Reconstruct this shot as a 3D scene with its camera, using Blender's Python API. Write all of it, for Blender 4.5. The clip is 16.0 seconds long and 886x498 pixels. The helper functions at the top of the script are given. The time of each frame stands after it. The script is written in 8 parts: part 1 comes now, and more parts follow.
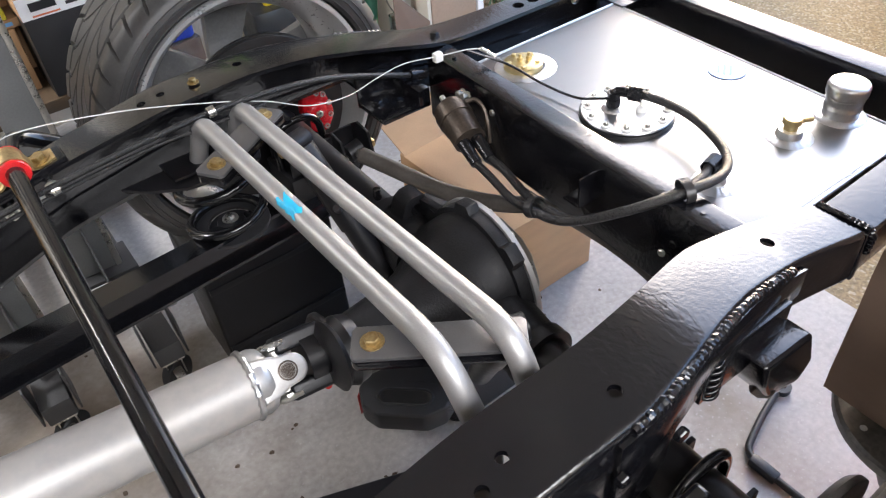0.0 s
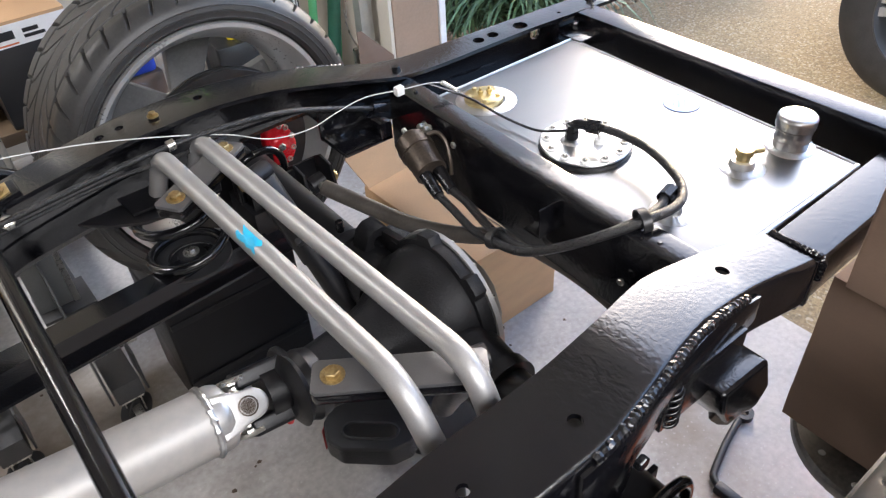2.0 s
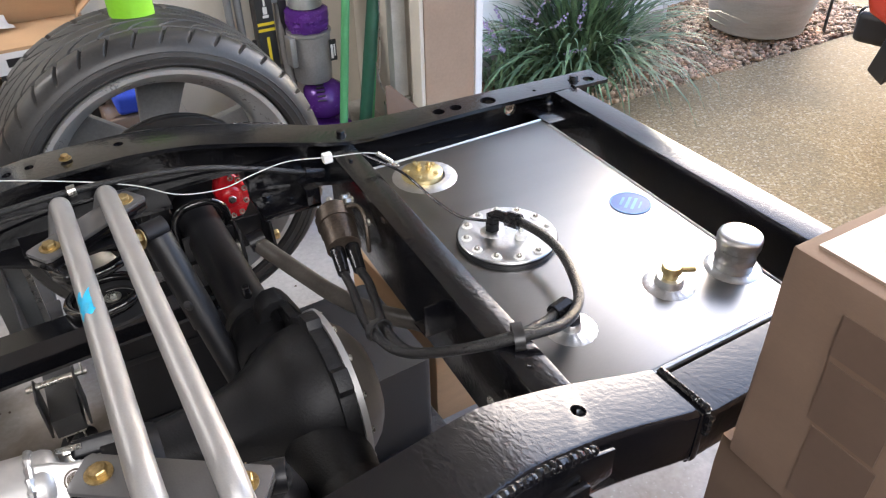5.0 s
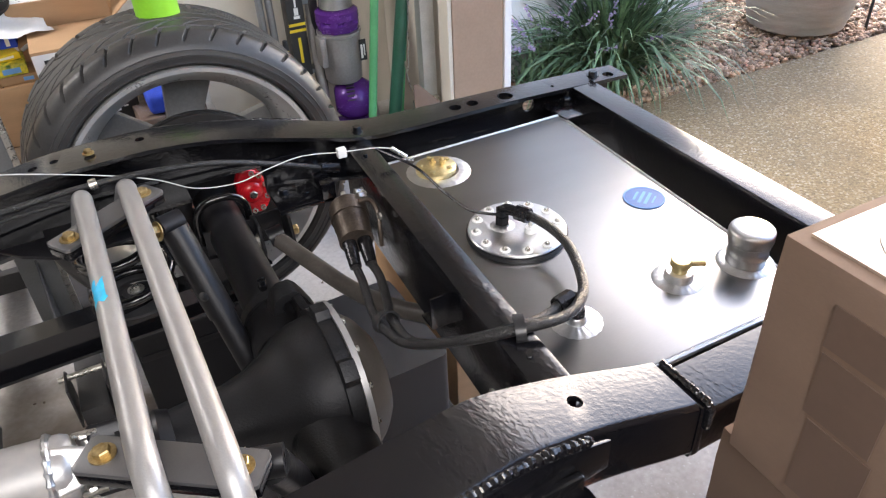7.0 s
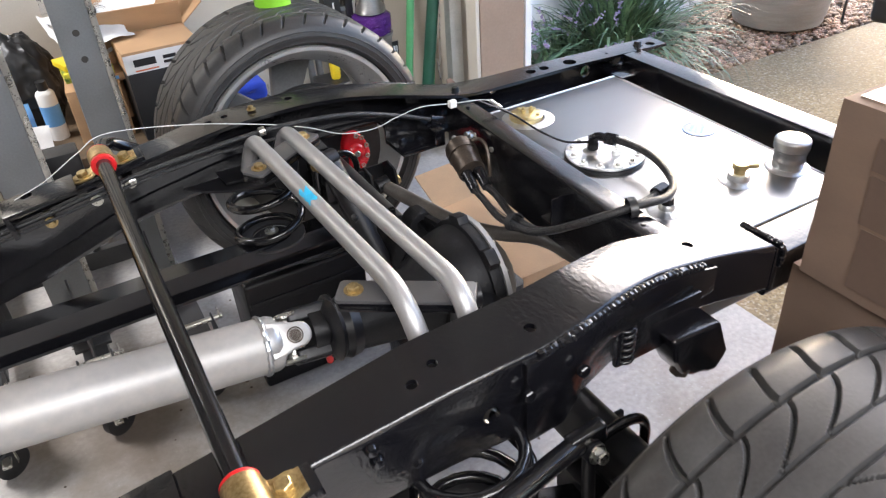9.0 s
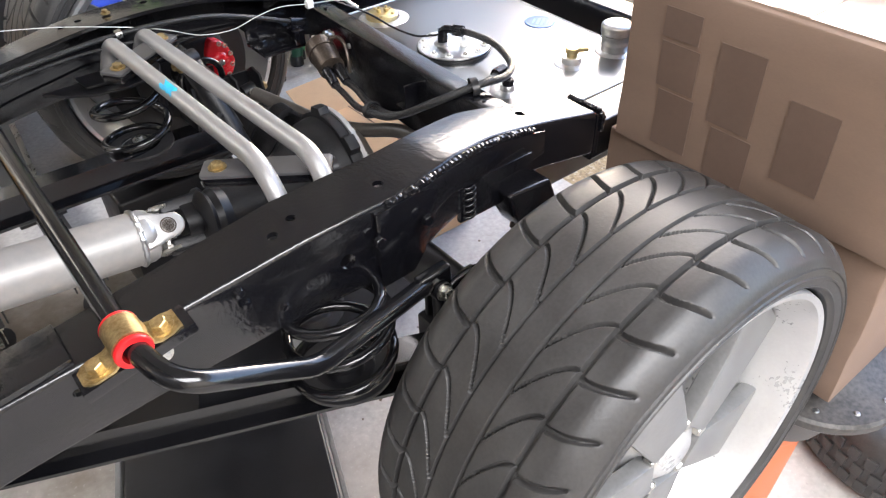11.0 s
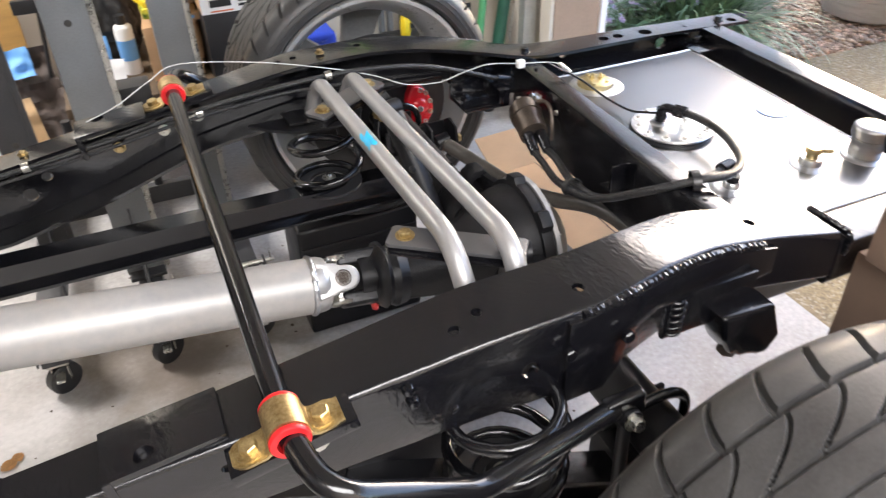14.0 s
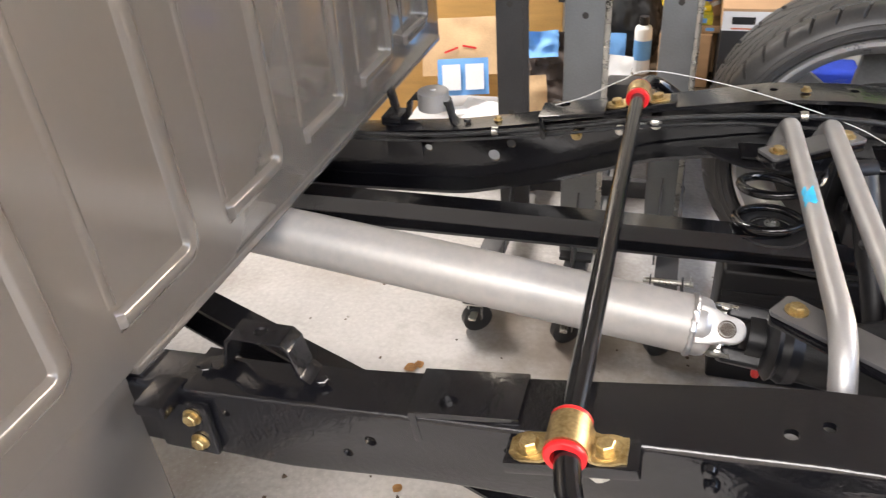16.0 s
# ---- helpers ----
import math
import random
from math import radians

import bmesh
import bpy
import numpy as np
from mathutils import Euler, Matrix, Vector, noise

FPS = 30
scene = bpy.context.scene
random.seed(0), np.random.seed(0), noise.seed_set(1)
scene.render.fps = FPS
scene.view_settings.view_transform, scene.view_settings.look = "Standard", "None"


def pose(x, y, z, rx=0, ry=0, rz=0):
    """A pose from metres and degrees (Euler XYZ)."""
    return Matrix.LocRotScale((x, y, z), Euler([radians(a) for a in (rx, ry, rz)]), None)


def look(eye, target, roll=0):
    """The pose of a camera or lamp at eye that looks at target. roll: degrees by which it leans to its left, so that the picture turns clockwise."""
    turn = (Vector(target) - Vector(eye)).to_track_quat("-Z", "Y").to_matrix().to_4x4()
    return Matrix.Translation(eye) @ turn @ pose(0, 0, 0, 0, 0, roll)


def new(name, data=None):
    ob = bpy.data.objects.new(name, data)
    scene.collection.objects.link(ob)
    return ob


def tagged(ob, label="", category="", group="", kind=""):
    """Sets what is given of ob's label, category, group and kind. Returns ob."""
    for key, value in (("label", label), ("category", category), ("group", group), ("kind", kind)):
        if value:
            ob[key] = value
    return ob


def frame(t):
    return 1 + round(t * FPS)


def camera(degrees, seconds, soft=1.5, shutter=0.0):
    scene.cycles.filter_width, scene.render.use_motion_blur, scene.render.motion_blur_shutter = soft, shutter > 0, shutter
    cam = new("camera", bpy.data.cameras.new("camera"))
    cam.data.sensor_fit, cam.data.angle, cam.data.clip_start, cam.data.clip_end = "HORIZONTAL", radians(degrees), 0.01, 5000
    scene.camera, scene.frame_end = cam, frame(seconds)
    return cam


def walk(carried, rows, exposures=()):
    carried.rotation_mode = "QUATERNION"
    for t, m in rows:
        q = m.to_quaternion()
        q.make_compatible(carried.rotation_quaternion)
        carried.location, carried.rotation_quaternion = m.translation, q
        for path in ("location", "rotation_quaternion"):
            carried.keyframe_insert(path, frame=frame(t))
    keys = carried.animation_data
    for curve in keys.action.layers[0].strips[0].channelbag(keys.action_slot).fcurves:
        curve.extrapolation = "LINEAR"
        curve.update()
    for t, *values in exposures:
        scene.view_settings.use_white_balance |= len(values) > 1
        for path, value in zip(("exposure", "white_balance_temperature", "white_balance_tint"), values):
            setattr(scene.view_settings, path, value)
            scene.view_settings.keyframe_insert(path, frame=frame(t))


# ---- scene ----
cam = camera(61.7, 16.0, 1.2, 0.4)
PATH = [
    (0, (-0.324, -0.722, 1.579), (0.484, 0.521, 0.236), -5.4),
    (0.5, (-0.321, -0.72, 1.579), (0.503, 0.52, 0.243), -5.0),
    (1, (-0.32, -0.72, 1.58), (0.527, 0.517, 0.255), -4.5),
    (1.5, (-0.32, -0.727, 1.58), (0.554, 0.509, 0.272), -4.2),
    (2, (-0.318, -0.729, 1.58), (0.595, 0.503, 0.296), -3.7),
    (2.5, (-0.307, -0.733, 1.584), (0.653, 0.5, 0.335), -3.1),
    (3, (-0.284, -0.736, 1.581), (0.704, 0.509, 0.368), -2.5),
    (3.5, (-0.233, -0.743, 1.577), (0.783, 0.518, 0.404), -1.8),
    (4, (-0.136, -0.765, 1.566), (0.804, 0.569, 0.41), -0.9),
    (4.2, (-0.104, -0.776, 1.567), (0.792, 0.58, 0.401), -0.7),
    (6.3, (-0.003, -0.805, 1.549), (0.732, 0.64, 0.377), -2.4),
    (6.5, (0.0, -0.812, 1.551), (0.727, 0.636, 0.379), -2.6),
    (7, (0.001, -0.823, 1.553), (0.706, 0.639, 0.384), -3.0),
    (7.5, (-0.002, -0.834, 1.554), (0.681, 0.647, 0.396), -3.7),
    (8, (-0.072, -0.876, 1.57), (0.606, 0.619, 0.427), -4.2),
    (8.5, (-0.264, -0.946, 1.565), (0.443, 0.546, 0.437), -4.4),
    (9, (-0.372, -1.013, 1.582), (0.395, 0.452, 0.458), -4.1),
    (9.5, (-0.39, -1.067, 1.576), (0.459, 0.355, 0.454), -3.4),
    (10, (-0.405, -1.143, 1.571), (0.566, 0.147, 0.391), -2.0),
    (10.2, (-0.41, -1.175, 1.568), (0.572, 0.057, 0.337), -2.0),
    (12.3, (-0.409, -1.113, 1.56), (0.437, 0.163, 0.274), -1.6),
    (12.5, (-0.406, -1.096, 1.558), (0.433, 0.203, 0.289), -1.5),
    (13, (-0.41, -1.076, 1.561), (0.391, 0.281, 0.33), -1.4),
    (13.5, (-0.406, -1.053, 1.563), (0.319, 0.371, 0.361), -1.4),
    (14, (-0.381, -1.024, 1.558), (0.242, 0.465, 0.376), -1.5),
    (14.5, (-0.303, -0.99, 1.548), (-0.005, 0.598, 0.368), -2.4),
    (15, (-0.263, -0.989, 1.543), (-0.398, 0.636, 0.384), -3.9),
    (15.5, (-0.264, -0.999, 1.544), (-0.672, 0.599, 0.413), -4.9),
    (16, (-0.273, -1.011, 1.55), (-0.822, 0.562, 0.445), -4.6),
]
EXPOSURES = [(0, 3.05, 6450, 13), (4, 2.95, 6500, 13), (7, 2.95, 6600, 14), (9, 3.05, 6450, 13), (12.5, 3.3, 6450, 13), (14, 3.25, 6650, 13), (16, 3.2, 6900, 14)]
walk(cam, [(t, look(eye, target, roll)) for t, eye, target, roll in PATH], exposures=EXPOSURES)
SKY, SUN, FILL = 0.160, 0.06, 31.0
HEAD_Z = 2.34        # underside of the unseen garage header, set for the sky light it lets in
# ---------------------------------------------------------------- light
world = bpy.data.worlds.new("sky")
scene.world = world
world.use_nodes = True
wn = world.node_tree
wn.nodes.clear()
sky = wn.nodes.new("ShaderNodeTexSky")
sky.sky_type = "NISHITA"
sky.sun_disc = False
sky.sun_elevation = radians(19)
sky.sun_rotation = radians(49)
sky.air_density, sky.dust_density, sky.ozone_density = 0.9, 1.6, 1.0
bg = wn.nodes.new("ShaderNodeBackground")
bg.inputs["Strength"].default_value = SKY
wo = wn.nodes.new("ShaderNodeOutputWorld")
wn.links.new(sky.outputs[0], bg.inputs["Color"])
wn.links.new(bg.outputs[0], wo.inputs["Surface"])

sun_data = bpy.data.lights.new("sun", "SUN")
sun_data.energy, sun_data.angle, sun_data.color = SUN, radians(40), (1.0, 0.98, 0.95)
sun = new("sun", sun_data)
sun.matrix_world = look((6.33, 5.50, 2.90), (0.0, 0.0, 0.0))

# two fill lamps added at ceiling height to brighten the room; no real fittings
for lx, ly, wide, deep, watts in ((-0.3, -2.5, 2.4, 1.6, FILL * 0.75), (-1.85, 1.95, 0.9, 0.7, FILL * 0.42)):
    fill_data = bpy.data.lights.new("fill_light", "AREA")
    fill_data.shape, fill_data.size, fill_data.size_y = "RECTANGLE", wide, deep
    fill_data.energy, fill_data.color = watts, (0.98, 0.985, 1.0)
    fill_lamp = new("fill_light", fill_data)
    fill_lamp.matrix_world = pose(lx, ly, 2.74)


# ---------------------------------------------------------------- materials
def mat(name, base, rough=0.5, metal=0.0, var=0.15, scale=12.0, fine=140.0, bump=0.15, rvar=0.12,
        coat=0.0, spec=0.5, tint=None, stretch=(1, 1, 1), island=0.0, rand=0.0):
    """A surface with colour, gloss and relief that vary at two scales. Sizes are in metres: scale and fine count features per metre."""
    m = bpy.data.materials.new(name)
    m.use_nodes = True
    n, l = m.node_tree.nodes, m.node_tree.links
    p = n["Principled BSDF"]
    tc = n.new("ShaderNodeTexCoord")
    mp = n.new("ShaderNodeMapping")
    mp.inputs["Scale"].default_value = stretch
    l.new(tc.outputs["Object"], mp.inputs["Vector"])
    big, small = n.new("ShaderNodeTexNoise"), n.new("ShaderNodeTexNoise")
    for t, s, d in ((big, scale, 5.0), (small, fine, 3.0)):
        t.inputs["Scale"].default_value, t.inputs["Detail"].default_value = s, d
        l.new(mp.outputs["Vector"], t.inputs["Vector"])
    mix = n.new("ShaderNodeMix")
    mix.data_type = "FLOAT"
    mix.inputs[0].default_value = 0.4
    l.new(big.outputs[0], mix.inputs[2])
    l.new(small.outputs[0], mix.inputs[3])
    ramp = n.new("ShaderNodeValToRGB")
    lo = [max(0.0, c * (1 - var)) for c in base]
    hi = [min(1.0, c * (1 + var)) for c in (tint or base)]
    ramp.color_ramp.elements[0].position, ramp.color_ramp.elements[1].position = 0.36, 0.64
    ramp.color_ramp.elements[0].color, ramp.color_ramp.elements[1].color = (*lo, 1), (*hi, 1)
    l.new(mix.outputs[0], ramp.inputs["Fac"])
    colour = ramp.outputs["Color"]
    if island or rand:
        hs = n.new("ShaderNodeHueSaturation")
        src = n.new("ShaderNodeNewGeometry").outputs["Random Per Island"] if island else n.new("ShaderNodeObjectInfo").outputs["Random"]
        mr = n.new("ShaderNodeMapRange")
        amount = island or rand
        mr.inputs["To Min"].default_value, mr.inputs["To Max"].default_value = 1 - amount, 1 + amount
        l.new(src, mr.inputs["Value"])
        l.new(mr.outputs[0], hs.inputs["Value"])
        l.new(colour, hs.inputs["Color"])
        colour = hs.outputs["Color"]
    l.new(colour, p.inputs["Base Color"])
    rr = n.new("ShaderNodeMapRange")
    rr.inputs["From Min"].default_value, rr.inputs["From Max"].default_value = 0.3, 0.7
    rr.inputs["To Min"].default_value, rr.inputs["To Max"].default_value = max(0.02, rough - rvar), min(1.0, rough + rvar)
    l.new(mix.outputs[0], rr.inputs["Value"])
    l.new(rr.outputs[0], p.inputs["Roughness"])
    p.inputs["Metallic"].default_value = metal
    p.inputs["Specular IOR Level"].default_value = spec
    p.inputs["Coat Weight"].default_value = coat
    p.inputs["Coat Roughness"].default_value = 0.08
    if bump:
        b = n.new("ShaderNodeBump")
        b.inputs["Strength"].default_value, b.inputs["Distance"].default_value = bump, 0.002
        l.new(small.outputs[0], b.inputs["Height"])
        l.new(b.outputs[0], p.inputs["Normal"])
        if coat:
            l.new(b.outputs[0], p.inputs["Coat Normal"])
    return m


def glass(name, colour=(1, 1, 1), rough=0.05, ior=1.3):
    m = bpy.data.materials.new(name)
    m.use_nodes = True
    p = m.node_tree.nodes["Principled BSDF"]
    p.inputs["Base Color"].default_value = (*colour, 1)
    p.inputs["Transmission Weight"].default_value = 1.0
    p.inputs["Roughness"].default_value, p.inputs["IOR"].default_value = rough, ior
    return m


def concrete():
    """Trowelled concrete: soft mottling, brown oil bloom, small dark specks."""
    m = mat("garage_concrete", (0.355, 0.335, 0.310), 0.66, 0, 0.12, 2.6, 60, 0.12, 0.10, tint=(0.445, 0.425, 0.400))
    n, l = m.node_tree.nodes, m.node_tree.links
    p = n["Principled BSDF"]
    src = p.inputs["Base Color"].links[0].from_socket
    tc = n.new("ShaderNodeTexCoord")
    for scale, lo, hi, colour, amount in ((1.7, 0.55, 0.75, (0.19, 0.14, 0.095), 0.75), (38.0, 0.70, 0.78, (0.22, 0.20, 0.18), 0.6), (0.7, 0.5, 0.7, (0.48, 0.467, 0.45), 0.5), (95.0, 0.62, 0.70, (0.56, 0.545, 0.52), 0.5), (14.0, 0.60, 0.72, (0.30, 0.28, 0.255), 0.4)):
        t = n.new("ShaderNodeTexNoise")
        t.inputs["Scale"].default_value, t.inputs["Detail"].default_value = scale, 6.0
        l.new(tc.outputs["Object"], t.inputs["Vector"])
        r = n.new("ShaderNodeMapRange")
        r.inputs["From Min"].default_value, r.inputs["From Max"].default_value = lo, hi
        r.inputs["To Max"].default_value = amount
        l.new(t.outputs[0], r.inputs["Value"])
        mix = n.new("ShaderNodeMix")
        mix.data_type = "RGBA"
        l.new(r.outputs[0], mix.inputs[0])
        l.new(src, mix.inputs[6])
        mix.inputs[7].default_value = (*colour, 1)
        src = mix.outputs[2]
    # one wide brown patch under the driveshaft, with a broken edge
    far = n.new("ShaderNodeVectorMath")
    far.operation = "DISTANCE"
    far.inputs[1].default_value = (-0.46, 0.76, 0.0)
    rough_edge = n.new("ShaderNodeTexNoise")
    rough_edge.inputs["Scale"].default_value, rough_edge.inputs["Detail"].default_value = 5.0, 5.0
    l.new(tc.outputs["Object"], far.inputs[0])
    l.new(tc.outputs["Object"], rough_edge.inputs["Vector"])
    add = n.new("ShaderNodeMath")
    add.operation = "ADD"
    l.new(far.outputs["Value"], add.inputs[0])
    l.new(rough_edge.outputs[0], add.inputs[1])
    r = n.new("ShaderNodeMapRange")
    r.inputs["From Min"].default_value, r.inputs["From Max"].default_value = 0.55, 1.05
    r.inputs["To Min"].default_value, r.inputs["To Max"].default_value = 0.8, 0.0
    l.new(add.outputs[0], r.inputs["Value"])
    mix = n.new("ShaderNodeMix")
    mix.data_type = "RGBA"
    l.new(r.outputs[0], mix.inputs[0])
    l.new(src, mix.inputs[6])
    mix.inputs[7].default_value = (0.13, 0.09, 0.055, 1)
    l.new(mix.outputs[2], p.inputs["Base Color"])
    return m


def aggregate():
    """Exposed aggregate: small pale and dark stones in a tan matrix, with broad damp patches."""
    m = mat("exposed_aggregate", (0.23, 0.165, 0.085), 0.85, 0, 0.28, 120, 330, 0.6, 0.1, tint=(0.35, 0.265, 0.145))
    n, l = m.node_tree.nodes, m.node_tree.links
    p = n["Principled BSDF"]
    src = p.inputs["Base Color"].links[0].from_socket
    tc = n.new("ShaderNodeTexCoord")
    v = n.new("ShaderNodeTexVoronoi")
    v.inputs["Scale"].default_value = 120.0
    l.new(tc.outputs["Object"], v.inputs["Vector"])
    ramp = n.new("ShaderNodeValToRGB")
    ramp.color_ramp.interpolation = "CONSTANT"
    ramp.color_ramp.elements[0].color = (0.10, 0.075, 0.045, 1)
    ramp.color_ramp.elements[1].position, ramp.color_ramp.elements[1].color = 0.22, (0.28, 0.205, 0.11, 1)
    for pos, colour in ((0.55, (0.23, 0.165, 0.085, 1)), (0.80, (0.42, 0.35, 0.25, 1)), (0.93, (0.62, 0.56, 0.46, 1))):
        ramp.color_ramp.elements.new(pos).color = colour
    sep = n.new("ShaderNodeSeparateColor")
    l.new(v.outputs["Color"], sep.inputs[0])
    l.new(sep.outputs[0], ramp.inputs["Fac"])
    mix = n.new("ShaderNodeMix")
    mix.data_type = "RGBA"
    mix.inputs[0].default_value = 0.42
    l.new(src, mix.inputs[6])
    l.new(ramp.outputs["Color"], mix.inputs[7])
    big = n.new("ShaderNodeTexNoise")
    big.inputs["Scale"].default_value, big.inputs["Detail"].default_value = 1.3, 5.0
    l.new(tc.outputs["Object"], big.inputs["Vector"])
    r = n.new("ShaderNodeMapRange")
    r.inputs["From Min"].default_value, r.inputs["From Max"].default_value = 0.48, 0.72
    r.inputs["To Max"].default_value = 0.55
    l.new(big.outputs[0], r.inputs["Value"])
    damp = n.new("ShaderNodeMix")
    damp.data_type = "RGBA"
    l.new(r.outputs[0], damp.inputs[0])
    l.new(mix.outputs[2], damp.inputs[6])
    damp.inputs[7].default_value = (0.135, 0.115, 0.08, 1)
    l.new(damp.outputs[2], p.inputs["Base Color"])
    return m


def chassis_paint():
    """Gloss black over an uneven skin, with a little grey dust and small scuffs."""
    m = mat("gloss_black_chassis_paint", (0.0045, 0.0045, 0.006), 0.17, 0, 0.2, 6, 150, 0.20, 0.05, coat=0.25, spec=0.5)
    n, l = m.node_tree.nodes, m.node_tree.links
    p = n["Principled BSDF"]
    src = p.inputs["Base Color"].links[0].from_socket
    tc = n.new("ShaderNodeTexCoord")
    for scale, lo, hi, colour, amount in ((70.0, 0.70, 0.80, (0.06, 0.06, 0.058), 0.35), (9.0, 0.55, 0.80, (0.014, 0.0138, 0.0135), 0.6)):
        t = n.new("ShaderNodeTexNoise")
        t.inputs["Scale"].default_value, t.inputs["Detail"].default_value = scale, 5.0
        l.new(tc.outputs["Object"], t.inputs["Vector"])
        r = n.new("ShaderNodeMapRange")
        r.inputs["From Min"].default_value, r.inputs["From Max"].default_value = lo, hi
        r.inputs["To Max"].default_value = amount
        l.new(t.outputs[0], r.inputs["Value"])
        mix = n.new("ShaderNodeMix")
        mix.data_type = "RGBA"
        l.new(r.outputs[0], mix.inputs[0])
        l.new(src, mix.inputs[6])
        mix.inputs[7].default_value = (*colour, 1)
        src = mix.outputs[2]
    l.new(src, p.inputs["Base Color"])
    return m


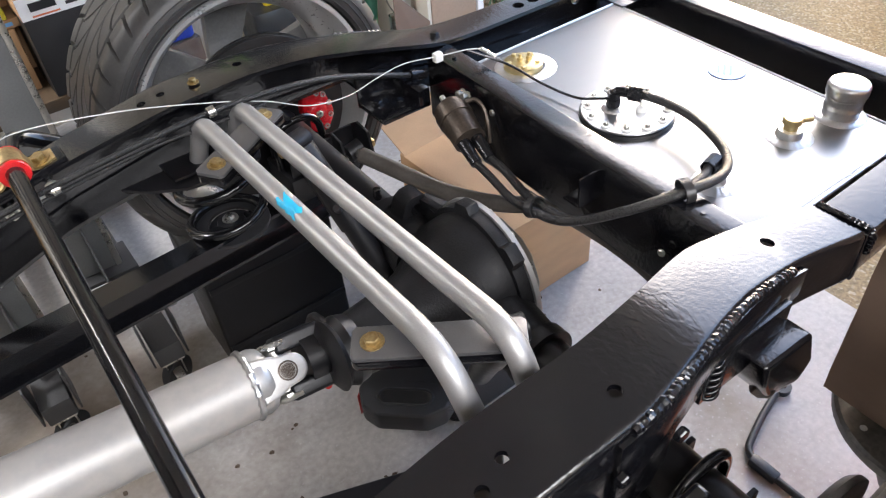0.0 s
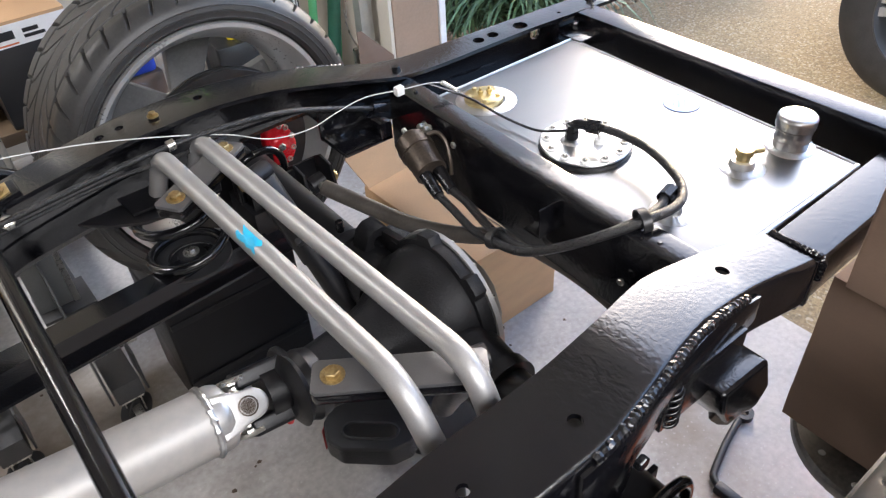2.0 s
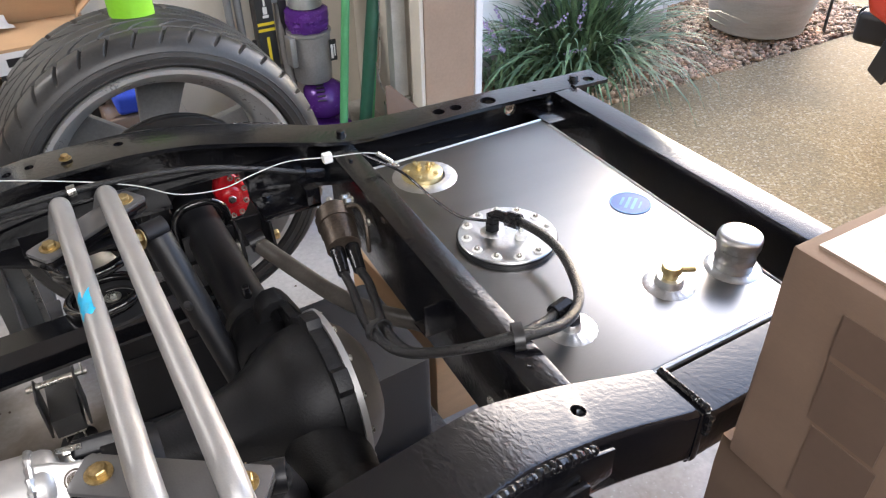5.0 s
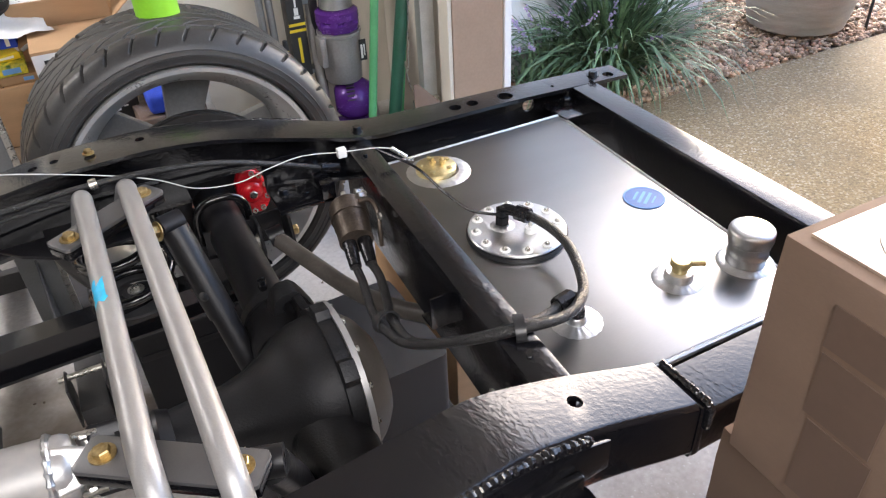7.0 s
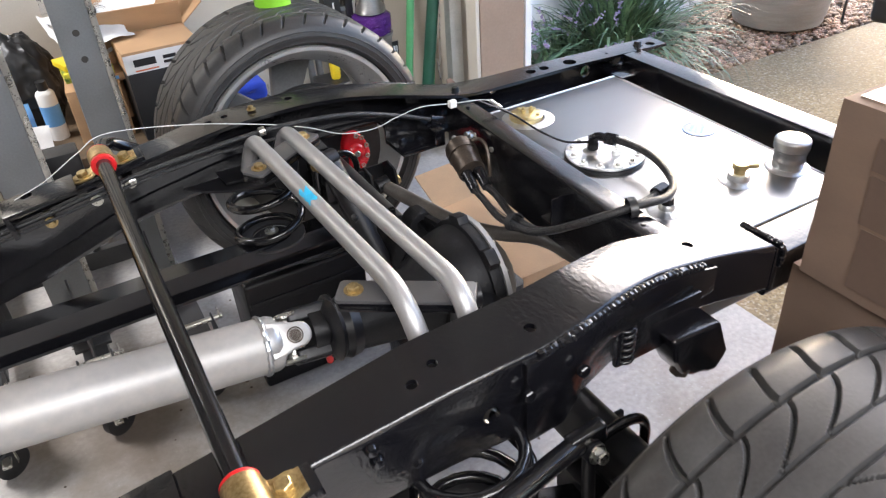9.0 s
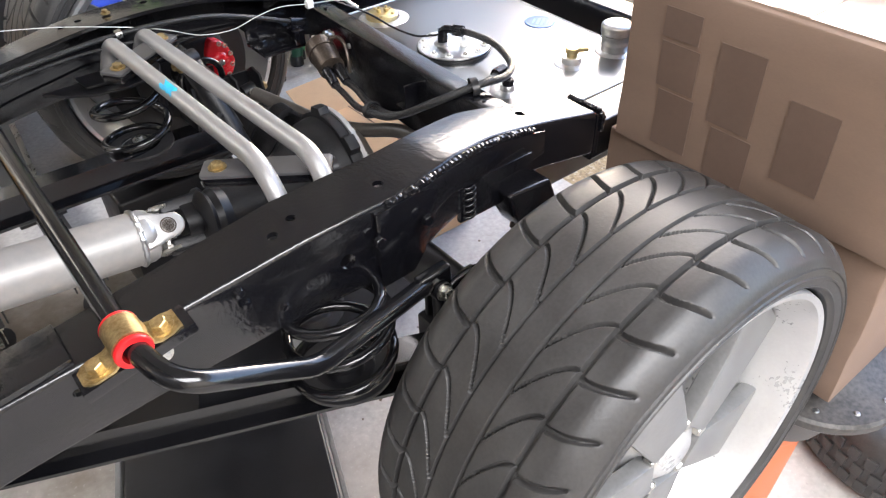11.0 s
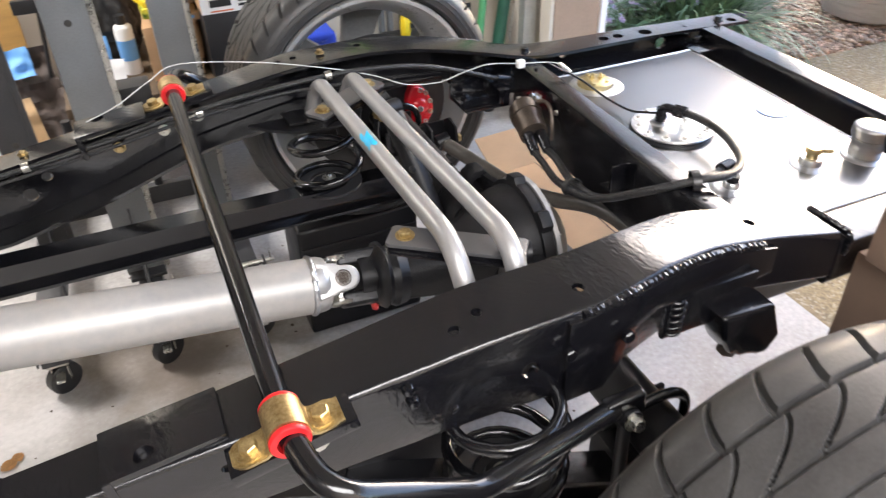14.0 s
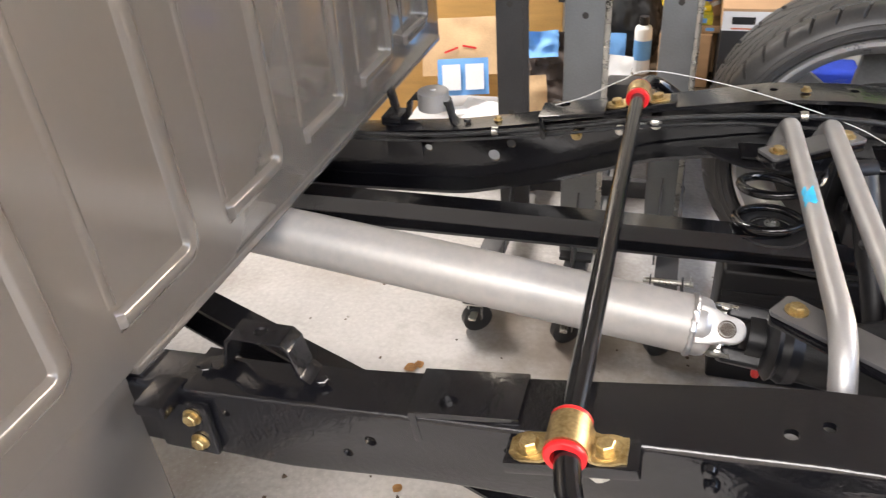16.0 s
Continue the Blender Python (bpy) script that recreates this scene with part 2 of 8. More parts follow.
M = {
    "chassis": chassis_paint(),
    "satin": mat("satin_black_paint", (0.007, 0.007, 0.0085), 0.40, 0, 0.3, 14, 200, 0.08, 0.1, spec=0.4),
    "cast": mat("black_painted_cast_iron", (0.006, 0.006, 0.007), 0.5, 0, 0.35, 20, 300, 0.3, 0.1, spec=0.32),
    "spring": mat("black_powder_coat", (0.005, 0.005, 0.006), 0.16, 0, 0.2, 14, 300, 0.06, 0.05, coat=0.25),
    "tank": mat("brushed_aluminium_sheet", (0.238, 0.240, 0.243), 0.30, 1.0, 0.04, 4, 120, 0.02, 0.025, stretch=(1, 5, 1)),
    "ali": mat("cast_aluminium", (0.55, 0.56, 0.57), 0.35, 1.0, 0.1, 20, 300, 0.2, 0.1),
    "yoke": mat("cast_aluminium_yoke", (0.50, 0.49, 0.475), 0.38, 0.6, 0.08, 30, 260, 0.12, 0.06),
    "dusty": mat("dusty_black_steel", (0.012, 0.012, 0.013), 0.42, 0, 0.5, 7, 130, 0.1, 0.12, tint=(0.06, 0.055, 0.05)),
    "moulded": mat("black_moulded_plastic", (0.014, 0.014, 0.016), 0.36, 0, 0.2, 30, 700, 0.5, 0.08),
    "foundation": mat("grey_foundation_render", (0.42, 0.39, 0.34), 0.85, 0, 0.12, 9, 140, 0.25, 0.05),
    "bead": mat("aluminium_weld", (0.58, 0.59, 0.60), 0.40, 1.0, 0.10, 60, 500, 0.15, 0.08),
    "shaft": mat("raw_aluminium_tube", (0.385, 0.38, 0.37), 0.48, 0.35, 0.05, 3, 60, 0.03, 0.06, tint=(0.44, 0.42, 0.395)),
    "silver": mat("silver_grey_powder_coat", (0.34, 0.335, 0.33), 0.40, 0.5, 0.07, 30, 500, 0.12, 0.06),
    "plate": mat("grey_painted_plate", (0.15, 0.15, 0.155), 0.36, 0.6, 0.06, 30, 500, 0.08, 0.06),
    "zinc": mat("yellow_zinc_plate", (0.40, 0.275, 0.115), 0.38, 0.9, 0.25, 40, 260, 0.1, 0.1, tint=(0.50, 0.39, 0.20)),
    "bolt": mat("bright_zinc_steel", (0.55, 0.54, 0.5), 0.3, 0.95, 0.15, 40, 300, 0.1, 0.1),
    "brass": mat("brass", (0.58, 0.47, 0.24), 0.36, 0.85, 0.2, 40, 300, 0.1, 0.1),
    "poly": mat("red_polyurethane", (0.62, 0.012, 0.015), 0.35, 0, 0.15, 30, 200, 0.05, 0.08),
    "caliper": mat("red_caliper_paint", (0.6, 0.01, 0.018), 0.25, 0, 0.12, 30, 260, 0.15, 0.06, coat=0.3),
    "rubber": mat("tyre_rubber", (0.032, 0.031, 0.0305), 0.44, 0, 0.15, 16, 220, 0.12, 0.08, tint=(0.042, 0.041, 0.040)),
    "rim": mat("machined_rim", (0.50, 0.50, 0.495), 0.30, 0.5, 0.06, 12, 160, 0.02, 0.05),
    "rim_in": mat("grey_painted_rim_barrel", (0.19, 0.19, 0.188), 0.4, 0.3, 0.15, 10, 160, 0.08, 0.08),
    "disc": mat("brake_disc_steel", (0.035, 0.034, 0.033), 0.4, 0.5, 0.25, 30, 300, 0.1, 0.1),
    "hose": mat("braided_black_hose", (0.012, 0.012, 0.013), 0.30, 0, 0.6, 500, 900, 0.6, 0.1),
    "fit_black": mat("black_anodised_fitting", (0.012, 0.012, 0.014), 0.25, 0.4, 0.2, 40, 300, 0.05, 0.06),
    "pump": mat("worn_fuel_pump_steel", (0.08, 0.063, 0.05), 0.42, 0.7, 0.35, 40, 240, 0.2, 0.12),
    "wire": mat("white_cable_jacket", (0.62, 0.62, 0.6), 0.5, 0, 0.08, 40, 200, 0.0, 0.05),
    "white_plastic": mat("white_plastic", (0.78, 0.78, 0.76), 0.4, 0, 0.05, 30, 200, 0.05, 0.05),
    "concrete": concrete(),
    "aggregate": aggregate(),
    "soil": mat("soil", (0.09, 0.065, 0.045), 0.95, 0, 0.4, 8, 90, 0.6, 0.03),
    "siding": mat("white_siding_paint", (0.86, 0.86, 0.86), 0.5, 0, 0.04, 4, 120, 0.08, 0.08),
    "wall": mat("cream_wall_paint", (0.66, 0.61, 0.52), 0.75, 0, 0.06, 3, 160, 0.12, 0.08),
    # unseen ceiling and walls: their tones are set for the bounce light they give
    "ceil": mat("dull_ceiling_paint", (0.62, 0.61, 0.58), 0.85, 0, 0.04, 3, 160, 0.1, 0.05),
    "wall_grey": mat("pale_grey_wall_paint", (0.46, 0.45, 0.43), 0.75, 0, 0.06, 3, 160, 0.12, 0.08),
    "jamb": mat("brown_jamb_paint", (0.36, 0.255, 0.185), 0.55, 0, 0.1, 6, 90, 0.1, 0.08),
    "card": mat("cardboard", (0.45, 0.275, 0.145), 0.85, 0, 0.1, 7, 220, 0.12, 0.05, stretch=(1, 1, 4)),
    "card_light": mat("tan_card", (0.58, 0.38, 0.20), 0.8, 0, 0.1, 9, 160, 0.1, 0.05),
    "tote": mat("pale_grey_plastic", (0.42, 0.43, 0.44), 0.4, 0, 0.08, 6, 160, 0.1, 0.08),
    "sack": mat("dark_brown_sacking", (0.075, 0.055, 0.045), 0.75, 0, 0.3, 20, 240, 0.3, 0.08),
    "leaf_pack": mat("green_printed_card", (0.05, 0.26, 0.05), 0.45, 0, 0.5, 45, 70, 0.02, 0.05, tint=(0.60, 0.50, 0.04)),
    # cardboard darkened to carry the shade on the stacked cartons' inward faces
    "card_dark": mat("darkened_cardboard", (0.185, 0.124, 0.090), 0.8, 0, 0.08, 5, 220, 0.1, 0.05, stretch=(1, 1, 4)),
    # paler and glossier than the carton, so its top carries the sky's glare
    "card_gloss": mat("paler_glossy_carton_top", (0.34, 0.26, 0.20), 0.32, 0, 0.1, 6, 120, 0.05, 0.1, coat=0.5),
    "tape": mat("packing_tape", (0.125, 0.083, 0.063), 0.5, 0, 0.06, 8, 120, 0.05, 0.05),
    "post": mat("grey_steel_post", (0.19, 0.198, 0.203), 0.45, 0.25, 0.12, 8, 200, 0.12, 0.1),
    "galv": mat("galvanised_steel", (0.48, 0.48, 0.46), 0.42, 0.5, 0.15, 14, 160, 0.08, 0.1),
    "shelf_wood": mat("dark_shelf_board", (0.10, 0.065, 0.035), 0.7, 0, 0.25, 5, 140, 0.15, 0.08, stretch=(1, 6, 6)),
    "post_dark": mat("dark_steel_beam", (0.05, 0.05, 0.052), 0.45, 0.2, 0.2, 8, 200, 0.15, 0.1),
    "panel": mat("dark_primer_cab_panel", (0.106, 0.096, 0.087), 0.25, 0.1, 0.02, 3, 70, 0.02, 0.01, coat=1.0),
    "green": mat("green_painted_pole", (0.075, 0.30, 0.12), 0.45, 0, 0.15, 10, 120, 0.1, 0.1),
    "green_dark": mat("dark_green_pole", (0.015, 0.085, 0.05), 0.45, 0, 0.2, 10, 120, 0.1, 0.1),
    "lime": mat("lime_green_tape", (0.25, 0.62, 0.03), 0.5, 0, 0.06, 20, 160, 0.05, 0.06),
    "purple": mat("purple_plastic", (0.10, 0.025, 0.22), 0.25, 0.2, 0.15, 12, 120, 0.02, 0.06),
    "grey_plastic": mat("silver_grey_plastic", (0.30, 0.29, 0.28), 0.35, 0.4, 0.15, 12, 120, 0.05, 0.08),
    "black_plastic": mat("black_plastic", (0.018, 0.018, 0.019), 0.4, 0, 0.15, 20, 200, 0.1, 0.1),
    "blue": mat("blue_cloth", (0.02, 0.06, 0.45), 0.8, 0, 0.2, 20, 300, 0.3, 0.05),
    "blue_light": mat("blue_card", (0.15, 0.38, 0.72), 0.6, 0, 0.06, 10, 120, 0.02, 0.05),
    "cyan": mat("cyan_marker_paint", (0.01, 0.45, 0.75), 0.5, 0, 0.15, 60, 300, 0.05, 0.05),
    "sticker": mat("blue_sticker", (0.02, 0.10, 0.33), 0.35, 0, 0.1, 60, 300, 0.0, 0.05),
    "paper": mat("white_paper", (0.78, 0.77, 0.74), 0.8, 0, 0.04, 10, 120, 0.05, 0.05),
    "orange": mat("orange_bin_plastic", (0.66, 0.17, 0.06), 0.5, 0, 0.12, 12, 200, 0.1, 0.08),
    "ply": mat("orange_plywood", (0.58, 0.33, 0.10), 0.6, 0, 0.12, 4, 120, 0.1, 0.08, stretch=(1, 1, 8)),
    "yellow": mat("yellow_plastic", (0.75, 0.55, 0.02), 0.45, 0, 0.1, 12, 160, 0.05, 0.06),
    "stone": mat("river_pebble", (0.36, 0.22, 0.125), 0.7, 0, 0.35, 9, 120, 0.2, 0.1, tint=(0.52, 0.38, 0.27), island=0.55),
    "leafg": mat("liriope_leaf", (0.060, 0.115, 0.055), 0.5, 0, 0.3, 12, 120, 0.1, 0.1, tint=(0.135, 0.21, 0.105), island=0.45),
    "lilac": mat("lilac_flower", (0.42, 0.33, 0.5), 0.7, 0, 0.2, 60, 200, 0.0, 0.05),
    "pot": mat("glazed_stone_pot", (0.40, 0.37, 0.31), 0.5, 0, 0.15, 6, 90, 0.2, 0.1, stretch=(1, 1, 6)),
    "car_red": mat("red_car_paint", (0.48, 0.035, 0.012), 0.25, 0.1, 0.06, 4, 300, 0.02, 0.05, coat=0.6),
    "car_wheel": mat("grey_car_wheel", (0.10, 0.10, 0.105), 0.4, 0.5, 0.1, 12, 120, 0.02, 0.06),
    "leaf_dry": mat("dry_leaf", (0.42, 0.22, 0.08), 0.8, 0, 0.25, 60, 200, 0.1, 0.05),
    "seam": mat("dark_seam", (0.05, 0.045, 0.04), 0.9, 0, 0.1, 20, 100, 0.0, 0.03),
    "red_paint": mat("red_enamel", (0.45, 0.015, 0.015), 0.4, 0, 0.15, 20, 160, 0.1, 0.08),
    "cover": mat("dusty_grey_cover_paint", (0.075, 0.066, 0.058), 0.45, 0, 0.25, 14, 200, 0.1, 0.1),
    "clear": glass("clear_plastic", (0.95, 0.96, 0.98), 0.08),
}


# ---------------------------------------------------------------- mesh helpers
def link(name, bm, material, parent=None, label="", smooth=True):
    me = bpy.data.meshes.new(name)
    bmesh.ops.recalc_face_normals(bm, faces=bm.faces)
    bm.to_mesh(me)
    bm.free()
    me.materials.append(M[material])
    if smooth:
        me.polygons.foreach_set("use_smooth", [True] * len(me.polygons))
        me.set_sharp_from_angle(angle=radians(38))
    ob = new(name, me)
    if parent is not None:
        ob.parent = parent
    if label:
        ob["label"] = label
    return ob


def part(name, bm, material, parent, label="", smooth=True):
    return link(name, bm, material, parent, label, smooth)


def thing(name, label, category, group="", kind="", at=(0, 0, 0)):
    ob = new(name)
    ob.location = at
    ob.empty_display_size = 0.05
    return tagged(ob, label, category, group, kind)


def moved(bm, m):
    bmesh.ops.transform(bm, matrix=m, verts=bm.verts)
    return bm


def joined(*bms):
    out = bmesh.new()
    for b in bms:
        me = bpy.data.meshes.new("tmp")
        b.to_mesh(me)
        b.free()
        out.from_mesh(me)
        bpy.data.meshes.remove(me)
    return out


def box(x0, x1, y0, y1, z0, z1, bevel=0.0, seg=2):
    bm = bmesh.new()
    bmesh.ops.create_cube(bm, size=1.0)
    bmesh.ops.transform(bm, matrix=Matrix.LocRotScale(((x0 + x1) / 2, (y0 + y1) / 2, (z0 + z1) / 2), None, (x1 - x0, y1 - y0, z1 - z0)), verts=bm.verts)
    if bevel:
        bmesh.ops.bevel(bm, geom=bm.edges[:], offset=bevel, segments=seg, profile=0.6, affect="EDGES")
    return bm


def extrude(outline, depth, bevel=0.0, seg=2):
    """A flat outline in XY pushed up by depth in Z, with its edges rounded."""
    bm = bmesh.new()
    vs = [bm.verts.new((x, y, 0)) for x, y in outline]
    f = bm.faces.new(vs)
    r = bmesh.ops.extrude_face_region(bm, geom=[f])
    bmesh.ops.translate(bm, vec=(0, 0, depth), verts=[v for v in r["geom"] if isinstance(v, bmesh.types.BMVert)])
    bmesh.ops.recalc_face_normals(bm, faces=bm.faces)
    if bevel:
        bmesh.ops.bevel(bm, geom=bm.edges[:], offset=bevel, segments=seg, profile=0.6, affect="EDGES")
    return bm


def lathe(profile, n=32, closed=False):
    """Turns (radius, height) pairs about Z. A zero radius makes a pole."""
    bm = bmesh.new()
    rings = []
    for r, z in profile:
        if r < 1e-6:
            rings.append([bm.verts.new((0, 0, z))])
        else:
            rings.append([bm.verts.new((r * math.cos(2 * math.pi * i / n), r * math.sin(2 * math.pi * i / n), z)) for i in range(n)])
    pairs = list(zip(rings, rings[1:])) + ([(rings[-1], rings[0])] if closed else [])
    for a, b in pairs:
        for i in range(n):
            j = (i + 1) % n
            q = [a[i % len(a)], a[j % len(a)], b[j % len(b)], b[i % len(b)]]
            q = list(dict.fromkeys(q))
            if len(q) >= 3:
                bm.faces.new(q)
    return bm


def smooth_path(pts, n=8):
    """A Catmull-Rom path through the points."""
    p = [Vector(q) for q in pts]
    p = [p[0] * 2 - p[1]] + p + [p[-1] * 2 - p[-2]]
    out = []
    for a, b, c, d in zip(p, p[1:], p[2:], p[3:]):
        for i in range(n):
            t = i / n
            out.append(0.5 * ((2 * b) + (c - a) * t + (2 * a - 5 * b + 4 * c - d) * t * t + (3 * b - a - 3 * c + d) * t ** 3))
    return out + [p[-2]]


def bent(pts, radius=0.05, n=7):
    """Straight runs joined by round bends; radius is a number or one for each inner corner."""
    p = [Vector(q) for q in pts]
    out = [p[0]]
    rads = list(radius) if isinstance(radius, (list, tuple)) else [radius] * len(p)
    for a, b, c, rad in zip(p, p[1:], p[2:], rads):
        r = min(rad, (a - b).length * 0.48, (c - b).length * 0.48)
        s, e = b + (a - b).normalized() * r, b + (c - b).normalized() * r
        for i in range(n + 1):
            t = i / n
            out.append(s * (1 - t) ** 2 + b * 2 * t * (1 - t) + e * t * t)
    return out + [p[-1]]


def tube(path, r, n=14, cap=True, bm=None):
    """A round bar along a path; r is a number or one for each point."""
    path = [Vector(q) for q in path]
    bm = bm or bmesh.new()
    rs = r if isinstance(r, (list, tuple)) else [r] * len(path)
    tang = [(path[min(i + 1, len(path) - 1)] - path[max(i - 1, 0)]).normalized() for i in range(len(path))]
    u = tang[0].orthogonal().normalized()
    rings = []
    for q, t, rad in zip(path, tang, rs):
        u = (u - t * u.dot(t)).normalized()
        v = t.cross(u)
        rings.append([bm.verts.new(q + (u * math.cos(2 * math.pi * k / n) + v * math.sin(2 * math.pi * k / n)) * rad) for k in range(n)])
    for a, b in zip(rings, rings[1:]):
        for k in range(n):
            bm.faces.new((a[k], a[(k + 1) % n], b[(k + 1) % n], b[k]))
    if cap:
        bm.faces.new(rings[0][::-1])
        bm.faces.new(rings[-1])
    return bm


def rod(a, b, r, n=20, r2=None):
    return tube([a, Vector(a).lerp(Vector(b), 0.5), b], [r, (r + (r2 or r)) / 2, r2 or r], n)


def aim(at, direction, spin=0.0):
    """A pose at a place whose Z axis points along direction."""
    q = Vector(direction).normalized().to_track_quat("Z", "Y")
    return Matrix.Translation(at) @ q.to_matrix().to_4x4() @ Matrix.Rotation(spin, 4, "Z")


def hexhead(r=0.009, h=0.006, washer=0.0, flange=0.0):
    """A hex bolt head with rounded top, on z = 0, with a washer under it."""
    bits = []
    z = 0.0
    if washer:
        bits.append(lathe([(0, 0), (washer, 0), (washer, 0.0018), (0, 0.0018)], 24))
        z = 0.0018
    if flange:
        bits.append(lathe([(0, z), (flange, z), (flange * 0.95, z + 0.0015), (0, z + 0.003)], 24))
    bits.append(moved(lathe([(0, z), (r, z), (r, z + h * 0.82), (r * 0.86, z + h), (0, z + h)], 6), Matrix.Identity(4)))
    return joined(*bits)


def bolt(parent, at, direction=(0, 0, 1), r=0.009, h=0.006, washer=0.0, material="bolt", name="bolt", spin=0.3, label=""):
    return part(name, moved(hexhead(r, h, washer), aim(at, direction, spin)), material, parent, label, smooth=False)


def ring(r0, r1, h, n=32):
    return lathe([(r0, 0), (r1, 0), (r1, h), (r0, h)], n, closed=True)


def weld(path, width=0.006, step=0.0055, seed=1):
    """A weld bead: one skin that swells and narrows in ripples along a path."""
    rnd = random.Random(seed)
    path = [Vector(p) for p in path]
    pts, rs = [], []
    for a, b in zip(path, path[1:]):
        n = max(2, int((b - a).length / (step / 4)))
        for i in range(n):
            p = a.lerp(b, i / n)
            k = len(pts)
            ripple = abs(math.sin(math.pi * k / 4.0))
            pts.append(p + Vector((0, rnd.uniform(-1, 1), rnd.uniform(-1, 1))) * width * 0.10)
            rs.append(width * (0.78 + 0.22 * ripple) * (1 + 0.12 * math.sin(k * 0.13 + seed)))
    return tube(pts, rs, 8)


def hole(parent, at, direction, r, name="hole", through=0.004):
    """A dark disc with a raised rim that stands for the shade inside a hole."""
    return part(name, moved(lathe([(0, -0.0006), (r * 0.93, -0.0004), (r, 0.0006), (r * 1.1, 0.0001)], 20), aim(at, direction)), "seam", parent)


def cut(ob, cutter):
    """Cuts the cutter's volume out of a mesh object, for good."""
    cm = bpy.data.meshes.new("cutter")
    bmesh.ops.recalc_face_normals(cutter, faces=cutter.faces)
    cutter.to_mesh(cm)
    cutter.free()
    co = new("cutter", cm)
    mod = ob.modifiers.new("holes", "BOOLEAN")
    mod.operation, mod.solver, mod.object = "DIFFERENCE", "EXACT", co
    dg = bpy.context.evaluated_depsgraph_get()
    me = bpy.data.meshes.new_from_object(ob.evaluated_get(dg))
    ob.modifiers.clear()
    ob.data = me
    bpy.data.objects.remove(co)
    bpy.data.meshes.remove(cm)
    me.polygons.foreach_set("use_smooth", [True] * len(me.polygons))
    me.set_sharp_from_angle(angle=radians(32))


def drill(at, direction, r, depth=0.03, n=20):
    d = Vector(direction).normalized() * depth
    return rod(Vector(at) - d, Vector(at) + d, r, n)


# ---------------------------------------------------------------- the setting
def structure(name, bm, material, label, smooth=False):
    return tagged(link(name, bm, material, smooth=smooth), label, name.rstrip("_0123456789").split("_")[0], kind="structure")


DOOR_X = 1.345       # edge of the slab in the garage opening
JAMB_X0, JAMB_X1 = 1.315, 1.545
JAMB_Y = 1.71        # side of the opening
WALL_Y = 2.40        # inner face of the far garage wall
SIDE_Y = 2.25        # face of the house siding
BED_Y = 1.70         # edge of the driveway
HOUSE_X = 3.155      # corner of the house

ground = structure("ground", box(-60, 160, -110, 110, -0.5, -0.06), "soil", "bare brown soil under and round the place")
slab = structure("floor", box(-4.4, DOOR_X, -3.6, WALL_Y + 0.2, -0.2, 0.0), "concrete", "grey trowelled concrete garage floor with stains")
structure("road", box(DOOR_X + 0.012, 16, -9, BED_Y, -0.2, -0.012), "aggregate", "tan exposed-aggregate concrete driveway")
structure("pavement", box(4.62, 16, BED_Y + 0.012, 6.0, -0.2, -0.013), "aggregate", "tan aggregate concrete path beside the gravel bed")
structure("wall_north", box(-4.4, JAMB_X0 + 0.001, WALL_Y, WALL_Y + 0.2, 0.0, 2.8), "wall", "cream painted garage wall")
structure("wall_west", box(-4.6, -4.4, -3.6, WALL_Y + 0.2, 0.0, 2.8), "wall_grey", "unseen garage end wall, pale grey for bounce light")
structure("wall_south", box(-4.4, JAMB_X1, -3.8, -3.6, 0.0, 2.8), "wall_grey", "unseen garage side wall, pale grey for bounce light")
structure("wall_east", box(JAMB_X0 + 0.003, JAMB_X1 - 0.003, JAMB_Y + 0.05, WALL_Y + 0.2, 0.0, 2.8), "wall", "cream painted return of the garage front wall")
structure("ceiling", box(-4.6, JAMB_X1, -3.8, WALL_Y + 0.2, 2.8, 2.95), "ceil", "unseen dull painted garage ceiling")
header = structure("lintel", box(JAMB_X0, JAMB_X1, -3.6, JAMB_Y, HEAD_Z, 2.8), "siding", "unseen white boarded header over the garage opening")
jamb = structure("door_1", box(JAMB_X0, JAMB_X1, JAMB_Y, JAMB_Y + 0.05, 0.0, 2.8, 0.004), "jamb", "brown painted garage door jamb")
structure("trim_1", box(JAMB_X1 + 0.003, JAMB_X1 + 0.035, JAMB_Y - 0.008, SIDE_Y + 0.2, 0.0, 2.8, 0.004), "siding", "white trim board beside the garage jamb")

# white lap siding of the house, each board a piece of its own
SX0 = JAMB_X1 + 0.038
siding = structure("wall_house", box(SX0, HOUSE_X, SIDE_Y + 0.03, SIDE_Y + 0.2, 0.0, 3.2), "siding", "white lap-sided house wall")
for k in range(14):
    z = 0.15 + k * 0.125
    bm = bmesh.new()
    v = [bm.verts.new(c) for c in ((SX0, SIDE_Y + 0.001, z), (HOUSE_X, SIDE_Y + 0.001, z), (HOUSE_X, SIDE_Y + 0.029, z), (SX0, SIDE_Y + 0.029, z),
                                   (SX0, SIDE_Y + 0.018, z + 0.13), (HOUSE_X, SIDE_Y + 0.018, z + 0.13), (HOUSE_X, SIDE_Y + 0.029, z + 0.13), (SX0, SIDE_Y + 0.029, z + 0.13))]
    for q in ((0, 1, 5, 4), (0, 1, 2, 3), (4, 5, 6, 7), (0, 3, 7, 4), (1, 2, 6, 5), (3, 2, 6, 7)):
        bm.faces.new([v[i] for i in q])
    part("siding_board", bm, "siding", siding, smooth=False)
part("foundation", box(SX0, HOUSE_X, SIDE_Y + 0.004, SIDE_Y + 0.029, -0.02, 0.148, 0.004), "foundation", siding, "grey rendered foundation strip")
part("corner_board", box(HOUSE_X + 0.001, HOUSE_X + 0.03, SIDE_Y - 0.004, SIDE_Y + 0.2, 0.10, 3.2, 0.004), "siding", siding)
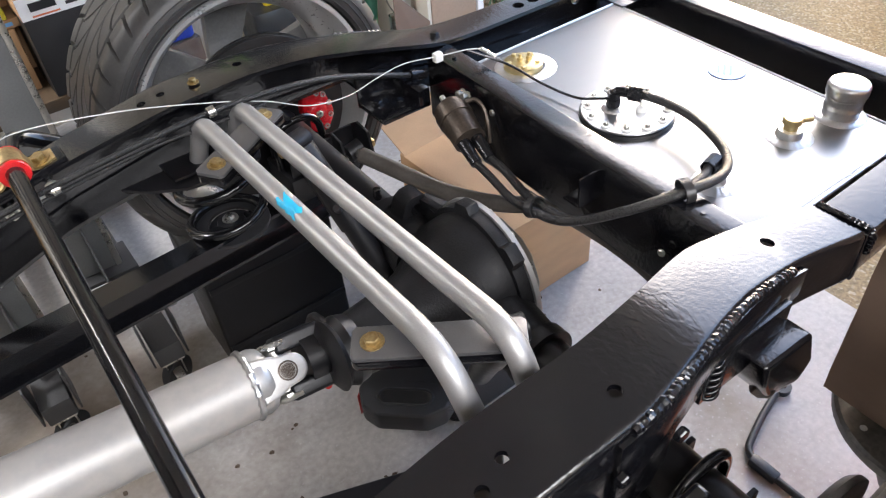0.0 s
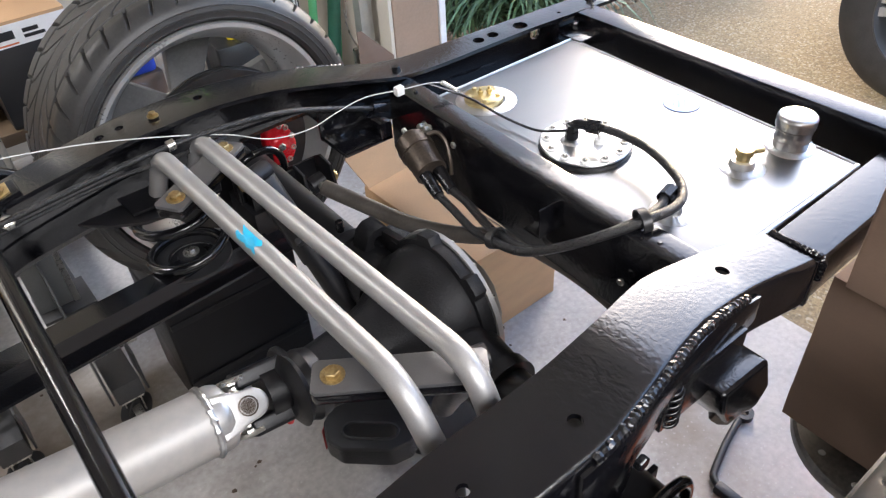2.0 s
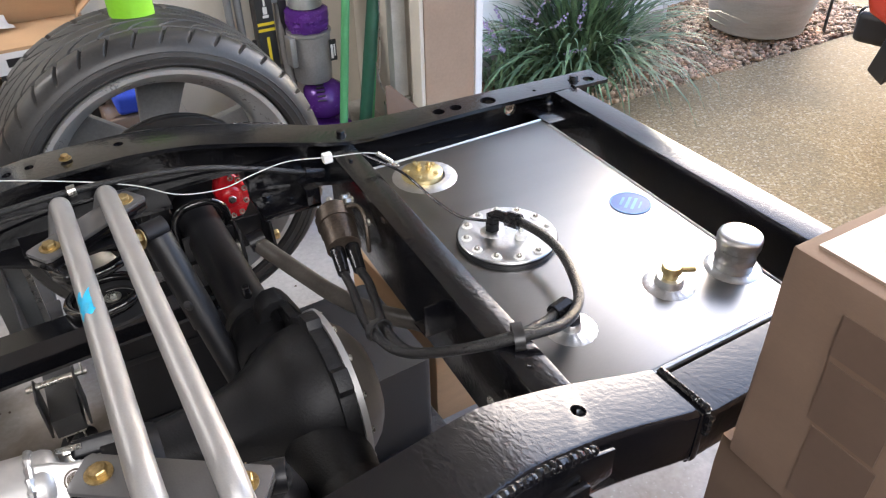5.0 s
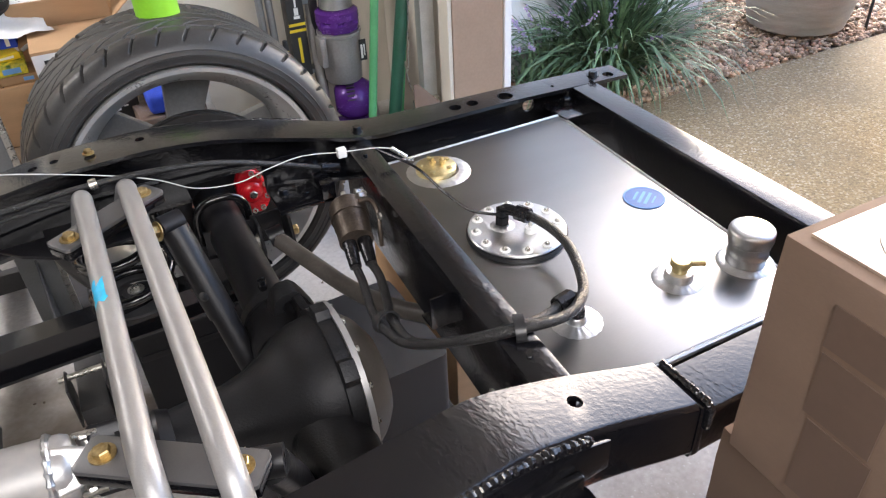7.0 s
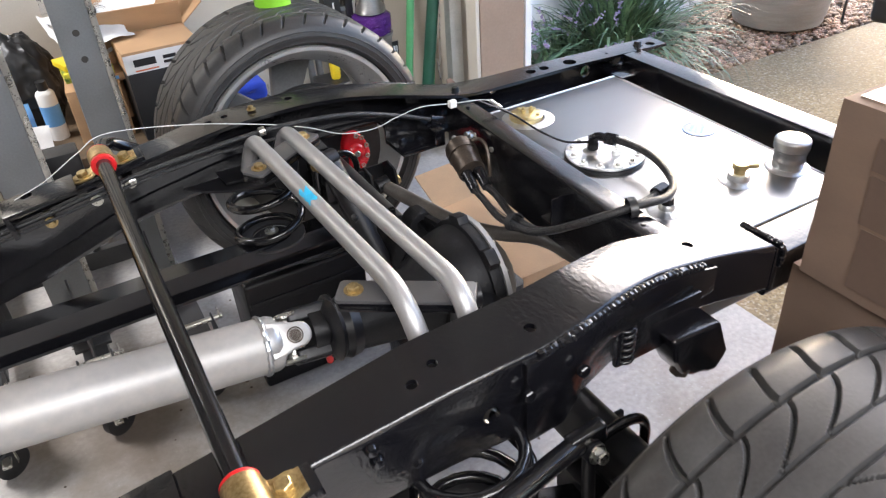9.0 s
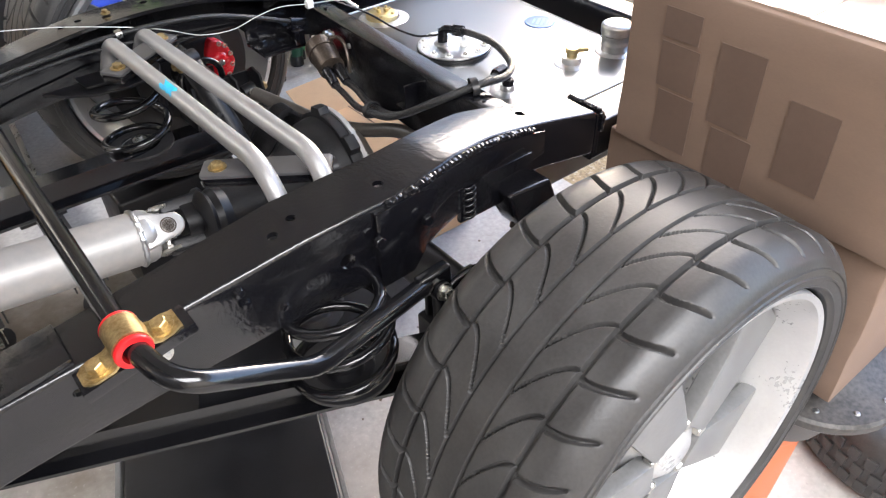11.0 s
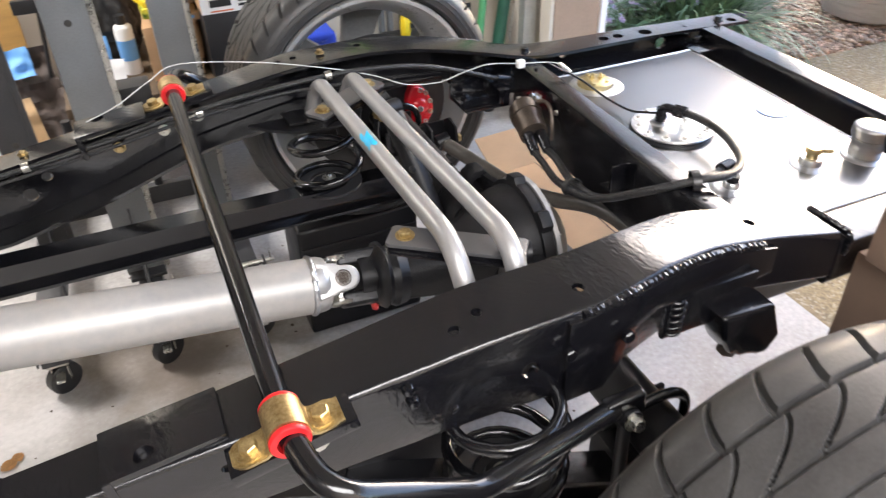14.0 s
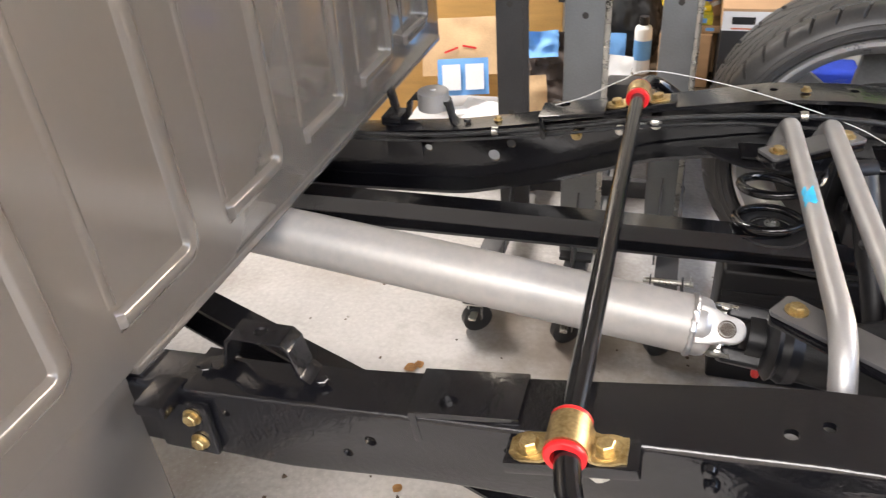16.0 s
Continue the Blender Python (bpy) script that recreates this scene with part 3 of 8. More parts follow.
structure("wall_porch", box(HOUSE_X - 0.2, 4.10, SIDE_Y + 0.42, SIDE_Y + 0.6, -0.02, 3.2), "siding", "white house wall set back behind the corner")

# raised track and hardware of the garage door
track = thing("garage_door_track", "galvanised steel garage door track with a cable bracket beside the jamb", "door track", at=(1.268, 1.865, 0))
tb = extrude([(-0.03, -0.025), (0.03, -0.025), (0.03, 0.025), (0.018, 0.025), (0.018, -0.013), (-0.018, -0.013), (-0.018, 0.025), (-0.03, 0.025)], 2.2, 0.002)
part("rail", tb, "galv", track)
part("roller_bracket", joined(box(-0.09, 0.03, -0.05, -0.027, 0.16, 0.24, 0.004), moved(lathe([(0, 0), (0.02, 0), (0.02, 0.05), (0, 0.05)], 16), pose(-0.06, -0.03, 0.2, 90, 0, 0))), "bolt", track)
part("cable", tube(smooth_path([(-0.04, -0.04, 0.2), (-0.10, -0.05, 0.3), (-0.12, -0.05, 0.42), (-0.09, -0.03, 0.5), (-0.02, -0.03, 1.9)]), 0.003, 6), "bolt", track)

# ---------------------------------------------------------------- the chassis
Y0 = -0.02
XS = [-2.4, -1.0, -0.70, -0.50, -0.30, -0.10, 0.05, 0.15, 0.25, 0.36, 0.49]
OUT = [0.435, 0.435, 0.435, 0.44, 0.455, 0.465, 0.465, 0.445, 0.425, 0.42, 0.437]
INN = [0.365, 0.365, 0.365, 0.365, 0.365, 0.36, 0.36, 0.35, 0.33, 0.335, 0.36]
TOP = [0.885, 0.885, 0.902, 0.926, 0.956, 0.984, 0.988, 0.990, 0.979, 0.957, 0.937]
BOT = [0.780, 0.780, 0.780, 0.815, 0.842, 0.858, 0.850, 0.876, 0.880, 0.868, 0.856]


# the far rail stands slightly askew to the near one
XF_ = [-2.4, -1.0, -0.70, -0.50, -0.30, -0.10, 0.05, 0.15, 0.25, 0.41, 0.50, 0.72, 1.0]
FAR = {"out": [0.462, 0.462, 0.462, 0.465, 0.47, 0.475, 0.475, 0.462, 0.445, 0.422, 0.415, 0.395, 0.385],
       "in": [0.392, 0.392, 0.392, 0.392, 0.39, 0.38, 0.38, 0.37, 0.35, 0.335, 0.335, 0.325, 0.315],
       "top": [0.855, 0.855, 0.880, 0.912, 0.952, 0.986, 0.990, 0.985, 0.970, 0.932, 0.928, 0.932, 0.926],
       "bot": [0.712, 0.712, 0.722, 0.772, 0.84, 0.872, 0.874, 0.878, 0.878, 0.846, 0.842, 0.838, 0.835]}


def far_ease(x, key):
    h = 0.035
    return sum(float(np.interp(x + d * h, XF_, FAR[key])) * w for d, w in ((-1, 0.25), (0, 0.5), (1, 0.25)))


def ease(x, ys):
    """A smooth curve through the stations."""
    h = 0.03
    return sum(float(np.interp(x + d * h, XS, ys)) * w for d, w in ((-1, 0.25), (0, 0.5), (1, 0.25)))


def section(yo, yi, zt, zb, th=0.007, r=0.008):
    """A channel open to the inside, with a rounded back; y measured outwards."""
    c = []
    for k in range(4):
        a = math.pi / 2 * k / 3
        c.append((yo - r + r * math.sin(a), zt - r + r * math.cos(a)))
    for k in range(4):
        a = math.pi / 2 * k / 3
        c.append((yo - r + r * math.cos(a), zb + r - r * math.sin(a)))
    c += [(yi, zb), (yi, zb + th), (yo - th - 0.003, zb + th), (yo - th, zb + th + 0.003), (yo - th, zt - th - 0.003), (yo - th - 0.003, zt - th), (yi, zt - th), (yi + 0.001, zt)]
    return c


def sweep(stations, side):
    """Skins a row of (x, section) along X; side -1 is the near rail, +1 the far one."""
    bm = bmesh.new()
    rings = [[bm.verts.new((x, Y0 + side * y, z)) for y, z in sec] for x, sec in stations]
    n = len(rings[0])
    for a, b in zip(rings, rings[1:]):
        for k in range(n):
            bm.faces.new((a[k], a[(k + 1) % n], b[(k + 1) % n], b[k]))
    bm.faces.new(rings[0])
    bm.faces.new(rings[-1][::-1])
    bmesh.ops.recalc_face_normals(bm, faces=bm.faces)
    return bm


def rail_z(x):
    return ease(x, TOP)


chassis = thing("truck_chassis", "gloss black pickup truck chassis frame raised off the floor", "chassis", at=(0, 0, 0))
front_x = [-2.4, -1.6, -1.2] + [(-1.0 + 0.025 * k) for k in range(60)]
front_x = [x for x in front_x if x <= 0.486]
# near rail with its welded-on rear horn
st = [(x, section(ease(x, OUT), ease(x, INN), ease(x, TOP), ease(x, BOT))) for x in front_x]
rail = part("frame_rail", sweep(st, -1), "chassis", chassis, "gloss black C-section frame rail with drilled holes")
cut(rail, joined(drill((0.352, -0.396, 0.958), (0, 0, 1), 0.009), drill((0.036, -0.447, 0.988), (0, 0, 1), 0.008), drill((-0.093, -0.432, 0.985), (0, 0, 1), 0.007),
                 drill((-0.128, -0.446, 0.98), (0, 0, 1), 0.0075), drill((-0.046, -0.48, 0.917), (0, 1, 0), 0.012), drill((-0.578, -0.46, 0.868), (0, 1, 0), 0.008),
                 drill((-0.612, -0.46, 0.838), (0, 1, 0), 0.007), drill((-0.78, -0.45, 0.865), (0, 1, 0), 0.006), drill((-0.405, -0.46, 0.905), (0, 1, 0), 0.006)))
rx = [0.487 + 0.05 * k for k in range(11)]
st = [(x, section(0.425 - 0.02 * (x - 0.487), 0.350 - 0.02 * (x - 0.487), 0.905 - 0.01 * (x - 0.487), 0.835, r=0.006)) for x in rx]
horn = part("rear_rail", sweep(st, -1), "chassis", chassis, "gloss black rear frame horn, lower than the rail before it")
part("joint_plate", box(0.476, 0.487, Y0 - 0.436, Y0 - 0.361, 0.858, 0.937, 0.002), "chassis", chassis)
# far rail in one length
fx = [-2.4, -1.6, -1.2] + [-1.0 + 0.025 * k for k in range(81)]
st = [(x, section(far_ease(x, "out"), far_ease(x, "in"), far_ease(x, "top"), far_ease(x, "bot"))) for x in fx]
frail = part("frame_rail", moved(sweep(st, 1), Matrix.Translation((0, -Y0, 0))), "chassis", chassis, "gloss black C-section frame rail with drilled holes")
cut(frail, joined(*[drill(p, d, r) for p, d, r in (
    ((0.044, 0.430, 0.988), (0, 0, 1), 0.008), ((-0.093, 0.432, 0.985), (0, 0, 1), 0.007), ((-0.127, 0.432, 0.98), (0, 0, 1), 0.0075),
    ((0.615, 0.362, 0.930), (0, 0, 1), 0.012), ((0.652, 0.360, 0.931), (0, 0, 1), 0.012), ((0.722, 0.352, 0.932), (0, 0, 1), 0.016), ((0.83, 0.345, 0.93), (0, 0, 1), 0.004),
    ((0.965, 0.338, 0.926), (0, 0, 1), 0.012), ((0.535, 0.41, 0.892), (0, 1, 0), 0.010), ((0.60, 0.405, 0.898), (0, 1, 0), 0.006),
    ((0.835, 0.39, 0.905), (0, 1, 0), 0.009), ((0.875, 0.39, 0.900), (0, 1, 0), 0.008), ((0.80, 0.39, 0.880), (0, 1, 0), 0.014),
    ((-0.605, 0.462, 0.824), (0, 1, 0), 0.010), ((-0.645, 0.462, 0.792), (0, 1, 0), 0.014), ((-0.80, 0.462, 0.80), (0, 1, 0), 0.009))]))

cut(frail, box(0.095, 0.24, 0.30, 0.432, 0.855, 0.905))

# weld across the near rail's joint and along the notch plates
for side in (-1,):
    part("weld_bead", weld([(0.484, Y0 + side * 0.362, 0.939), (0.484, Y0 + side * 0.40, 0.941), (0.486, Y0 + side * 0.432, 0.940), (0.488, Y0 + side * 0.438, 0.932), (0.489, Y0 + side * 0.437, 0.90)], 0.0052, 0.007, 3 + side), "chassis", chassis, "ropy black-painted weld bead")
    edge = [(x, Y0 - (ease(x, OUT) + 0.0015), ease(x, TOP) - 0.007) for x in [0.02 + 0.02 * k for k in range(17)]]
    part("weld_bead", weld(edge, 0.0066, 0.009, 5), "chassis", chassis, "ropy black-painted weld bead")
    part("weld_bead", weld([(x, far_ease(x, "out") + 0.001, far_ease(x, "top") - 0.004) for x in [0.24 + 0.01 * k for k in range(10)]], 0.0040, 0.008, 8), "chassis", chassis, "ropy black-painted weld bead")
    # outer notch plate that carries the arch over the axle
    top = [(x, ease(x, TOP) - 0.010) for x in [0.0 + 0.03 * k for k in range(13)]]
    low = [(0.36, 0.905), (0.30, 0.896), (0.24, 0.908), (0.19, 0.926), (0.145, 0.935), (0.112, 0.925), (0.095, 0.90), (0.085, 0.87), (0.06, 0.845), (0.0, 0.845)]
    plate = extrude([(x, z) for x, z in top + low], 0.007, 0.0015)
    for v in plate.verts:
        v.co.z += ease(v.co.x, OUT) + 0.0005
    m = Matrix(((1, 0, 0, 0), (0, 0, side, Y0), (0, 1, 0, 0), (0, 0, 0, 1)))
    part("notch_plate", moved(plate, m), "chassis", chassis, "black plate welded over the axle notch")

# crossmember between pump and tank, rear crossmember, far-front ones under the cab
XM = thing("crossmember", "gloss black boxed crossmember in front of the fuel tank", "crossmember", "frame crossmembers")
bm = box(0.334, 0.382, Y0 - 0.345, Y0 + 0.365, 0.80, 0.942, 0.005)
for v in bm.verts:
    v.co.x += 0.055 * (v.co.y + 0.36)
    v.co.z -= 0.022 * (v.co.y + 0.36)
part("beam", bm, "chassis", XM)
part("gusset", box(0.318, 0.348, -0.118, -0.1145, 0.858, 0.912, 0.001), "chassis", XM)
part("gusset", box(0.318, 0.349, -0.1145, -0.084, 0.858, 0.862, 0.001), "chassis", XM)
for y, z in ((-0.30, 0.88), (-0.27, 0.87), (0.12, 0.905)):
    bolt(XM, (0.322 + 0.055 * (y + 0.36), y, z), (-1, 0, 0), 0.006, 0.004)
for y in (0.28, -0.30):
    bolt(XM, (0.355 + 0.055 * (y + 0.36), y, 0.942 - 0.022 * (y + 0.36)), (0, 0, 1), 0.004, 0.003, material="spring")

XR = thing("crossmember", "gloss black rear crossmember bolted between the frame horns", "crossmember", "frame crossmembers")
ch = extrude([(0, 0), (0.055, 0), (0.055, 0.006), (0.006, 0.006), (0.006, 0.094), (0.055, 0.094), (0.055, 0.1), (0, 0.1)], 0.70, 0.0015)
part("beam", moved(ch, Matrix(((1, 0, 0, 0.862), (0, 0, 1, Y0 - 0.35), (0, 1, 0, 0.828), (0, 0, 0, 1)))), "chassis", XR)
for y in (Y0 + 0.345, Y0 - 0.345):
    part("end_tab", box(0.86, 0.93, y - 0.004, y + 0.004, 0.83, 0.915, 0.002), "chassis", XR)
for x, y in ((0.935, Y0 + 0.37), (0.935, Y0 - 0.37)):
    bolt(XR, (x, y, 0.927), (0, 0, 1), 0.009, 0.008, 0.013, "spring", label="black bolt")
bolt(XR, (0.84, Y0 + 0.325, 0.905), (0, 0, 1), 0.008, 0.01, 0.012, "spring")
part("mount_foot", box(0.80, 0.862, Y0 + 0.27, Y0 + 0.352, 0.897, 0.903, 0.001), "chassis", XR)

# bolts and nuts along the rails
for side in (-1, 1):
    far = side > 0
    if far:
        bolt(chassis, (-0.039, 0.420, 0.9905), (0, 0, 1), 0.0065, 0.006, 0.0095, "zinc", label="yellow zinc bolt")
        bolt(chassis, (0.411, 0.368, 0.934), (0, 0, 1), 0.008, 0.006, 0.011, "spring")
        bolt(chassis, (-0.626, 0.426, 0.893), (0, 0, 1), 0.0065, 0.006, 0.0095, "zinc", label="yellow zinc bolt")
    for x, z, mt in ((-0.30, 0.905, "bolt"), (-0.37, 0.888, "bolt"), (-0.46, 0.87, "zinc"), (-0.82, 0.815, "zinc")):
        if far:
            part("stud", rod((x, 0.464, z - 0.010), (x, 0.440, z - 0.010), 0.0045, 12), mt, chassis)
            bolt(chassis, (x, 0.442, z - 0.008), (0, -1, 0), 0.0085, 0.011, 0.012, mt)
for x, z in ((-0.306, 0.907), (-0.372, 0.911)):
    bolt(chassis, (x, Y0 - 0.454, z), (0, -1, 0), 0.0085, 0.007, 0.0135, "bolt", label="zinc nut and washer")
for x, z in ((-0.200, 0.950), (-0.195, 0.928), (-0.145, 0.893)):
    part("rivet", moved(lathe([(0, 0.006), (0.006, 0.005), (0.0085, 0.0), (0.0085, -0.002)], 14), aim((x, Y0 - 0.463, z), (0, -1, 0))), "chassis", chassis)
for x, z in ((-0.002, 0.937), (0.080, 0.934)):
    bolt(chassis, (x, Y0 - 0.476, z), (0, -1, 0), 0.009, 0.008, 0.0, "chassis")


def cab_mount(side, cx, cy):
    """A bent strap bridge on a rail that carries the cab."""
    path = [(-0.10, 0.0), (-0.066, 0.0), (-0.054, 0.010), (-0.046, 0.050), (-0.036, 0.060), (0.036, 0.060), (0.046, 0.050), (0.054, 0.010), (0.066, 0.0), (0.10, 0.0)]
    t = 0.004
    outline = path + [(x * 1.0 + (0.0 if abs(x) > 0.06 else (0.004 if x < 0 else -0.004)), z - t) for x, z in reversed(path)]
    bm = extrude(outline, 0.038, 0.001)
    return moved(bm, Matrix(((1, 0, 0, cx), (0, 0, 1, cy - 0.023 + (0.022 if side < 0 else 0.004)), (0, 1, 0, rail_z(cx) + (0.006 if side < 0 else -0.02)), (0, 0, 0, 1))))


for side in (-1, 1):
    mx, my = (-0.735, Y0 - 0.40) if side < 0 else (-0.78, 0.43)
    strap = part("cab_mount", cab_mount(side, mx, my), "chassis", chassis, "bent black steel strap that carries the cab")
    if side < 0:
        cut(strap, drill((mx, my + 0.018, rail_z(mx) + 0.064), (0, 0, 1), 0.009, 0.02))
    if side > 0:
        part("mount_cup", moved(lathe([(0, 0.016), (0.006, 0.016), (0.007, 0.013), (0.030, 0.013), (0.034, 0.010), (0.035, -0.028), (0.028, -0.03), (0, -0.03)], 36), pose(mx + 0.01, my, rail_z(mx) + 0.042)), "silver", chassis, "silver round cab mount cup")
        part("mount_tab", moved(box(-0.003, 0.003, -0.018, 0.018, 0, 0.075, 0.002), pose(mx - 0.075, my, rail_z(mx) - 0.02, 0, -10, 0)), "chassis", chassis)
    for dx in (-0.084, 0.084):
        bolt(chassis, (mx + dx, my, rail_z(mx + dx) + (0.006 if side < 0 else -0.02)), (0, 0, 1), 0.008, 0.006, 0, "chassis")
    # saddle plate over the rail, in front of the roll bar clamp
    zt = rail_z(-0.47) + (0.004 if side < 0 else 0.012)
    bm = joined(box(-0.525, -0.395, Y0 + side * 0.403 - 0.037, Y0 + side * 0.403 + 0.037, zt - 0.006, zt + 0.003, 0.002),
                box(-0.525, -0.515, Y0 + side * 0.403 - 0.038, Y0 + side * 0.403 + 0.038, zt - 0.045, zt + 0.002, 0.002))
    ob = part("saddle_plate", moved(bm, Matrix.Translation((-0.49, 0, zt)) @ Matrix.Rotation(radians(-7.5), 4, "Y") @ Matrix.Translation((0.49, 0, -zt))), "chassis", chassis, "black saddle plate over the rail")
    cut(ob, drill((-0.48, Y0 + side * 0.421, zt), (0, 0, 1), 0.011, 0.02))
    # bolted corner bracket where the cab sits
    zb = rail_z(-0.86)
    part("corner_bracket", joined(box(-0.885, -0.80, Y0 + side * 0.442 - 0.006, Y0 + side * 0.442 + 0.006, zb - 0.10, zb - 0.012, 0.004),
                                  box(-0.885, -0.84, Y0 + side * 0.445 - 0.03, Y0 + side * 0.445 + 0.03, zb - 0.016, zb + 0.004, 0.004)), "chassis", chassis)
    if side < 0:
        for dz in (-0.03, -0.075):
            bolt(chassis, (-0.822, Y0 - 0.449, zb + dz), (0, -1, 0), 0.010, 0.008, 0.013, "zinc", label="yellow zinc bolt")

# ---------------------------------------------------------------- rear axle
axle = thing("rear_axle", "black painted rear axle with cast differential housing", "axle", at=(0, 0, 0))
AX, AZ = 0.155, 0.73
for a, b in ((-0.79, -0.11), (0.06, 0.75)):
    part("axle_tube", rod((AX, a, AZ), (AX, b, AZ), 0.040, 28), "satin", axle)
dy = -0.02
# the differential leans nose up about the axle
LEAN = Matrix.Translation((0.160, -0.030, AZ + 0.005)) @ Matrix.Rotation(radians(2), 4, "Y") @ Matrix.Diagonal((1, 0.84, 0.84, 1))


def diff_part(name, bm, material, label="", smooth=True):
    return part(name, moved(bm, LEAN), material, axle, label, smooth)


# housing: a bulb that narrows to the pinion nose, in rings along X
prof = [(0.030, 0.140, 0.140), (0.012, 0.140, 0.139), (-0.010, 0.137, 0.133), (-0.035, 0.124, 0.118), (-0.060, 0.102, 0.096), (-0.090, 0.082, 0.076), (-0.125, 0.070, 0.066), (-0.185, 0.062, 0.060), (-0.215, 0.058, 0.056), (-0.225, 0.054, 0.052)]
bm = bmesh.new()
rings = []
for x, ry, rz in prof:
    rr = []
    for i in range(56):
        a = 2 * math.pi * i / 56
        fade = min(1.0, max(0.0, (0.03 - x) / 0.05)) * (1.0 if x > -0.15 else 0.4)
        rib = 1 + 0.075 * fade * max(0.0, math.cos(2 * a - 0.9)) ** 14 + 0.02 * fade * math.cos(5 * a)
        rr.append(bm.verts.new((x, ry * rib * math.cos(a), rz * rib * math.sin(a))))
    rings.append(rr)
for a, b in zip(rings, rings[1:]):
    for i in range(56):
        bm.faces.new((a[i], a[(i + 1) % 56], b[(i + 1) % 56], b[i]))
bm.faces.new(rings[0])
bm.faces.new(rings[-1][::-1])
diff_part("differential_housing", bm, "cast", "rough black cast-iron differential housing")
for s in (-1, 1):
    part("housing_trunnion", rod((AX, dy + s * 0.09, AZ), (AX, dy + s * 0.19, AZ), 0.060, 28, 0.047), "cast", axle)
    part("tube_collar", moved(ring(0.036, 0.053, 0.022, 36), aim((AX, dy + s * 0.185, AZ), (0, s, 0))), "cast", axle, "thick cast collar round the axle tube")
fl = []
for i in range(120):
    a = 2 * math.pi * i / 120
    q = (a / (2 * math.pi / 7)) % 1.0
    r = 0.150 + (0.014 if abs(q - 0.5) < 0.15 else 0.0)
    fl.append((r * math.cos(a), r * math.sin(a)))
diff_part("cover_flange", moved(extrude(fl, 0.022, 0.0015), Matrix(((0, 0, 1, 0.018), (1, 0, 0, 0), (0, 1, 0, 0), (0, 0, 0, 1)))), "cast")
diff_part("cover_lip", moved(ring(0.10, 0.155, 0.009, 64), aim((0.0405, 0, 0), (1, 0, 0))), "silver", "bare grey metal edge of the cover")
diff_part("cover", moved(lathe([(0.150, 0), (0.146, 0.004), (0.134, 0.006), (0.110, 0.030), (0.082, 0.046), (0.04, 0.052), (0, 0.053)], 14), aim((0.0495, 0, 0), (1, 0, 0), 0.2)), "cover", "faceted dusty grey differential cover")
diff_part("drain_plug", moved(hexhead(0.010, 0.010), aim((0.093, 0.02, -0.06), (1, 0, -0.4))), "bolt")
for i in range(14):
    a = 2 * math.pi * (i + 0.5) / 14
    diff_part("cover_bolt", moved(hexhead(0.0058, 0.007, 0, 0.008), aim((0.0495, 0.1425 * math.cos(a), 0.1425 * math.sin(a)), (1, 0, 0))), "bolt", smooth=False)
# lugs on the housing for the upper links
lug = part("lug", moved(extrude([(-0.035, -0.02), (0.040, -0.055), (0.045, -0.02), (0.030, 0.012), (0.026 * math.cos(0.6), 0.012 + 0.026 * math.sin(0.6)), (0.012, 0.036), (-0.008, 0.036), (-0.022, 0.026), (-0.028, 0.010)], 0.040, 0.005), Matrix(((1, 0, 0, 0.176), (0, 0, 1, 0.115), (0, 1, 0, 0.782), (0, 0, 0, 1)))), "cast", axle, "cast ear with a bolt hole")
cut(lug, drill((0.176, 0.14, 0.791), (0, 1, 0), 0.012, 0.04))
part("ear_web", moved(extrude([(0.0, -0.05), (0.10, -0.05), (0.10, 0.015), (0.02, 0.03)], 0.014, 0.003), Matrix(((0, 0, 1, 0.182), (1, 0, 0, 0.045), (0, 1, 0, 0.79), (0, 0, 0, 1)))), "cast", axle)
part("breather", moved(lathe([(0, 0.018), (0.007, 0.016), (0.008, 0), (0.005, -0.01)], 14), pose(0.155, 0.21, 0.775)), "spring", axle)
# pinion seal and yoke
part("pinion_seal", moved(lathe([(0.03, -0.02), (0.052, -0.018), (0.056, 0.0), (0.05, 0.012), (0.056, 0.02), (0.04, 0.03), (0.02, 0.03)], 32), aim(LEAN @ Vector((-0.226, 0, 0)), (-1, 0, 0.12))), "satin", axle)

part("drain_cap", moved(lathe([(0, -0.010), (0.006, -0.008), (0.0075, 0.0), (0.006, 0.006), (0.004, 0.040), (0, 0.040)], 16), pose(-0.094, -0.005, 0.664)), "red_paint", axle, "small red cap under the pinion nose")
# short stirrup under the near rail, with a red guard
part("stirrup", box(-0.262, -0.125, -0.335, -0.285, 0.640, 0.652, 0.003), "satin", chassis, "black stirrup plate under the rail")
part("stirrup", box(-0.262, -0.125, -0.391, -0.385, 0.640, 0.86, 0.002), "satin", chassis)
part("stirrup", box(-0.262, -0.125, -0.385, -0.335, 0.640, 0.652, 0.003), "satin", chassis)
part("guard", moved(extrude([(-0.318, -0.306), (-0.262, -0.326), (-0.198, -0.330), (-0.198, -0.288), (-0.262, -0.296)], 0.012, 0.002), pose(0, 0, 0.652)), "red_paint", chassis, "red guard")
bolt(chassis, (-0.160, -0.31, 0.652), (0, 0, 1), 0.009, 0.007, 0.013, "bolt")

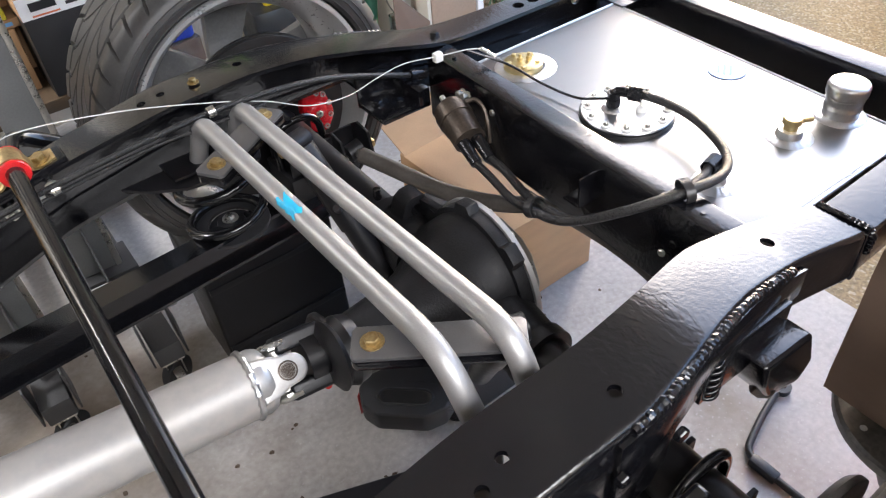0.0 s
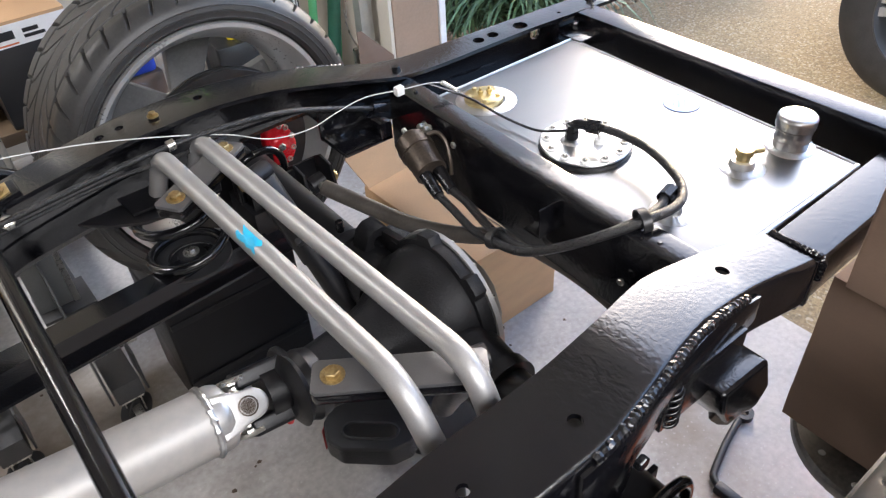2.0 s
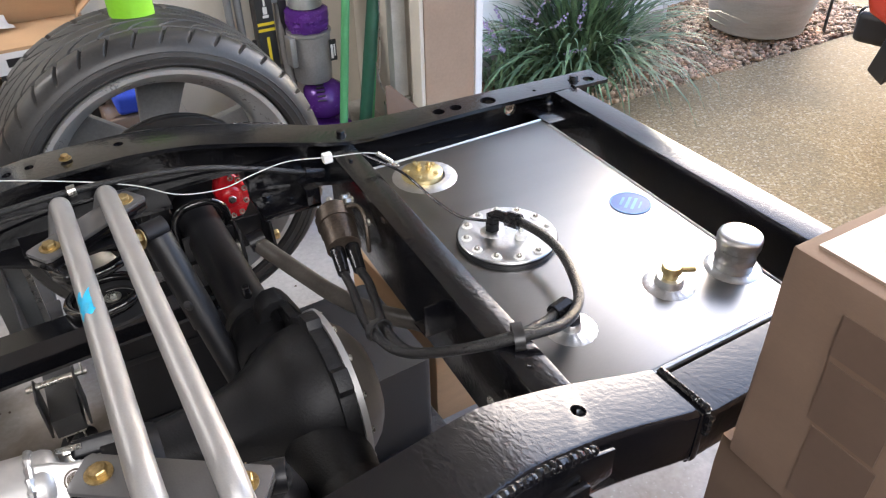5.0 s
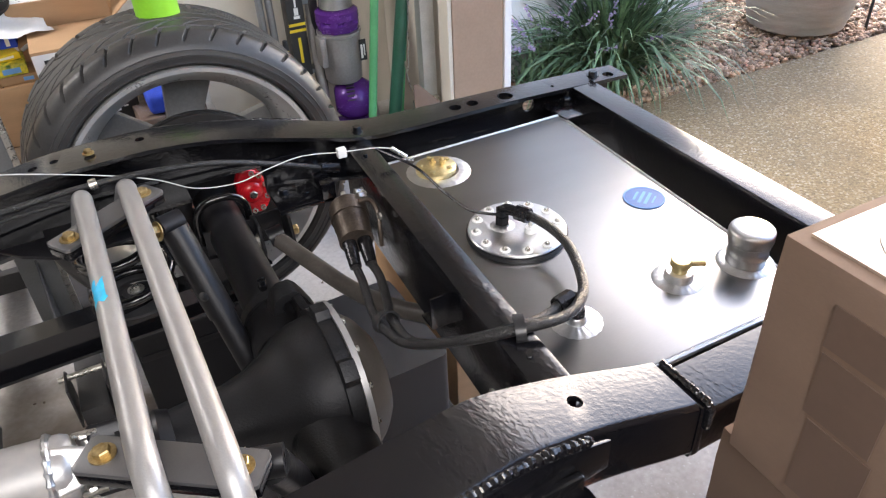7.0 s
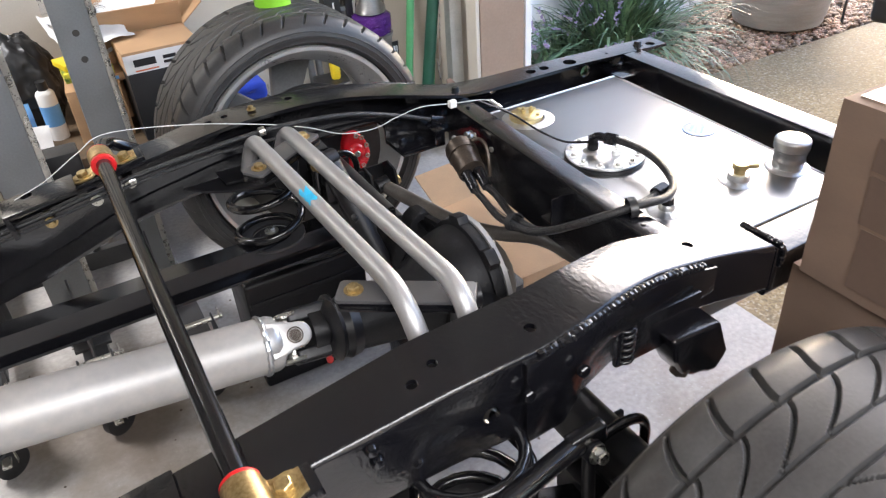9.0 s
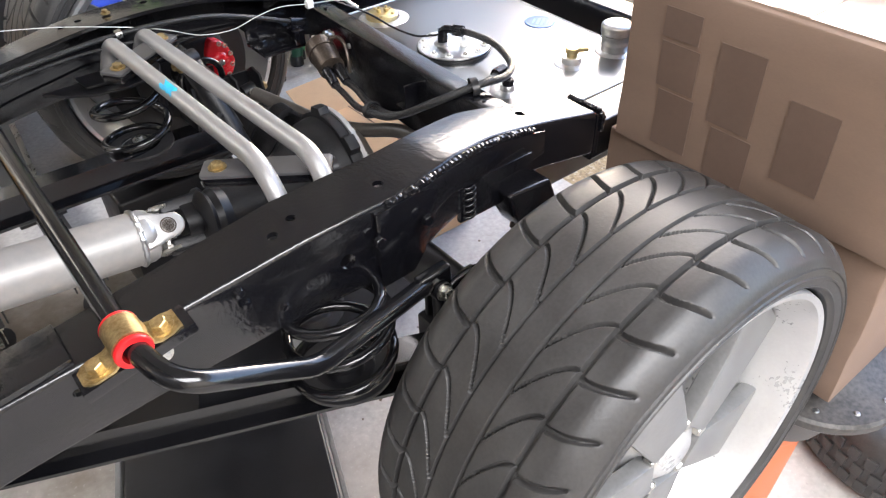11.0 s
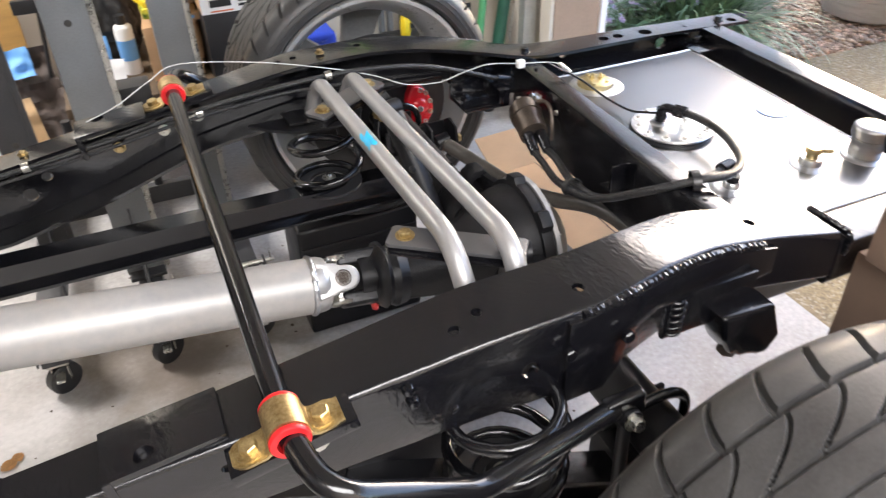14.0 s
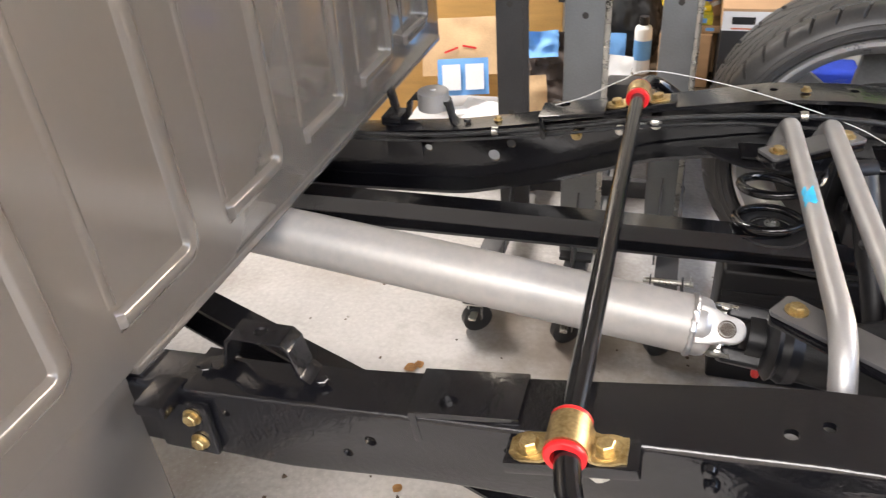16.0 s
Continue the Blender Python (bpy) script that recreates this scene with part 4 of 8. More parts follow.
# coil spring seats, arms, springs
for s in (-1, 1):
    y = 0.515 if s > 0 else -0.495
    part("saddle_bracket", joined(box(AX - 0.06, AX + 0.06, y - 0.06, y + 0.06, 0.635, 0.695, 0.006), box(AX - 0.05, AX + 0.05, y - 0.05, y - 0.042, 0.69, 0.75, 0.002), box(AX - 0.05, AX + 0.05, y + 0.042, y + 0.05, 0.69, 0.75, 0.002)), "satin", axle)
    ub = tube(bent([(AX - 0.052, y, 0.62), (AX - 0.052, y, 0.79), (AX + 0.052, y, 0.79), (AX + 0.052, y, 0.62)], 0.05, 9), 0.008, 10)
    part("u_bolt", ub, "spring", axle, "black U-bolt over the axle tube")


def trailing_arm(side):
    """A long I-beam arm from the axle forwards and inwards, with the spring's seat."""
    arm = thing("trailing_arm", "long black I-section trailing arm under the chassis", "suspension arm", "trailing arms")
    a, b = Vector((0.22, -0.535 if side < 0 else 0.515, 0.625 if side < 0 else 0.585)), Vector((-1.27, Y0 + side * 0.112, 0.85))
    d = (b - a).normalized()
    n = Vector((-d.y, d.x, 0))
    bm = bmesh.new()
    prof = [(-0.028, 0.038), (0.028, 0.038), (0.028, 0.031), (0.006, 0.026), (0.006, -0.026), (0.028, -0.031), (0.028, -0.038), (-0.028, -0.038), (-0.028, -0.031), (-0.006, -0.026), (-0.006, 0.026), (-0.028, 0.031)]
    r0 = [bm.verts.new(a + n * u + Vector((0, 0, v))) for u, v in prof]
    r1 = [bm.verts.new(b + n * u * 0.8 + Vector((0, 0, v * 0.8))) for u, v in prof]
    for k in range(len(prof)):
        bm.faces.new((r0[k], r0[(k + 1) % 12], r1[(k + 1) % 12], r1[k]))
    bm.faces.new(r0)
    bm.faces.new(r1[::-1])
    part("beam", bm, "spring", arm)
    c = Vector((-0.072, -0.478, 0.0)) if side < 0 else Vector((-0.043, 0.462, -0.055))
    part("spring_seat", moved(lathe([(0, 0), (0.044, 0), (0.048, 0.006), (0.044, 0.010), (0.030, 0.010), (0.026, 0.022), (0.010, 0.024), (0, 0.024)], 40), pose(c.x, c.y, 0.706 + c.z)), "satin", arm)
    bolt(arm, (c.x, c.y, 0.730 + c.z), (0, 0, 1), 0.009, 0.007, 0.016, "bolt")
    return c


def coil(c, z0, z1, r, turns, wire, n=22):
    pts = []
    for i in range(int(turns * n) + 1):
        t = i / (turns * n)
        u = min(1.0, max(0.0, (t - 0.12) / 0.76))
        rad = r * (1 - 0.22 * max(0.0, (t - 0.82) / 0.18) - 0.12 * max(0.0, (0.12 - t) / 0.12))
        a = 2 * math.pi * turns * t
        pts.append((c[0] + rad * math.cos(a), c[1] + rad * math.sin(a), z0 + (z1 - z0) * (0.03 * t + 0.97 * u)))
    return tube(pts, wire, 12)


for side in (-1, 1):
    c = trailing_arm(side)
    sp = thing("coil_spring", "gloss black rear coil spring standing on the trailing arm", "spring", "coil springs")
    part("rubber_pad", moved(ring(0.046, 0.076, 0.006), pose(c.x, c.y, 0.7165 + c.z)), "black_plastic", sp, "black rubber pad under the coil")
    part("coil", coil((c.x, c.y), 0.726 + c.z, 0.868, 0.076, 3.1, 0.0086 if side < 0 else 0.0096), "spring", sp)

# ---------------------------------------------------------------- wheels
def tyre_mesh(lugs, R=0.344):
    """Tread with directional grooves cut into a fine skin."""
    prof = [(0.279, -0.106), (0.2785, -0.118), (0.281, -0.128), (0.286, -0.1325), (0.2868, -0.1345), (0.288, -0.1347), (0.289, -0.1338), (0.299, -0.136), (0.3000, -0.1378), (0.3018, -0.1378), (0.303, -0.1358), (0.310, -0.1345), (0.3108, -0.1362), (0.3122, -0.1360), (0.313, -0.1335), (0.320, -0.1305)]
    NT = 1440
    tread = [(-0.1275 + 0.255 * k / 120) for k in range(121)]

    def rad(y):
        u = abs(y) / 0.1275
        return R - 0.002 * u * u - 0.018 * max(0.0, (u - 0.74) / 0.26) ** 2

    def groove(th, y):
        """Depth of the cut at an angle and a place across the tread."""
        u = y / 0.1275
        a = abs(u)
        d = 0.0
        d = 0.0075 * min(1.0, max(0.0, (0.034 - abs(a - 0.55)) / 0.016))
        if abs(a - 0.14) < 0.012:
            d = 0.0045
        pitch = 2 * math.pi / 36
        shift = 0.5 * pitch if u > 0 else 0.0
        if a >= 0.53:
            k = a - 0.53
            pitch = 2 * math.pi / (36 if u < 0 else lugs)
            s = ((th - shift + 0.9 * pitch * k * k * 2.2) / pitch) % 1.0
            d = max(d, 0.0085 * min(1.0, max(0.0, (0.074 * (1.15 - 0.7 * k) - abs(s - 0.5)) / 0.045)) * min(1.0, max(0.0, (0.975 - a) / 0.05)))
        elif 0.16 < a < 0.53:
            k = (0.53 - a) / 0.37
            s = ((th - shift - 1.05 * pitch * k ** 1.7 + 0.12 * pitch) / pitch) % 1.0
            slope = 1.05 * 1.7 * k ** 0.7 / 0.37 * 0.46
            w = 0.030 * math.sqrt(1 + slope * slope) * (1.05 - 0.45 * k)
            d = max(d, 0.0080 * min(1.0, max(0.0, (w + 0.016 - abs(s - 0.5)) / 0.05)))
        return d if a < 0.985 else 0.0

    verts, faces = [], []
    left = prof
    cols = []
    for r, y in left:
        cols.append(("s", r, y))
    for y in tread:
        cols.append(("t", rad(y), y))
    for r, y in reversed(left):
        cols.append(("s", r, -y))
    inner = [("s", 0.280, 0.10), ("s", 0.280, -0.10)]
    cols += inner
    nc = len(cols)
    for i in range(NT):
        th = 2 * math.pi * i / NT
        c, s = math.cos(th), math.sin(th)
        for kind, r, y in cols:
            rr = r - groove(th, y) if kind == "t" else r
            verts.append((rr * c, y, rr * s))
    for i in range(NT):
        j = (i + 1) % NT
        for k in range(nc):
            q = (k + 1) % nc
            faces.append((i * nc + k, i * nc + q, j * nc + q, j * nc + k))
    me = bpy.data.meshes.new("tyre")
    me.from_pydata(verts, [], faces)
    me.materials.append(M["rubber"])
    me.polygons.foreach_set("use_smooth", [True] * len(me.polygons))
    me.set_sharp_from_angle(angle=radians(28))
    return me


TYRES = {-1: tyre_mesh(36), 1: tyre_mesh(40)}


def to_y(bm):
    """Turns a lathe about Z into one about Y."""
    return moved(bm, Matrix.Rotation(radians(-90), 4, "X"))


def wheel(side, spin=0.0):
    """A wheel on its hub; its outer face looks away from the chassis."""
    w = thing("wheel", "five-spoke machined alloy wheel with a wide low-profile tyre", "wheel", "rear wheels", at=((0.185, -0.795, 0.712) if side < 0 else (0.150, 0.800, 0.730)))
    t = new("tyre", TYRES[side])
    t.parent = w
    t["label"] = "black low-profile tyre with directional tread"
    t.rotation_euler = (0, 0, 0 if side < 0 else math.pi)
    rim = part("rim", to_y(lathe([(0.274, 0.128), (0.276, 0.119), (0.262, 0.112), (0.252, 0.085), (0.232, 0.055), (0.228, -0.05), (0.250, -0.085), (0.262, -0.112), (0.276, -0.119), (0.274, -0.128),
                                  (0.265, -0.126), (0.252, -0.108), (0.243, -0.08), (0.222, -0.05), (0.222, 0.055), (0.243, 0.085), (0.252, 0.108), (0.264, 0.126)], 96, closed=True)), "rim", w, "polished and machined rim barrel")
    for i in range(5):
        a = 2 * math.pi * i / 5 + spin
        out = extrude([(0.045, -0.034), (0.10, -0.042), (0.17, -0.052), (0.232, -0.066), (0.238, 0.0), (0.232, 0.066), (0.17, 0.052), (0.10, 0.042), (0.045, 0.034)], 0.026, 0.006)
        # dish: spokes lean outwards to the hub
        for v in out.verts:
            v.co.z += 0.018 * (1 - (v.co.x / 0.24) ** 2)
        m = Matrix.Rotation(a, 4, "Y") @ Matrix(((1, 0, 0, 0), (0, 0, side, side * 0.055), (0, 1, 0, 0), (0, 0, 0, 1)))
        part("spoke", moved(out, m), "rim_in", w)
    hub = moved(lathe([(0, 0.10), (0.03, 0.098), (0.045, 0.088), (0.062, 0.075), (0.078, 0.06), (0.078, 0.03), (0.0, 0.03)], 40), Matrix.Rotation(radians(-90 * side), 4, "X"))
    part("hub", hub, "rim", w)
    for i in range(5):
        a = 2 * math.pi * (i + 0.5) / 5 + spin
        bolt(w, (0.055 * math.cos(a), side * 0.083, -0.055 * math.sin(a)), (0, side, 0), 0.010, 0.014, 0, "bolt", "lug_nut")
    # brake disc and backing plate behind the spokes
    part("brake_disc", moved(lathe([(0.05, 0.0), (0.184, 0.0), (0.186, 0.003), (0.186, 0.009), (0.180, 0.010), (0.180, 0.014), (0.186, 0.015), (0.186, 0.021), (0.184, 0.024), (0.168, 0.024), (0.166, 0.027), (0.152, 0.027), (0.150, 0.024), (0.05, 0.024)], 64, closed=True), Matrix.Translation((0, -side * 0.150, 0)) @ Matrix.Rotation(radians(-90 * side), 4, "X")), "disc", w, "machined steel brake disc")
    part("backing_plate", moved(lathe([(0.04, -0.02), (0.08, -0.022), (0.118, -0.016), (0.126, -0.008), (0.126, 0.0), (0.04, 0.0)], 48, closed=True), Matrix.Translation((0, -side * 0.175, 0)) @ Matrix.Rotation(radians(-90 * side), 4, "X")), "satin", w, "black backing plate")
    if side > 0:
        o = []
        for k in range(28):
            a = 2 * math.pi * k / 28
            r = 1.0 + 0.10 * max(0.0, math.cos(3 * a + 0.6)) ** 2
            o.append((0.034 * r * math.cos(a) - 0.005 * math.sin(a), 0.054 * r * math.sin(a)))
        body = extrude(o, 0.050, 0.009, 3)
        rot = Matrix(((1, 0, 0, 0.088), (0, 0, -1, -0.170), (0, 1, 0, 0.014), (0, 0, 0, 1)))
        cp = part("caliper", moved(body, rot), "caliper", w, "glossy red brake caliper")
        part("caliper_dome", moved(lathe([(0, 0.010), (0.017, 0.009), (0.023, 0.004), (0.025, 0)], 28), rot @ Matrix.Translation((-0.004, 0, 0.0495))), "caliper", cp)
        bolt(cp, rot @ Vector((-0.004, 0.0, 0.058)), (0, -1, 0), 0.009, 0.006, 0, "bolt")
        for a in (-1.1, -0.35, 0.3, 0.95, 1.5, 4.5):
            q = rot @ Vector((0.028 * math.cos(a), 0.045 * math.sin(a), 0.049))
            part("caliper_bolt", moved(ring(0.003, 0.006, 0.005, 14), aim(q, (0, -1, 0))), "bolt", cp)
    return w


wheel(1, 1.18)
wheel(-1, 0.5)

# ---------------------------------------------------------------- fuel tank and its fittings
def shear_y(bm, k, y0=0.0):
    """Slides points along X with their Y, as the cross parts stand slightly askew."""
    for v in bm.verts:
        v.co.x += k * (v.co.y - y0)
    return bm


TZ = 0.900
tank = thing("fuel_tank", "brushed aluminium fuel tank between the rear frame horns", "fuel tank")
body = box(0.396, 0.792, -0.356, 0.278, 0.735, TZ, 0.006, 3)
for v in body.verts:
    if v.co.z < 0.8:
        v.co.x = 0.594 + (v.co.x - 0.594) * 0.95
part("tank_body", shear_y(body, 0.035), "tank", tank)
part("seam_weld", shear_y(tube([(0.396, -0.357, TZ - 0.001), (0.60, -0.357, TZ - 0.001), (0.792, -0.357, TZ - 0.001)], 0.004, 8), 0.035), "bead", tank, "welded edge seam")
part("seam_weld", shear_y(tube([(0.793, -0.355, TZ - 0.001), (0.793, 0.0, TZ - 0.001), (0.793, 0.277, TZ - 0.001)], 0.0025, 8), 0.035), "bead", tank)
part("seam_weld", shear_y(tube([(0.396, 0.279, TZ - 0.001), (0.60, 0.279, TZ - 0.001), (0.792, 0.279, TZ - 0.001)], 0.0025, 8), 0.035), "bead", tank)


def scallop(r, w, n, h=0.005):
    """A ring of weld scallops round a boss."""
    bm = bmesh.new()
    k = 96
    rows = []
    for i in range(k):
        a = 2 * math.pi * i / k
        f = 1 + 0.025 * math.cos(n * a)
        rows.append([bm.verts.new((q * math.cos(a), q * math.sin(a), z)) for q, z in ((r + w * f, 0.0), (r + w * 0.75 * f, h * 0.35), (r + w * 0.3, h * (0.50 + 0.06 * math.cos(n * a))), (r, h * 0.55))])
    for i in range(k):
        a, b = rows[i], rows[(i + 1) % k]
        for j in range(3):
            bm.faces.new((a[j], a[j + 1], b[j + 1], b[j]))
    return bm


# gold level sender
SX, SY = 0.492, 0.207
part("weld_ring", moved(scallop(0.036, 0.021, 26, 0.006), pose(SX + 0.004, SY - 0.002, TZ)), "bead", tank)
gs = part("level_sender", moved(lathe([(0, 0.011), (0.033, 0.011), (0.036, 0.009), (0.036, 0.0), (0, 0.0)], 40), pose(SX, SY, TZ + 0.002)), "brass", tank, "gold zinc-plated round level sender")
for i in range(5):
    a = 2 * math.pi * i / 5 + 0.3
    bolt(gs, (SX + 0.027 * math.cos(a), SY + 0.027 * math.sin(a), TZ + 0.013), (0, 0, 1), 0.0045, 0.004, 0.0, "brass", "screw")
for u, v in ((-0.004, 0.004), (0.012, -0.002)):
    part("terminal", moved(lathe([(0, 0.014), (0.003, 0.014), (0.003, 0.008), (0.006, 0.008), (0.006, 0.004), (0.0045, 0.004), (0.0045, 0), (0, 0)], 12), pose(SX + u, SY + v, TZ + 0.013)), "brass", gs)

# pump hanger plate with its ring of screws
PX, PY = 0.512, -0.028
part("plate_gasket", moved(lathe([(0, 0), (0.078, 0), (0.078, 0.006), (0, 0.006)], 64), pose(PX, PY, TZ)), "black_plastic", tank)
hp = part("hanger_plate", moved(lathe([(0, 0.0), (0.074, 0), (0.076, 0.0015), (0.076, 0.0035), (0.0745, 0.005), (0, 0.005)], 64), pose(PX, PY, TZ + 0.006)), "ali", tank, "round bare aluminium pump hanger plate")
for i in range(12):
    a = 2 * math.pi * (i + 0.4) / 12
    x, y = PX + 0.064 * math.cos(a), PY + 0.064 * math.sin(a)
    part("nylon_washer", moved(lathe([(0.003, 0), (0.0082, 0), (0.0080, 0.002), (0.003, 0.0026)], 16, True), pose(x, y, TZ + 0.0112)), "white_plastic", hp)
    part("screw", moved(lathe([(0, 0.0055), (0.0025, 0.005), (0.0045, 0.002), (0.0045, 0)], 12), pose(x, y, TZ + 0.0132)), "bolt", hp)
part("weld_ring", moved(scallop(0.009, 0.010, 16, 0.007), pose(0.495, -0.012, TZ + 0.011)), "bead", hp)
part("nylon_post", moved(lathe([(0, 0.014), (0.003, 0.014), (0.004, 0.009), (0.009, 0.008), (0.0095, 0.001), (0.0095, 0)], 16), pose(0.524, -0.048, TZ + 0.011)), "white_plastic", hp)
bolt(hp, (0.524, -0.048, TZ + 0.024), (0, 0, 1), 0.005, 0.006, 0, "bolt")

# round blue maker's sticker
st = part("sticker", moved(lathe([(0, 0.0006), (0.034, 0.0006), (0.034, 0.0)], 48), pose(0.742, -0.049, TZ + 0.0005)), "sticker", tank, "round blue sticker with pale bars")
for x, y, w, h in ((0, 0.014, 0.026, 0.004), (0, 0.004, 0.036, 0.005), (0, -0.006, 0.036, 0.005), (0, -0.016, 0.022, 0.003)):
    part("sticker_bar", moved(box(-w / 2, w / 2, -h / 2, h / 2, 0, 0.0004), Matrix.Translation((0.742, -0.049, TZ + 0.0012)) @ Matrix.Rotation(radians(35), 4, "Z") @ Matrix.Translation((x, y, 0))), "blue_light", st, smooth=False)
part("sticker_rim", moved(ring(0.0315, 0.0328, 0.0004, 48), pose(0.742, -0.049, TZ + 0.0012)), "blue_light", st)

# brass roll-over valve
VX, VY = 0.645, -0.238
part("weld_ring", moved(scallop(0.019, 0.018, 20, 0.006), pose(VX, VY, TZ)), "bead", tank)
part("bung", moved(lathe([(0, 0.014), (0.018, 0.014), (0.020, 0.010), (0.021, 0)], 28), pose(VX, VY, TZ)), "ali", tank)
vv = part("brass_valve", moved(lathe([(0, 0.034), (0.013, 0.034), (0.0145, 0.032), (0.0145, 0.024), (0.011, 0.022), (0.011, 0.014), (0, 0.014)], 12), pose(VX, VY, TZ)), "brass", tank, "brass vent valve with a side barb")
part("barb", rod((VX + 0.008, VY - 0.006, TZ + 0.027), (VX + 0.030, VY - 0.014, TZ + 0.025), 0.0045, 12), "brass", vv)

# filler neck and cap
CX, CY = 0.752, -0.256
part("weld_ring", moved(scallop(0.028, 0.013, 28, 0.007), pose(CX, CY, TZ)), "bead", tank)
part("filler_neck", moved(lathe([(0.024, 0), (0.0278, 0), (0.0278, 0.014), (0.0288, 0.016), (0.0288, 0.020), (0.0278, 0.022), (0.0278, 0.029), (0.0290, 0.031), (0.0290, 0.037), (0.024, 0.037)], 48), pose(CX, CY, TZ)), "ali", tank)
part("filler_cap", moved(lathe([(0, 0.0615), (0.017, 0.061), (0.027, 0.0595), (0.0305, 0.057), (0.0315, 0.054), (0.0315, 0.043), (0.0305, 0.0385), (0, 0.0385)], 56), pose(CX, CY, TZ)), "ali", tank, "round bare aluminium filler cap")

# return bung beside the near rail
BX, BY = 0.470, -0.240
part("weld_ring", moved(scallop(0.014, 0.021, 18, 0.006), pose(BX, BY, TZ)), "bead", tank)
part("bung", moved(lathe([(0, 0.012), (0.012, 0.012), (0.014, 0.009), (0.015, 0)], 24), pose(BX, BY, TZ)), "ali", tank)

# ---------------------------------------------------------------- fuel pump, hoses, wiring
pump = thing("fuel_pump", "worn cylindrical fuel pump clamped to the crossmember", "fuel pump")
pa, pb = Vector((0.322, 0.212, 0.886)), Vector((0.306, 0.130, 0.862))
pd = (pb - pa).normalized()
L = (pb - pa).length
part("pump_body", moved(lathe([(0, 0), (0.026, 0.001), (0.030, 0.006), (0.030, L * 0.62), (0.0285, L * 0.66), (0.0285, L * 0.98), (0.022, L), (0, L)], 40), aim(pa, pd)), "pump", pump)
part("banjo_fitting", moved(lathe([(0, 0.026), (0.005, 0.026), (0.006, 0.012), (0.009, 0.011), (0.009, 0.0), (0, 0)], 14), aim(pa, -pd)), "bolt", pump)
part("clamp_band", moved(ring(0.0302, 0.0325, 0.018, 40), aim(pa + pd * 0.018, pd)), "pump", pump)
part("clamp_ear", tube(smooth_path([(0.335, 0.178, 0.906), (0.350, 0.168, 0.908), (0.354, 0.150, 0.895), (0.350, 0.135, 0.868), (0.348, 0.13, 0.84)], 6), 0.004, 6), "pump", pump, "bent steel clamp tail")
for y in (0.190, 0.204):
    bolt(pump, (0.350, y, 0.905), (-1, 0, 0.3), 0.0065, 0.012, 0.009)
ends = [pb + Vector((-0.012, 0.004, 0)), pb + Vector((0.012, -0.002, 0.002))]

fuel_hose = thing("fuel_hose", "black braided fuel feed hose looping over the tank", "hose", "fuel hoses")
h1 = [ends[1] + pd * 0.002, ends[1] + pd * 0.045, (0.308, 0.045, 0.848), (0.292, -0.02, 0.850), (0.276, -0.078, 0.864), (0.277, -0.150, 0.880), (0.312, -0.222, 0.925), (0.372, -0.268, 0.955), (0.430, -0.272, 0.953), (0.474, -0.244, 0.950), (0.503, -0.195, 0.948), (0.523, -0.140, 0.945), (0.527, -0.090, 0.943), (0.517, -0.046, 0.943), (0.505, -0.026, 0.943)]
part("hose", tube(smooth_path(h1, 10), 0.0071, 14), "hose", fuel_hose)
part("elbow", tube(bent([(0.509, -0.034, 0.943), (0.496, -0.012, 0.944), (0.495, -0.012, 0.917)], 0.016, 7), 0.0085, 14), "fit_black", fuel_hose, "black elbow fitting")
part("hose_nut", joined(moved(lathe([(0.008, 0), (0.0115, 0), (0.0115, 0.014), (0.008, 0.014)], 6, True), pose(0.495, -0.012, TZ + 0.016)), moved(lathe([(0.008, 0), (0.0105, 0), (0.0105, 0.012), (0.008, 0.012)], 6, True), pose(0.495, -0.012, TZ + 0.030)),
                         moved(lathe([(0.009, 0), (0.0120, 0), (0.0120, 0.022), (0.009, 0.022)], 8, True), aim((0.508, -0.032, 0.943), (0.25, -0.5, 0)))), "fit_black", fuel_hose, "black hose nuts")
part("hose_end", rod(ends[1] - pd * 0.002, ends[1] + pd * 0.05, 0.0125, 14, 0.010), "fit_black", fuel_hose)

return_hose = thing("fuel_hose", "black braided fuel return hose tied to the feed hose", "hose", "fuel hoses")
h2 = [ends[0] + pd * 0.002, ends[0] + pd * 0.045, (0.280, 0.045, 0.846), (0.266, -0.02, 0.850), (0.258, -0.074, 0.864), (0.267, -0.140, 0.876), (0.306, -0.210, 0.916), (0.366, -0.253, 0.945), (0.415, -0.252, 0.945), (0.440, -0.243, 0.946)]
part("hose", tube(smooth_path(h2, 10), 0.0068, 14), "hose", return_hose)
part("elbow", tube(bent([(0.436, -0.244, 0.946), (0.468, -0.236, 0.944), (0.470, -0.240, 0.910)], 0.014, 7), 0.008, 14), "fit_black", return_hose)
part("hose_nut", joined(moved(lathe([(0.008, 0), (0.0115, 0), (0.0115, 0.026), (0.008, 0.026)], 8, True), aim((0.434, -0.245, 0.9455), (0.96, 0.22, 0))), moved(lathe([(0.007, 0), (0.0115, 0), (0.0115, 0.012), (0.007, 0.012)], 6, True), pose(0.470, -0.240, TZ + 0.012))), "fit_black", return_hose)
part("hose_end", rod(ends[0] - pd * 0.002, ends[0] + pd * 0.05, 0.0125, 14, 0.010), "fit_black", return_hose)
for c, d in (((0.369, -0.2605, 0.950), (0.9, -0.4, 0.1)), ((0.267, -0.076, 0.864), (0.2, -0.9, 0.4))):
    part("hose_tie", moved(lathe([(0.0165, -0.0065), (0.0195, -0.0065), (0.0195, 0.0065), (0.0165, 0.0065)], 20, True), aim(c, d) @ Matrix.Diagonal((1, 0.8, 1, 1))), "black_plastic", fuel_hose, "black hose separator clamp")

brake_line = thing("brake_hose", "black braided line along the inside of the far rail", "hose")
